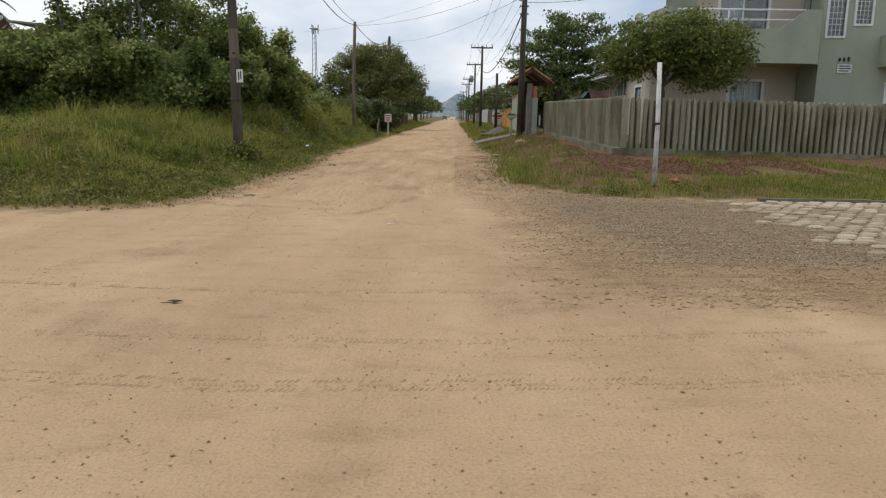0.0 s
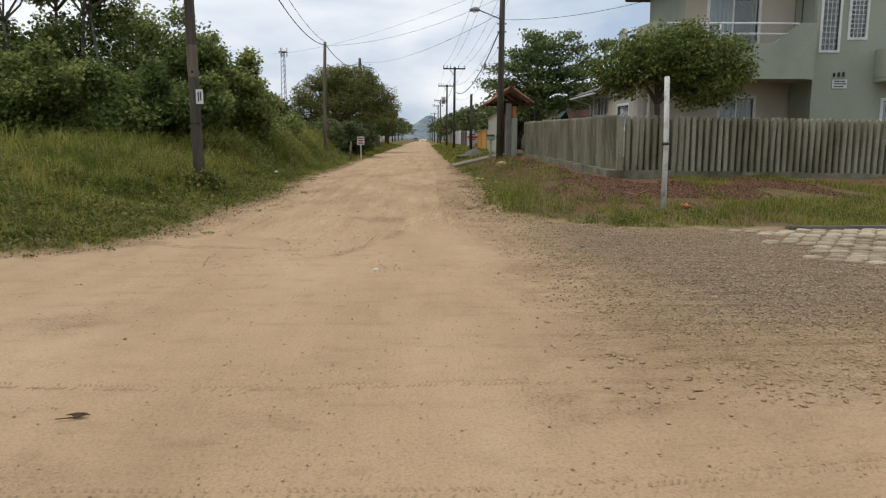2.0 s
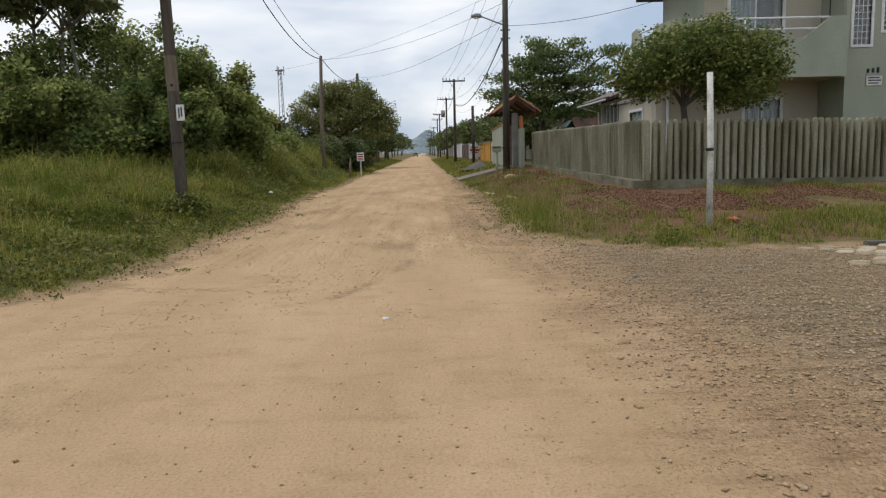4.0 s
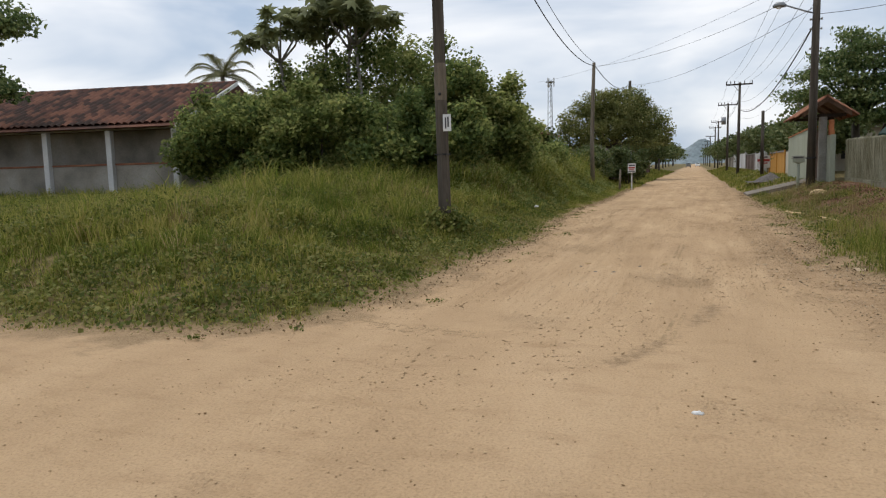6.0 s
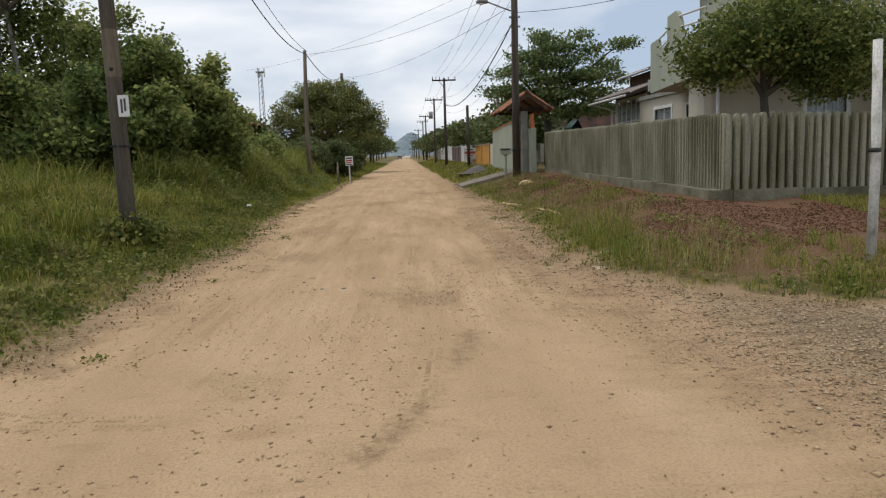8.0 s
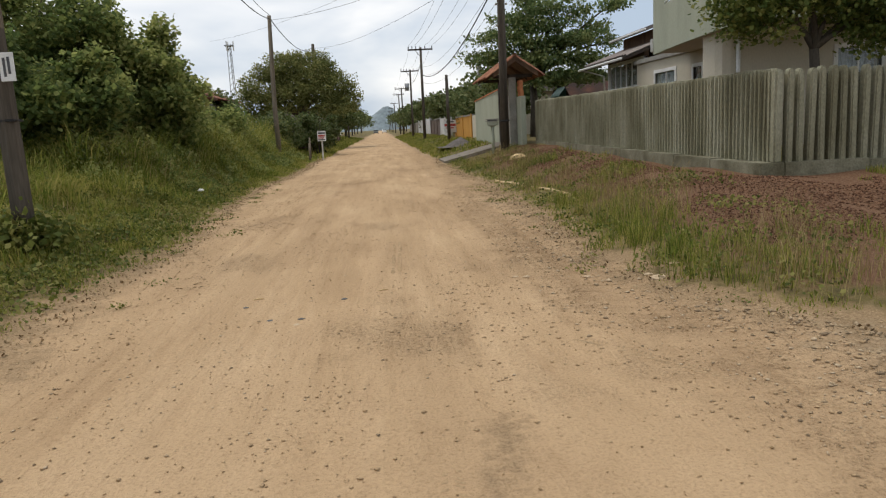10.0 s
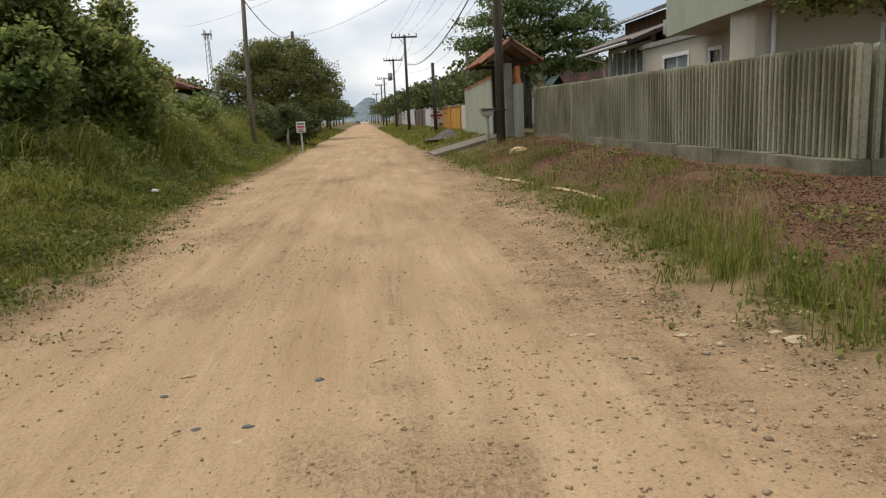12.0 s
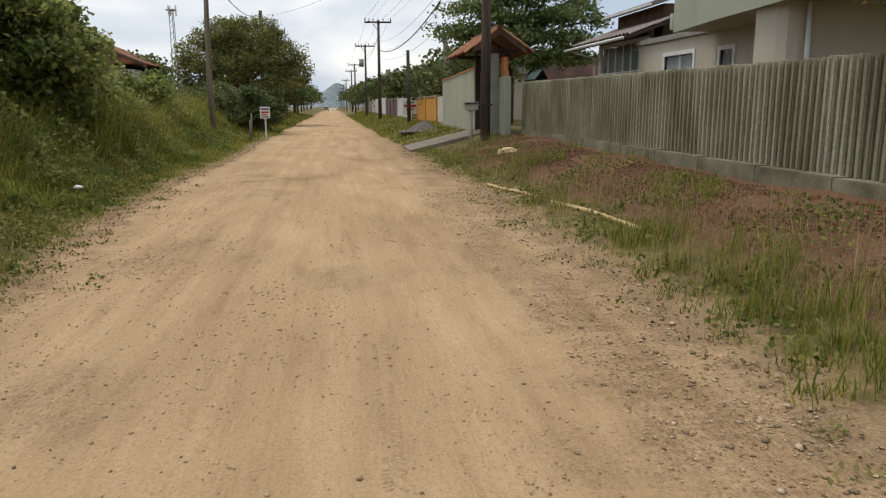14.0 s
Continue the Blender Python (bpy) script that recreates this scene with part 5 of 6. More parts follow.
# communications mast in the distance
mast = thing("radio_mast", (-32.2, 170.7, 1.5), "tall thin lattice radio mast in the distance", "mast")
for sx, sy in ((-1, -1), (1, -1), (0, 1)):
    tube("leg", [(sx * 0.7, sy * 0.6, -1.6), (sx * 0.4, sy * 0.35, 19.6)], [0.09, 0.07], M["metal"], mast, sides=5)
for i in range(16):
    z0, z1 = i * 1.2, (i + 1) * 1.2
    k0, k1 = 0.7 - 0.3 * z0 / 19.6, 0.7 - 0.3 * z1 / 19.6
    tube("brace", [(-k0, -0.86 * k0, z0), (k1, -0.86 * k1, z1)], [0.05, 0.05], M["metal"], mast, sides=4)
    tube("brace", [(k0, -0.86 * k0, z0), (0, 0.86 * k1, z1)], [0.05, 0.05], M["metal"], mast, sides=4)
box("platform", -0.9, -0.9, 19.2, 0.9, 0.9, 19.4, M["metal"], mast)
for a in range(3):
    ca, sa = math.cos(a * 2.1), math.sin(a * 2.1)
    box("antenna", ca * 0.85 - 0.12, sa * 0.85 - 0.12, 18.2, ca * 0.85 + 0.12, sa * 0.85 + 0.12, 20.2, M["white"], mast)

# parked cars far down the road
for (cx, cy, cm, lab) in ((-2.9, 262, "grey_wall", "small grey car parked far down the road"), (0.2, 300, "white", "small white car far down the road")):
    car = thing("car", (cx, cy, 0.0), lab, "car", "cars down the road")
    prof = [(-2.0, 0.35), (2.0, 0.35), (2.05, 0.8), (1.1, 0.95), (0.6, 1.45), (-1.2, 1.45), (-1.8, 0.95), (-2.05, 0.85)]
    bm = add_prism(bmesh.new(), [(-0.82, y, z) for y, z in prof], (1.64, 0, 0))
    bmesh.ops.bevel(bm, geom=list(bm.edges), offset=0.06, segments=2, affect="EDGES", clamp_overlap=True)
    part("body", bm, M[cm], car)
    box("rear_window", -0.65, -1.62, 1.0, 0.65, -1.45, 1.38, M["inside"], car)
    for sx in (-0.75, 0.75):
        for yy in (-1.3, 1.3):
            tube("wheel", [(sx - 0.09, yy, 0.31), (sx + 0.09, yy, 0.31)], [0.31, 0.31], M["cable"], car, sides=12)


def crumpled(name, at, size, mat, label, category):
    t = thing(name, at, label, category)
    bm = bmesh.new()
    bmesh.ops.create_icosphere(bm, subdivisions=3, radius=1)
    for v in bm.verts:
        k = 1 + 0.45 * noise.noise(v.co * 2.3 + Vector(at)) + 0.2 * noise.noise(v.co * 6)
        v.co = Vector((v.co.x * size[0] * k, v.co.y * size[1] * k, max(v.co.z, -0.5) * size[2] * k + size[2] * 0.4))
    part("crumpled_sheet", bm, mat, t, smooth=True)


crumpled("plastic_bag", (4.85, 16.3, gz(4.85, 16.3)), (0.13, 0.10, 0.06), M["rag"], "crumpled orange-red plastic bag in the grass", "litter")
crumpled("rag", (3.05, 31.9, gz(3.05, 31.9)), (0.24, 0.2, 0.10), M["rag_pale"], "pale yellow rag lying on the verge", "litter")
crumpled("plastic_scrap", (-0.68, 10.49, gz(-0.68, 10.49)), (0.035, 0.02, 0.012), M["white"], "scrap of white plastic on the sand", "litter")
crumpled("plastic_scrap", (-5.0, 26.4, gz(-5.0, 26.4) + 0.25), (0.06, 0.05, 0.03), M["white"], "pale scrap of plastic caught in the grass", "litter")
# dry branch with a fan of twigs on the sand
stick = thing("fallen_twig", (-1.94, 6.33, gz(-1.94, 6.33) + 0.012), "small dark dried leaf spray lying on the sand", "twig")
bm = bmesh.new()
for k in range(7):
    a = 0.4 + k * 0.35
    add_tube(bm, [(0, 0, 0), (0.03 * math.cos(a), 0.03 * math.sin(a), 0.010), (0.07 * math.cos(a + 0.2), 0.06 * math.sin(a + 0.2), 0.003)], [0.004, 0.006, 0.002], 5)
add_tube(bm, [(0, 0, 0), (-0.09, -0.03, 0.004)], [0.004, 0.003], 5)
part("twig_spray", bm, M["timber"], stick)

# single stones that stand out on the road
def lone_stone(x, y, size, mat, label):
    t = thing("stone", (x, y, gz(x, y)), label, "stone", "loose stones on the road")
    bm = bmesh.new()
    bmesh.ops.create_icosphere(bm, subdivisions=2, radius=0.5)
    for v in bm.verts:
        k = 1 + 0.5 * noise.noise(v.co * 2.2 + Vector((x * 9, y * 7, 0)))
        v.co = Vector((v.co.x * k * size, v.co.y * k * size * 0.75, max(v.co.z * k, -0.12) * size * 0.34 + 0.02 * size))
    part("stone_body", bm, mat, t)


for x, y, size in ((-1.43, 16.56, 0.060), (-1.74, 16.05, 0.058), (-1.99, 16.09, 0.05), (-2.26, 16.55, 0.05), (1.95, 12.05, 0.08)):
    lone_stone(x, y, size, M["slate"], "flat dark grey stone lying on the sand")
for x, y, size in ((1.31, 16.51, 0.15), (0.75, 16.8, 0.08), (1.29, 16.68, 0.08), (-1.76, 15.89, 0.05), (1.62, 16.9, 0.09), (0.22, 16.91, 0.07), (0.12, 16.95, 0.06)):
    lone_stone(x, y, size, M["gravel"], "pale rough stone at the road edge")
for x, y, turn in ((-2.2, 16.83, 10), (-1.1, 16.76, 25)):
    chip = thing("wood_chip", (x, y, gz(x, y) + 0.002), "pale splinter of wood lying on the sand", "wood chip", "wood chips", turn=turn)
    tube("splinter", [(-0.045, 0, 0.004), (0, 0.004, 0.007), (0.05, 0, 0.004)], [0.004, 0.007, 0.003], M["rag_pale"], chip, sides=6)

# dark gravel heap by the driveway
heap = thing("gravel_heap", (3.15, 48.9, gz(3.15, 48.9)), "low heap of dark gravel on the verge", "gravel heap")
bm = bmesh.new()
bmesh.ops.create_grid(bm, x_segments=26, y_segments=26, size=1.2)
for v in bm.verts:
    r = math.hypot(v.co.x / 0.85, v.co.y / 1.1)
    v.co.z = 0.5 * max(0, 1 - r) ** 0.9 + 0.05 * noise.noise(v.co * 3) * (r < 1) - 0.06
    v.co.x, v.co.y = v.co.x, v.co.y * 1.1
part("heap", bm, M["heap"], heap, smooth=True)
# half-buried timber edging across the red stones
edging = thing("timber_edging", (0, 0, 0), "half-buried old timber edging in the verge", "edging")
pts = [(2.21 - 0.09 * i * 0.62 + 0.02 * math.sin(i * 1.3), 22.4 + i * 0.62) for i in range(10)]
for i, (a, b) in enumerate(zip(pts, pts[1:])):
    if i % 5 == 4:
        continue
    tube("pale_log", [(a[0], a[1], gz(*a) + 0.025), (b[0], b[1], gz(*b) + 0.025)], [0.034, 0.03], M["rag_pale"], edging, sides=6)


# ---- trees and shrubs ----
def shrub(x, y, top, r, leaf_mat, count=9000, leaf=0.13, base=None):
    z = gz(x, y)
    t = thing("shrub", (x, y, z), "dense dark green shrub in the overgrown plot", "shrub", "thicket shrubs")
    h = top - z
    lobes = [(x, y, z + h * 0.56, r * 0.85, r * 0.85, h * 0.40)]
    for k in range(13):
        a = k * 2.4 + x
        q = r * (0.30 + 0.14 * math.sin(k * 2 + y))
        lobes.append((x + math.cos(a) * r * 0.85, y + math.sin(a) * r * 0.85, z + h * (0.22 + 0.6 * ((k * 0.37 + x) % 1)), q, q, q * 0.8))
    for k in range(7):
        a, q = k * 2.1 + x * 3, 0.22 + 0.16 * ((k * 0.7 + y) % 1)
        lobes.append((x + math.cos(a) * r * 0.75, y + math.sin(a) * r * 0.75, z + h * (0.82 + 0.2 * ((k * 0.41 + x) % 1)), q, q, q * 1.1))
    bm = bmesh.new()
    for k in range(4):
        a = k * 1.6 + y
        add_tube(bm, [(0.1 * math.cos(a), 0.1 * math.sin(a), -0.1), (0.3 * r * math.cos(a), 0.3 * r * math.sin(a), h * 0.4), (0.6 * r * math.cos(a + 0.3), 0.6 * r * math.sin(a + 0.3), h * 0.8)], [0.05, 0.035, 0.012], 6)
    part("stems", bm, M["bark"], t, smooth=True)
    crown("crown", lobes, count, leaf, leaf_mat, t, clump=0.19, per=18, inner=0.45, floor_z=z + 0.15, up=0.6)
    return t


THICKET = [(-16.8, 27.6, 4.0, 1.35, 1), (-15.4, 27.2, 4.1, 1.7, 1), (-13.6, 27.0, 3.8, 1.6, 1), (-11.7, 26.6, 4.0, 1.6, 0), (-9.9, 26.9, 3.5, 1.4, 1), (-8.4, 27.8, 3.2, 1.3, 1),
           (-15.2, 31.4, 5.6, 2.1, 0), (-12.9, 31.2, 6.6, 2.2, 1), (-11.0, 31.2, 6.7, 2.0, 0), (-9.4, 31.4, 5.6, 1.7, 1), (-8.2, 31.8, 4.6, 1.5, 0), (-7.3, 31.6, 3.7, 1.2, 0),
           (-8.0, 35.0, 2.9, 1.6, 0), (-9.6, 38.0, 2.5, 1.8, 0), (-8.2, 41.5, 2.5, 1.5, 1), (-10.5, 45.0, 2.3, 1.8, 0)]
for x, y, top, r, dark in THICKET:
    shrub(x, y, top, r, M["shrub_dark" if dark else "shrub"], 14500 if y < 33 else 10000, 0.135)


def cecropia(x, y, h, lean, crowns):
    z = gz(x, y)
    t = thing("cecropia_tree", (x, y, z), "slender pale-trunked tree with big palmate leaves", "tree", "cecropia trees")
    bm = bmesh.new()
    top = Vector((lean[0], lean[1], h * 0.72))
    add_tube(bm, [(0, 0, -0.1), (lean[0] * 0.3, lean[1] * 0.3, h * 0.35), tuple(top)], [0.09, 0.075, 0.055], 8)
    tips = []
    for k in range(crowns):
        a = k * 2 * math.pi / crowns + x
        tip = Vector((lean[0] + math.cos(a) * 0.95, lean[1] + math.sin(a) * 0.8, h * (0.86 + 0.14 * ((k * 0.61) % 1))))
        add_tube(bm, [tuple(top), tuple(top.lerp(tip, 0.5) + Vector((math.cos(a), math.sin(a), 0)) * 0.15), tuple(tip)], [0.045, 0.035, 0.025], 6)
        tips.append(tip)
    part("trunk", bm, M["bark_pale"], t, smooth=True)
    vs, fs = [], []
    for tip in tips:
        for k in range(17):
            a = rng.random() * 6.28
            stalk = Vector((math.cos(a), math.sin(a), rng.uniform(-0.55, 0.35))).normalized() * rng.uniform(0.25, 0.75)
            c = tip + stalk
            size = rng.uniform(0.28, 0.44)
            tilt = Vector((rng.normal() * 0.4, rng.normal() * 0.4, 1)).normalized()
            u = tilt.cross(Vector((math.cos(a), math.sin(a), 0.01))).normalized()
            w = u.cross(tilt)
            k0 = len(vs)
            vs.append(tuple(c))
            lobes_n = 8
            for q in range(lobes_n * 2):
                ang = 2 * math.pi * q / (lobes_n * 2)
                rr = size * (1.0 if q % 2 == 0 else 0.5)
                p = c + (u * math.cos(ang) + w * math.sin(ang)) * rr - tilt * (0.55 * rr)
                vs.append(tuple(p))
            for q in range(lobes_n * 2):
                fs.append((k0, k0 + 1 + q, k0 + 1 + (q + 1) % (lobes_n * 2)))
    mesh_object("crown", vs, np.array(fs), M["cecropia"], t)


for args in ((-12.6, 29.4, 7.0, (0.35, 0), 6), (-11.6, 29.2, 7.2, (-0.4, 0.2), 6), (-14.6, 29.4, 6.7, (-0.5, 0), 6), (-13.6, 29.8, 7.3, (0.1, 0.2), 6)):
    cecropia(*args)


def palm_tree(x, y, h):
    z = gz(x, y)
    t = thing("palm_tree", (x, y, z), "coconut palm with drooping fronds behind the bungalow", "palm")
    tube("trunk", [(0, 0, -0.1), (0.2, 0, h * 0.5), (0.1, 0, h)], [0.2, 0.15, 0.12], M["bark_pale"], t)
    for k in range(17):
        a = k * 2.4
        rise = 1.5 - 0.10 * k
        vs, fs = [], []
        pts = []
        for i in range(15):
            s = i / 14
            r = 3.2 * s
            pts.append(Vector((0.1 + math.cos(a) * r * (0.9 - 0.25 * max(rise, 0)), math.sin(a) * r * (0.9 - 0.25 * max(rise, 0)), h + rise * 2.0 * s - 1.7 * s ** 2.4)))
        for i in range(1, 15):
            d = (pts[i] - pts[i - 1]).normalized()
            side = d.cross(Vector((0, 0, 1))).normalized()
            for sgn in (-1, 1):
                for off in (0, 0.33, 0.66):
                    p = pts[i - 1].lerp(pts[i], off)
                    ln = 0.85 * math.sin(math.pi * (0.12 + 0.8 * i / 15))
                    tip = p + side * sgn * ln * 0.6 + d * ln * 0.75 - Vector((0, 0, ln * 0.25))
                    k0 = len(vs)
                    vs += [tuple(p - d * 0.03), tuple(p + d * 0.03), tuple(tip)]
                    fs.append((k0, k0 + 1, k0 + 2))
        fr = mesh_object("frond", vs, fs, M["palm"], t)
        tube("rib", pts, [0.03 * (1 - i / 16) + 0.004 for i in range(15)], M["palm"], fr, sides=4)


palm_tree(-27.2, 42.3, 6.6)

# clipped garden tree behind the corner of the fence
at = (6.1, 22.0, gz(6.1, 22.0))
lobes = [(5.2, 21.9, 3.25, 0.85, 0.9, 0.48), (5.9, 21.8, 3.65, 0.9, 0.9, 0.55), (6.7, 22.0, 3.55, 0.9, 0.95, 0.62), (7.5, 22.0, 3.35, 0.9, 0.9, 0.62), (6.4, 22.6, 3.6, 1.2, 0.8, 0.65),
         (7.1, 21.7, 2.95, 0.95, 0.8, 0.50), (6.3, 21.5, 3.15, 0.9, 0.7, 0.42), (8.05, 22.1, 3.2, 0.5, 0.7, 0.40), (4.85, 22.0, 3.0, 0.5, 0.6, 0.30),
         (7.55, 21.8, 2.65, 0.65, 0.6, 0.42), (6.95, 21.6, 2.5, 0.5, 0.5, 0.30), (5.1, 21.8, 2.75, 0.45, 0.5, 0.3), (6.9, 22.0, 4.12, 0.55, 0.5, 0.26), (7.9, 22.0, 3.85, 0.45, 0.5, 0.25)]
g = tree("garden_tree", at, [(6.1, 22.0, at[2] - 0.1), (6.16, 22.0, 1.6), (6.06, 21.95, 2.35)], [0.10, 0.085, 0.075], lobes, 26000, 0.082, M["citrus"], M["bark"],
         "small spreading green garden tree behind the fence", bare=6, clump=0.17, per=14, inner=0.55, floor_z=2.0, flat=0.3, up=0.55)

# big broad-leaved tree beyond the gateway
at = (6.8, 47.0, 0.5)
lobes = [(6.6, 47, 7.45, 0.9, 1.0, 0.28), (7.4, 46.8, 6.9, 1.5, 1.4, 0.30), (5.9, 46.8, 6.5, 1.2, 1.2, 0.30), (9.2, 46.8, 6.75, 0.9, 0.8, 0.22), (7.3, 46.4, 6.1, 1.9, 1.5, 0.32), (10.0, 46.8, 5.95, 1.0, 0.9, 0.24),
         (5.0, 46.4, 5.6, 1.3, 1.3, 0.32), (8.8, 46.4, 5.35, 1.7, 1.4, 0.32), (6.7, 46.2, 5.2, 1.9, 1.3, 0.34), (10.6, 46.8, 5.2, 0.9, 0.9, 0.22), (4.4, 46.2, 4.6, 1.2, 1.3, 0.36), (6.6, 46.0, 4.4, 1.8, 1.3, 0.36),
         (9.0, 46.2, 4.4, 1.5, 1.3, 0.34), (5.4, 46.0, 3.7, 1.4, 1.2, 0.36), (7.8, 46.0, 3.5, 1.6, 1.2, 0.36), (9.8, 46.4, 3.6, 1.1, 1.1, 0.3), (10.9, 46.8, 6.95, 0.9, 0.8, 0.2), (8.6, 46.8, 7.5, 0.8, 0.8, 0.2)]
tree("shade_tree", at, [(6.8, 47, 0.4), (6.85, 47, 2.2), (6.8, 47, 3.6)], [0.24, 0.2, 0.17], lobes, 21000, 0.17, M["almond"], M["bark"],
     "large broad-leaved tree with tiered branches behind the gateway", clump=0.24, per=20, inner=0.15, slim=0.34, up=0.5)

# broad domed tree overhanging the far left verge
at = (-8.2, 76, 0.5)
lobes = [(-8, 76, 6.55, 3.4, 3.2, 1.65), (-10.6, 76, 5.38, 2.6, 2.8, 1.65), (-5.4, 75.5, 5.26, 2.4, 2.8, 1.54), (-9.2, 75, 6.9, 2, 2.2, 1.43), (-6.9, 75, 7.14, 2, 2.2, 1.32), (-4.2, 75, 3.98, 1.5, 2, 1.1),
         (-6.6, 73.4, 5.15, 2.2, 1.5, 1.43), (-9, 73.5, 4.45, 2.2, 1.5, 1.32), (-11.9, 75.5, 3.98, 1.5, 2, 1.32), (-5.2, 73, 3.51, 1.5, 1.4, 0.88)]
tree("domed_tree", at, [(-8.2, 76, 0.3), (-8.2, 76, 2.0), (-8.1, 76, 3.0)], [0.4, 0.34, 0.3], lobes, 48000, 0.16, M["dome"], M["bark"],
     "broad domed olive-green tree beside the far road", clump=0.26, per=24, inner=0.55, flat=0.25, up=0.55)
shr = [(-5.0, 56.5, 2.4, 1.1), (-5.6, 59.5, 2.2, 1.2), (-7.0, 53.5, 2.3, 1.2), (-8.6, 55.5, 2.5, 1.4), (-6.9, 57.5, 2.6, 1.2)]
for x, y, top, r in shr:
    shrub(x, y, top, r, M["far_leaf"], 3500, 0.16)


def far_tree(x, y, h, r, mat="far_leaf", count=2600, leaf=0.34):
    z = gz(x, y)
    lobes = [(x, y, z + h * 0.66, r, r, h * 0.30)]
    for k in range(5):
        a = k * 1.27 + x * 0.7
        lobes.append((x + math.cos(a) * r * 0.7, y + math.sin(a) * r * 0.7, z + h * (0.45 + 0.3 * ((k * 0.43 + y) % 1)), r * 0.55, r * 0.55, h * 0.17))
    return tree("roadside_tree", (x, y, z), [(x, y, z - 0.1), (x, y, z + h * 0.4)], [0.16, 0.12], lobes, count, leaf, M[mat], M["bark"],
                "green roadside tree with an uneven crown", "tree", "trees down the road", clump=0.4, per=20, inner=0.3)


for x, y, h, r in ((6.6, 53.5, 3.9, 2.0), (6.2, 57.5, 3.4, 1.7), (7.2, 62, 4.6, 2.3), (6.4, 67, 3.6, 1.8), (7.6, 71, 4.4, 2.4), (6.6, 84, 4.6, 2.3), (7.5, 90, 5.0, 2.6), (6.2, 97, 4.6, 2.2),
                   (5.6, 108, 4.4, 2.2), (6.0, 118, 5.0, 2.6), (5.4, 130, 4.8, 2.4), (6.4, 145, 5.5, 3), (5.6, 160, 5.4, 2.8), (6.0, 182, 6, 3.2), (5.8, 205, 6, 3.2), (6.2, 235, 6.5, 3.4), (6.6, 275, 7, 4), (7, 330, 8, 5),
                   (-7.4, 104, 4.6, 2.4), (-8.0, 118, 5.6, 3.0), (-7.0, 132, 4.6, 2.4), (-7.6, 148, 5.4, 3.0), (-7.4, 170, 5.6, 3.2), (-7.8, 195, 6, 3.4), (-8, 225, 6.5, 3.6), (-8, 262, 7, 4), (-9, 310, 8, 5),
                   (-14, 66, 4.4, 2.4), (-17, 74, 5.2, 3), (-22, 60, 5.5, 3)):
    far_tree(x, y, h, r, count=3600 if y < 75 else (2400 if y < 150 else 1500), leaf=0.26 if y < 75 else 0.4)
far_tree(-6.2, 126, 6.6, 1.2, count=700, leaf=0.5)
# tree whose hanging branches reach in beside the bungalow
at = (-25.4, 25.2, 0.6)
lobes = [(-23.9, 25.0, 6.9, 0.8, 1.0, 0.35), (-23.6, 25.0, 4.6, 0.7, 0.8, 0.28), (-25, 25.5, 7.2, 1.6, 1.5, 0.8), (-25.8, 25.5, 5.2, 1.2, 1.3, 0.6)]
tree("shade_tree", at, [(-25.4, 25.2, 0.5), (-25.3, 25.2, 2.5), (-25.4, 25.2, 4.0)], [0.25, 0.2, 0.16], lobes, 5500, 0.19, M["almond"], M["bark"],
     "dark broad-leaved tree with hanging branches beside the bungalow", clump=0.25, per=20, inner=0.3, flat=0.4, slim=0.34, up=0.5)


# ---- grass, weeds and litter ----
def scatter(n, x0, x1, y0, y1, keep):
    x, y = rng.uniform(x0, x1, n), rng.uniform(y0, y1, n)
    k = keep(x, y)
    return x[k], y[k]


def left_height(x, y):
    """Height of the rank grass on the left verge."""
    d = verge_left(x, y)
    base = 0.05 + 0.16 * step((d - 0.2) / 0.9) + 0.30 * step((d - 1.0) / 2.0) + 0.34 * step((d - 2.6) / 4)
    bank = 1.05 * step((y - 24.5) / 5) * step((d - 0.7) / 2.2)
    return (base + bank) * (0.7 + 0.6 * patchy(x, y, 0.9, 0.4)) * (0.45 + 0.8 * patchy(x, y, 2.7, 1.3)) * (1 - 0.58 * step((-9 - x) / 5)) * (1 - 0.3 * step((21 - y) / 4))


def tufts(n, per, x0, x1, y0, y1, keep, spread=0.07):
    """Blade places gathered into tufts, with one height factor for each tuft."""
    cx, cy = scatter(n, x0, x1, y0, y1, keep)
    k = len(cx)
    factor = np.repeat(0.45 + 1.1 * rng.random(k) ** 1.5, per)
    wide = np.repeat(spread * (0.5 + rng.random(k)), per)
    return np.repeat(cx, per) + rng.normal(size=k * per) * wide, np.repeat(cy, per) + rng.normal(size=k * per) * wide, factor


x, y, f = tufts(6800, 20, -13.5, -3.3, 10.9, 27, lambda x, y: verge_left(x, y) > 0.05 + 0.85 * patchy(x, y, 1.5, 1.0) * rng.random(len(x)))
h = left_height(x, y) * f * (0.6 + 0.6 * rng.random(len(x)))
blades("verge_grass", x, y, h, 0.006 + 0.008 * rng.random(len(x)) + 0.012 * h, M["grass"], "long uncut green grass on the verge", "grass", lean=0.75)
x, y, f = tufts(520, 20, -13.5, -4.8, 19, 34, lambda x, y: (verge_left(x, y) > 1.0) & (patchy(x, y, 0.8, 1.7) > 0.42), 0.05)
h = 0.08 + left_height(x, y) * f * (0.95 + 0.5 * rng.random(len(x)))
blades("tall_grass", x, y, np.minimum(h, 1.9), 0.009 + 0.010 * rng.random(len(x)), M["grass"], "tall arching green grass clumps on the verge", "grass", lean=1.1)
x, y, f = tufts(520, 20, -12.5, -4.2, 12.4, 34, lambda x, y: (verge_left(x, y) > 0.5) & (patchy(x, y, 1.1, 4.2) > 0.50), 0.10)
h = left_height(x, y) * f * (0.9 + 0.4 * rng.random(len(x)))
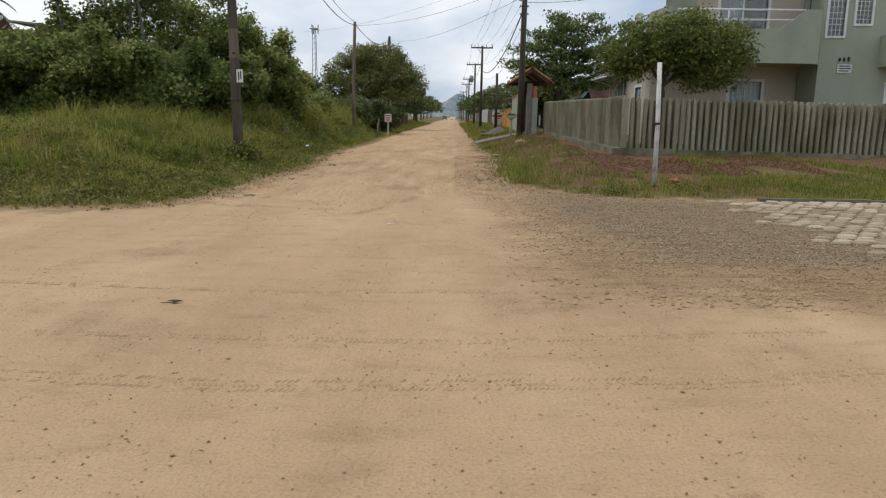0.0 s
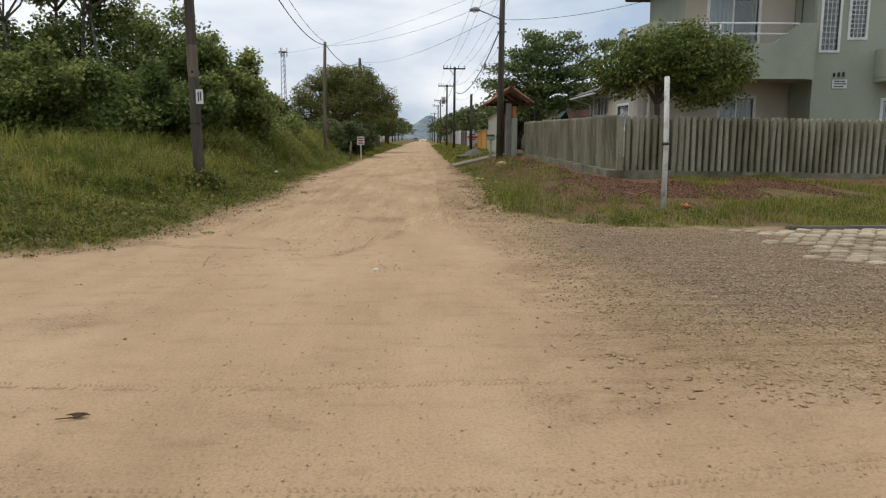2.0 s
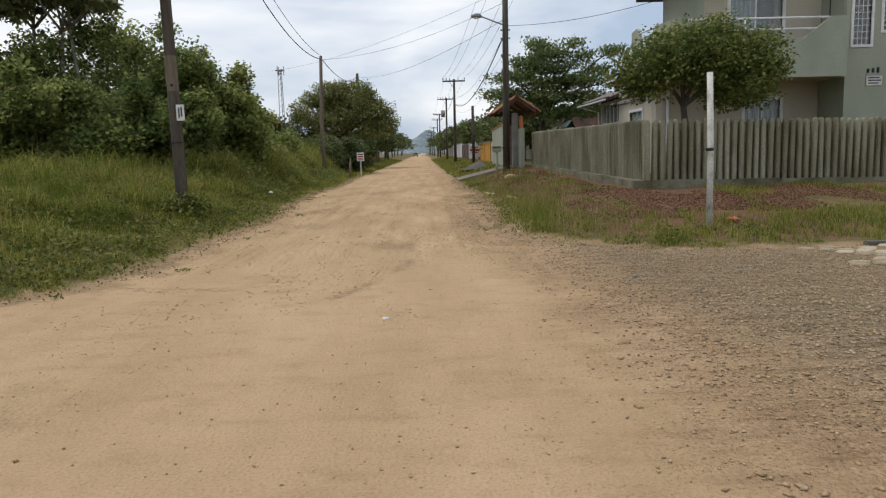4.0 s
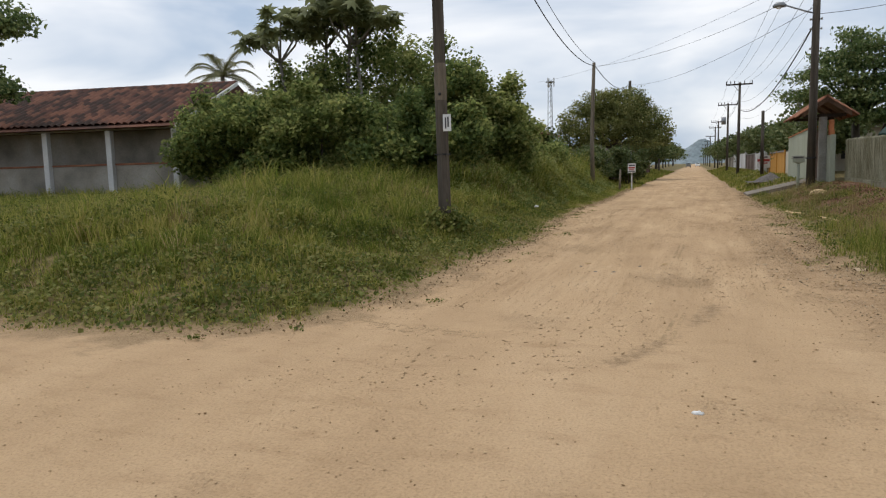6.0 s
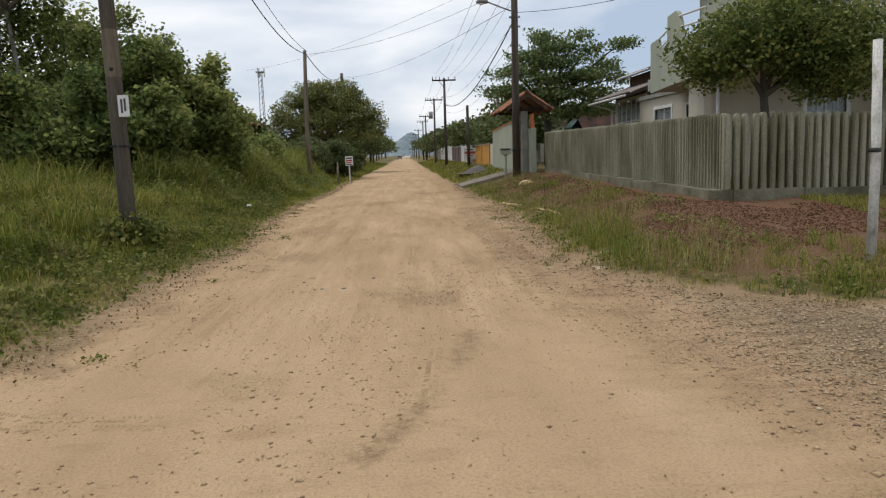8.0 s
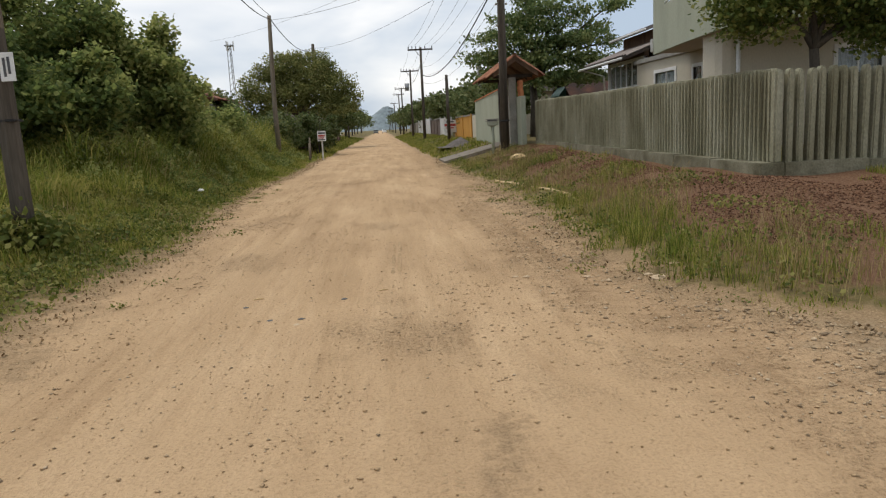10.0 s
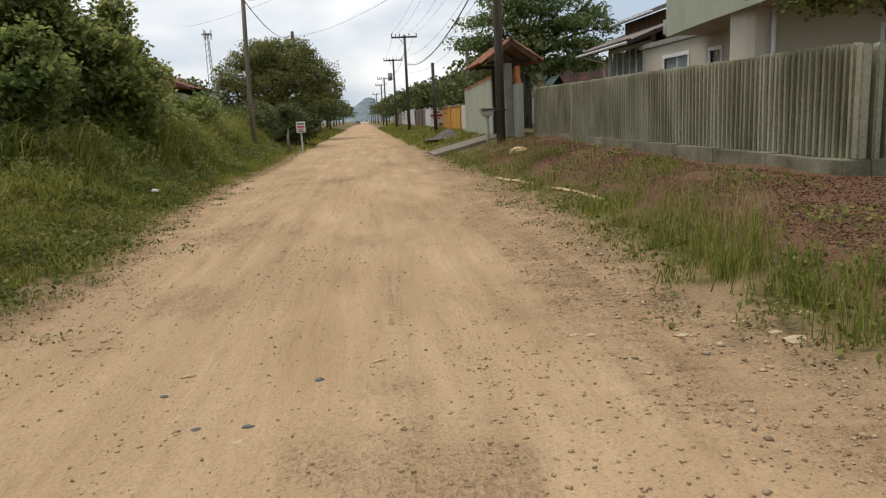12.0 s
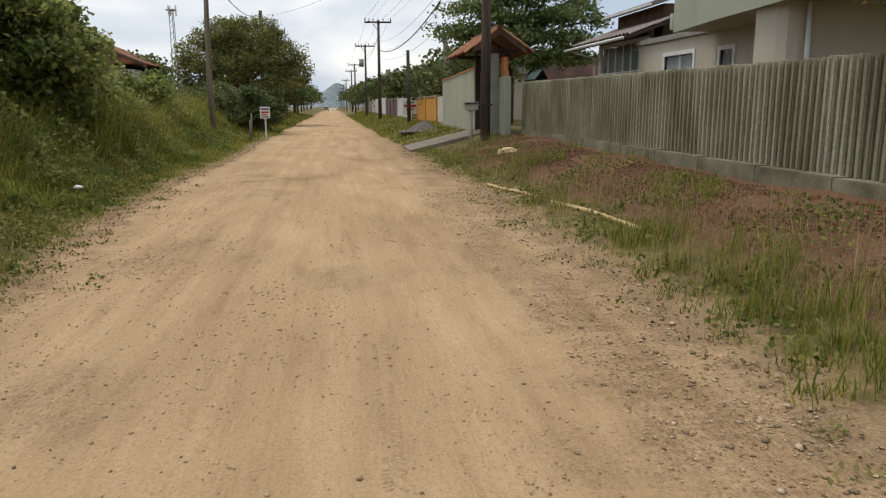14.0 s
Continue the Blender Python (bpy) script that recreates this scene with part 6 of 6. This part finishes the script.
blades("withered_grass", x, y, h, 0.007 + 0.008 * rng.random(len(x)), M["grass_dry"], "withered brown grass among the green", "grass", lean=0.8)
x, y = scatter(24000, -29, -13.5, 11.0, 29, lambda x, y: verge_left(x, y) > 0.1)
h = left_height(x, y) * (0.65 + 0.7 * rng.random(len(x)))
blades("verge_grass", x, y, h, 0.014 + 0.012 * rng.random(len(x)), M["grass"], "long uncut green grass before the bungalow", "grass")
x, y = scatter(105000, -9.5, -3.6, 27, 50, lambda x, y: (verge_left(x, y) > 0.15 + 0.6 * patchy(x, y, 1.5, 1.0) * rng.random(len(x))) & (rng.random(len(x)) < 0.35 + 0.65 * step((9 + x) / 2)))
h = left_height(x, y) * (0.35 + 0.9 * patchy(x * 2.7, y * 2.1, 1.0, 0.6)) * (0.6 + 0.7 * rng.random(len(x)))
blades("bank_grass", x, y, h, 0.011 + 0.012 * rng.random(len(x)), M["grass"], "tall rank grass banked against the thicket", "grass", lean=0.85)
x, y = scatter(16000, -7.5, -3.7, 50, 140, lambda x, y: verge_left(x, y) > 0.1)
blades("verge_grass", x, y, 0.10 + 0.16 * rng.random(len(x)), 0.03 + 0.03 * rng.random(len(x)), M["grass"], "short green grass along the far verge", "grass")
x, y = scatter(14000, 1.2, 4.2, 41, 140, lambda x, y: verge_right(x, y) > 0.1)
blades("verge_grass", x, y, 0.08 + 0.12 * rng.random(len(x)), 0.03 + 0.03 * rng.random(len(x)), M["grass"], "short green grass along the far verge", "grass")
x, y = scatter(6000, -13, -4.2, 12.5, 46, lambda x, y: (verge_left(x, y) > 0.9) & (patchy(x, y, 0.7, 2.2) > 0.55))
h = left_height(x, y) * (0.9 + 0.4 * rng.random(len(x)))
blades("seeding_grass", x, y, h, 0.006 + 0.006 * rng.random(len(x)), M["grass_dry"], "straw-coloured seeding grass among the green", "grass", lean=0.5)


def right_keep(x, y):
    d = verge_right(x, y)
    edge = (d > 0.2) & (d < 0.7 + 0.8 * patchy(x, y, 1.3, 0.7))
    front = (y < 17.4) & (x > 2.2) & (d > 0.15)
    tuft = ((x - 3.25) ** 2 / 0.45 + (y - 23.6) ** 2 / 1.5 < 1.0) | ((x - 3.0) ** 2 / 0.3 + (y - 29.5) ** 2 / 1.2 < 1.0)
    odd = rng.random(len(x)) < 0.03
    return (d > 0.1) & (edge | front | tuft | odd) & ~((x > FX - 0.2) & (y > FY - 0.2)) & (patchy(x, y, 2.2, 3.1) + 0.35 * rng.random(len(x)) > 0.48)


x, y, f = tufts(3500, 15, 1.0, 6.0, 13.8, 37.5, right_keep, 0.06)
d = verge_right(x, y)
h = (0.05 + 0.13 * step((d - 0.2) / 0.6) * patchy(x, y, 1.8, 1.4) * 1.4 + 0.10 * step((20.5 - y) / 3) * step((y - 16.4) / 1.0) * step((2.6 - x) / 0.8)) * f * 1.0 * (0.6 + 0.8 * rng.random(len(x)))
blades("verge_grass", x, y, h, 0.006 + 0.007 * rng.random(len(x)), M["grass"], "uneven green grass along the road edge by the fence", "grass", lean=0.7)
x, y = scatter(60000, 6.0, 20.0, 14.1, 20.5, lambda x, y: right_keep(x, y) | (patchy(x, y, 0.8, 0.5) > 0.5))
blades("verge_grass", x, y, (0.05 + 0.10 * patchy(x, y, 1.1)) * (0.6 + 0.8 * rng.random(len(x))), 0.008 + 0.008 * rng.random(len(x)), M["grass"], "short patchy grass below the side fence", "grass")
x, y = scatter(9000, 1.3, 3.2, 15, 36, lambda x, y: (verge_right(x, y) > 0.5) & (patchy(x, y, 1.6, 1.8) > 0.5))
blades("seeding_grass", x, y, 0.12 + 0.5 * rng.random(len(x)) ** 2, np.full(len(x), 0.005), M["grass_dry"], "thin dry seed stalks along the road edge", "grass", lean=0.5)
for k in range(26):
    tx, ty = 1.55 + 0.9 * rng.random(), 15.9 + 7.5 * rng.random() ** 1.3
    if verge_right(tx, ty) < 0.3:
        continue
    q = 80
    x, y = tx + rng.normal(size=q) * 0.09, ty + rng.normal(size=q) * 0.09
    ob = blades("grass_tuft", x, y, 0.10 + 0.36 * rng.random(q) ** 1.8, 0.004 + 0.006 * rng.random(q), M["grass"], "upright green grass tuft at the road edge", "grass", lean=0.55)
# garden lawn inside the fence
x, y = scatter(9000, FX + 0.5, 14, FY + 0.3, 27, lambda x, y: x > 0)
blades("garden_grass", x, y, 0.08 + 0.08 * rng.random(len(x)), 0.012 + 0.01 * rng.random(len(x)), M["grass"], "rough garden grass behind the fence", "grass")


def leaf_scatter(name, x, y, lift, size, mat, label, category, up=0.55):
    p = np.stack([x, y, ground_z(x, y) + lift], 1)
    v, f = leaf_arrays(p, size, up)
    return tagged(mesh_object(name, v, f, mat), label, category, kind="stuff")


x, y = scatter(300000, -24, -3.2, 10.9, 30, lambda x, y: (verge_left(x, y) > 0.15 + 0.7 * rng.random(len(x))) & (patchy(x, y, 2.0, 0.9) + 0.25 * step((2.0 - verge_left(x, y)) / 1.5) > 0.46) & (rng.random(len(x)) < 1.1 - 0.07 * verge_left(x, y)))
leaf_scatter("broadleaf_weeds", x, y, left_height(x, y) * rng.random(len(x)) * 0.95 + 0.015, 0.032 + 0.045 * rng.random(len(x)) ** 2, M["weed"], "low broad-leaved weeds along the road edge", "weeds")
x, y = scatter(60000, -10, -4.4, 25, 49, lambda x, y: (verge_left(x, y) > 0.9) & (patchy(x, y, 1.2, 2.9) > 0.45))
leaf_scatter("creepers", x, y, left_height(x, y) * (0.3 + 0.6 * rng.random(len(x))), 0.05 + 0.06 * rng.random(len(x)), M["shrub"], "leafy creepers over the grass bank", "creeper", 0.4)
ax = rng.normal(size=1500) * 0.26
az = np.abs(rng.normal(size=1500)) * 0.17
p = np.stack([-5.33 + ax, 19.25 + rng.normal(size=1500) * 0.22, gz(-5.4, 19.4) + 0.05 + az], 1)
v, f = leaf_arrays(p, 0.06 + 0.05 * rng.random(1500), 0.4)
tagged(mesh_object("creeper", v, f, M["weed"]), "dark leafy creeper round the foot of the pole", "creeper")
x, y = scatter(26000, 1.0, 5.0, 14, 37, lambda x, y: (verge_right(x, y) > 0.2) & (verge_right(x, y) < 2.6) & (patchy(x, y, 2.4, 1.9) > 0.5))
leaf_scatter("broadleaf_weeds", x, y, 0.02 + 0.12 * rng.random(len(x)), 0.03 + 0.03 * rng.random(len(x)), M["weed"], "low broad-leaved weeds by the fence verge", "weeds")
x, y = scatter(22000, -5.2, -3.0, 10.6, 50, lambda x, y: np.abs(verge_left(x, y) - 0.08) < 0.10 + 0.32 * patchy(x, y, 2.4, 2.2) * rng.random(len(x)))
leaf_scatter("leaf_litter", x, y, 0.008 + 0.02 * rng.random(len(x)), 0.014 + 0.026 * rng.random(len(x)), M["litter"], "dry brown leaf litter at the road edge", "leaf litter", 0.85)
x, y = scatter(12000, 0.6, 3.0, 13.6, 42, lambda x, y: np.abs(verge_right(x, y) - 0.08) < 0.10 + 0.34 * patchy(x, y, 2.4, 1.2) * rng.random(len(x)))
leaf_scatter("leaf_litter", x, y, 0.008 + 0.02 * rng.random(len(x)), 0.014 + 0.026 * rng.random(len(x)), M["litter"], "dry brown leaf litter at the road edge", "leaf litter", 0.85)

x, y, f = tufts(120, 30, -7.5, -3.0, 10.6, 34, lambda x, y: np.abs(verge_left(x, y) + 0.1) < 0.35, 0.09)
leaf_scatter("creeping_weeds", x, y, 0.012 + 0.03 * rng.random(len(x)), 0.022 + 0.022 * rng.random(len(x)), M["weed"], "flat creeping weeds on the sand at the road edge", "weeds", 0.7)
x, y, f = tufts(60, 26, 0.6, 2.4, 14.2, 34, lambda x, y: np.abs(verge_right(x, y) + 0.05) < 0.3, 0.08)
leaf_scatter("creeping_weeds", x, y, 0.012 + 0.03 * rng.random(len(x)), 0.020 + 0.02 * rng.random(len(x)), M["weed"], "flat creeping weeds on the sand at the road edge", "weeds", 0.7)

# loose stones: sand clods, grey gravel, red crushed brick
x, y = scatter(26000, -6, 4.5, 1.5, 26, lambda x, y: (np.maximum(verge_left(x, y), verge_right(x, y)) < 0.1) & (patchy(x, y, 0.9, 2.0) + 0.5 * rng.random(len(x)) > 0.55))
stones("sand_clods", x, y, 0.005 + 0.014 * rng.random(len(x)) ** 3 + 0.014 * (rng.random(len(x)) > 0.985), M["pebble"], "small dark clods and pebbles on the sand", "pebbles")
x, y = scatter(9000, -4.2, 1.4, 24, 60, lambda x, y: (np.maximum(verge_left(x, y), verge_right(x, y)) < 0.1) & (patchy(x, y, 0.9, 2.0) > 0.5))
stones("sand_clods", x, y, 0.010 + 0.022 * rng.random(len(x)) ** 3, M["pebble"], "small dark clods and pebbles on the sand", "pebbles")
x, y = scatter(60000, 0.7, 7.5, 7.4, 16.8, lambda x, y: (verge_right(x, y) < 0.15) & (patchy(x, y, 1.1, 0.3) + 0.55 * rng.random(len(x)) > 0.5) & (rng.random(len(x)) < step((x - 0.6) / 2.6) * step((y - 7.2) / 1.2) + 0.05) & ((x < 4.9) | (rng.random(len(x)) < 0.15)))
stones("road_gravel", x, y, 0.008 + 0.024 * rng.random(len(x)) ** 2.2, M["gravel"], "loose grey gravel over the side-street mouth", "gravel")
x, y = scatter(1800, 0.5, 2.0, 14.5, 24, lambda x, y: np.abs(verge_right(x, y) + 0.1) < 0.28)
stones("edge_stones", x, y, 0.010 + 0.05 * rng.random(len(x)) ** 5, M["gravel"], "scattered stones along the road edge", "stones")
x, y = scatter(38000, 2.0, 4.3, 16.9, 36, lambda x, y: (verge_right(x, y) > 1.5) & (patchy(x, y, 1.0, 1.1) > 0.33))
stones("crushed_brick", x, y, 0.010 + 0.026 * rng.random(len(x)), M["redstone"], "red crushed brick spread below the fence", "crushed brick")
x, y = scatter(9000, 4.3, 9.0, 17.4, 20.6, lambda x, y: patchy(x, y, 1.0, 1.1) > 0.4)
stones("crushed_brick", x, y, 0.02 + 0.03 * rng.random(len(x)), M["redstone"], "red crushed brick spread below the side fence", "crushed brick")

for count, box_, big, mat, lab in ((800, (-3.2, 0.9, 13.6, 21.0), 0.020, "pebble", "brown rubble pressed into the sand"), (420, (-3.2, 0.9, 13.6, 21.0), 0.032, "gravel", "pale stones pressed into the sand"),
                                   (1500, (0.2, 1.3, 15.0, 27.0), 0.03, "pebble", "brown rubble along the wheel track"), (420, (0.2, 1.5, 15.0, 27.0), 0.055, "gravel", "pale stones along the wheel track"),
                                   (1200, (-3.9, -2.9, 13.0, 30.0), 0.035, "pebble", "brown rubble along the verge edge"), (1600, (1.2, 4.6, 9.0, 14.3), 0.05, "gravel", "larger loose stones at the side-street mouth"),
                                   (900, (1.4, 4.6, 9.0, 14.3), 0.04, "pebble", "dark clods at the side-street mouth")):
    x, y = scatter(count * 4, *box_, lambda x, y: (patchy(x * 1.6, y * 0.8, 1.9, 0.2 + box_[0]) + 0.6 * rng.random(len(x)) > 0.72) & (verge_left(x, y) < 0.3) & (verge_right(x, y) < 0.2))
    stones("rubble", x, y, 0.006 + 0.8 * big * rng.random(len(x)) ** 3, M[mat], lab, "rubble", flat=0.42, sink=0.2)

# sand clods thrown up where wheels turn out of the side street, and in patches down the road
x, y = scatter(17000, 0.5, 7.0, 6.4, 15.5, lambda x, y: (verge_right(x, y) < 0.25) & (patchy(x * 0.7, y * 2.2, 1.5, 0.8) + 0.4 * rng.random(len(x)) > 0.62) & (rng.random(len(x)) < step((x - 0.4) / 1.6)))
stones("sand_clods", x, y, 0.010 + 0.045 * rng.random(len(x)) ** 2.6, M["tread"], "rough sandy clods at the side-street mouth", "clods", flat=0.42, sink=0.15)
x, y = scatter(16000, -3.6, 1.2, 10.5, 30, lambda x, y: (verge_left(x, y) < 0) & (verge_right(x, y) < 0.1) & (patchy(x * 1.3, y * 0.6, 1.2, 2.6) + 0.3 * rng.random(len(x)) > 0.78))
stones("sand_clods", x, y, 0.007 + 0.026 * rng.random(len(x)) ** 2.6, M["tread"], "crumbled sand in patches along the road", "clods", flat=0.45, sink=0.15)
x, y = scatter(5000, -5, 3, 2.2, 10.5, lambda x, y: patchy(x * 0.8, y * 1.6, 1.2, 1.1) + 0.3 * rng.random(len(x)) > 0.78)
stones("sand_clods", x, y, 0.005 + 0.016 * rng.random(len(x)) ** 2.6, M["tread"], "crumbled sand in patches at the crossing", "clods", flat=0.45, sink=0.15)

# tyre tread ridges pressed into the sand
def tread(name, pts, rows, pitch=0.032, bar=0.055):
    vs, fs = [], []
    for a, b in zip(pts, pts[1:]):
        a, b = Vector((*a, 0)), Vector((*b, 0))
        d = (b - a).normalized()
        s = Vector((-d.y, d.x, 0))
        for k in range(int((b - a).length / pitch)):
            for r in range(rows):
                if random.random() < 0.12 + 0.55 * math.sin(k * 0.13 + r + a.x) ** 2:
                    continue
                c = a + d * (k * pitch) + s * ((r - rows / 2) * bar * 1.15)
                z = gz(c.x, c.y)
                u, w = (s + d * 0.5 * (-1) ** r).normalized() * bar * 0.45 * random.uniform(0.6, 1), d * 0.008
                q = len(vs)
                for p, zz in ((c - u - w, 0.001), (c + u - w, 0.001), (c + u + w, 0.001), (c - u + w, 0.001), (c - u * 0.8, 0.006), (c + u * 0.8, 0.006)):
                    vs.append((p.x, p.y, z + zz))
                fs += [(q, q + 1, q + 5, q + 4), (q + 2, q + 3, q + 4, q + 5), (q + 1, q + 2, q + 5), (q + 3, q, q + 4)]
    return tagged(mesh_object(name, vs, fs, M["tread"]), "faint tyre tread ridges pressed into the sand", "tyre marks", kind="stuff")


for pts, rows in (([(-3.2, 4.9), (-1.0, 4.75), (1.6, 4.9), (3.6, 5.3)], 3), ([(-2.6, 5.6), (0.2, 5.55), (2.8, 5.9)], 2), ([(-3.6, 3.4), (-0.6, 3.5), (1.4, 3.7)], 2), ([(-4.4, 7.0), (-1.5, 6.8), (1.0, 6.9)], 2),
                  ([(-4.2, 12.6), (-3.2, 12.2), (-2.4, 12.1)], 4), ([(-0.95, 12.2), (-0.85, 13.4)], 2), ([(0.2, 15.0), (1.2, 13.6), (2.4, 12.9)], 2),
                  ([(-1.0, 17.5), (-0.95, 19.5)], 2)):
    tread("tyre_marks", pts, rows)

# ---- fence pickets, then the side street's stone pavers ----
PICKET = picket_mesh()
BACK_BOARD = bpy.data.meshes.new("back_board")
bm = add_box(bmesh.new(), -0.055, 0.075, 0.0, 0.055, 0.105, 1.30, 0.008)
bm.to_mesh(BACK_BOARD)
bm.free()
BACK_BOARD.materials.append(M["plinth"])
for i in range(int((F_END - FY - 0.3) / PITCH_ROAD)):
    ob = new("back_board", BACK_BOARD)
    ob.parent = fence_road
    ob.matrix_basis = pose(road_line((i + 0.5) * PITCH_ROAD), 0.14 + (i + 0.5) * PITCH_ROAD, 0.28 + 0.0105 * i * PITCH_ROAD, 0, 0, -90) @ Matrix.Diagonal((0.72, 1, 1, 1))
for i in range(2, int((F_RIGHT - FX) / PITCH_SIDE) - 1):
    if i in (3, 9, 10):
        continue
    ob = new("back_board", BACK_BOARD)
    ob.parent = fence_side
    ob.matrix_basis = pose(0.06 + (i + 0.5) * PITCH_SIDE, 0, 0.28 - 0.14 * min(1, i * PITCH_SIDE / 9))
for i in range(int((F_END - FY - 0.15) / PITCH_ROAD)):
    ob = new("picket", PICKET)
    ob.parent = fence_road
    ob.matrix_basis = pose(road_line(i * PITCH_ROAD) + random.uniform(-0.006, 0.006), 0.14 + i * PITCH_ROAD, 0.28 + 0.0105 * i * PITCH_ROAD + random.uniform(-0.012, 0.012), random.uniform(-0.5, 0.5), random.uniform(-0.6, 0.6), -90) @ Matrix.Diagonal((0.70, 1, 1, 1))
for i in range(2, int((F_RIGHT - FX) / PITCH_SIDE)):
    ob = new("picket", PICKET)
    ob.parent = fence_side
    zz = 0.28 - 0.14 * min(1, i * PITCH_SIDE / 9)
    ob.matrix_basis = pose(0.06 + i * PITCH_SIDE, random.uniform(-0.006, 0.006), zz + random.uniform(-0.015, 0.015), random.uniform(-0.6, 0.6), random.uniform(-0.8, 0.8), 0) @ Matrix.Diagonal((0.92, 1.0, 1, 1))

paving = thing("paving", (4.6, 7.4, 0.0), "pale irregular stone paving of the side street", "paving", kind="structure")


def paver_mesh(seed):
    r = random.Random(seed)
    bm = bmesh.new()
    n = 7
    ring = [(math.cos(2 * math.pi * k / n) * 0.125 * r.uniform(0.86, 1.08), math.sin(2 * math.pi * k / n) * 0.092 * r.uniform(0.86, 1.08)) for k in range(n)]
    low = [bm.verts.new((x, y, -0.05)) for x, y in ring]
    mid = [bm.verts.new((x, y, 0.012)) for x, y in ring]
    top = [bm.verts.new((x * 0.84, y * 0.84, 0.026 + r.uniform(-0.003, 0.003))) for x, y in ring]
    for a, b in ((low, mid), (mid, top)):
        for k in range(n):
            bm.faces.new((a[k], a[(k + 1) % n], b[(k + 1) % n], b[k]))
    bm.faces.new(top)
    bm.normal_update()
    me = bpy.data.meshes.new("paver")
    bm.to_mesh(me)
    bm.free()
    me.materials.append(M["paver"])
    return me


PAVERS = [paver_mesh(s) for s in range(8)]
rest_v, rest_f, made = [], [], 0
for j in range(34):
    for i in range(70):
        px, py = i * 0.262 + (0.131 if j % 2 else 0) + random.uniform(-0.02, 0.02), j * 0.19 + random.uniform(-0.012, 0.012)
        if px < 0.25 * math.sin(j * 0.9) + (0.35 if j < 8 else 0.0) + random.uniform(0, 0.3) or random.random() < 0.05:
            continue
        me = PAVERS[random.randrange(8)]
        z = gz(4.6 + px, 7.4 + py) + random.uniform(-0.010, 0.006)
        rot = random.uniform(-12, 12)
        if px < 3.6 and j >= 6 and made < 300:
            ob = new("paver", me)
            ob.parent = paving
            ob.matrix_basis = pose(px, py, z, 0, 0, rot)
            made += 1
        else:
            k, ca, sa = len(rest_v), math.cos(radians(rot)), math.sin(radians(rot))
            for v in me.vertices:
                rest_v.append((px + v.co.x * ca - v.co.y * sa, py + v.co.x * sa + v.co.y * ca, z + v.co.z))
            rest_f += [tuple(k + q for q in p.vertices) for p in me.polygons]
ob = mesh_object("pavers", rest_v, rest_f, M["paver"], paving)
ob["kind"] = "stuff"
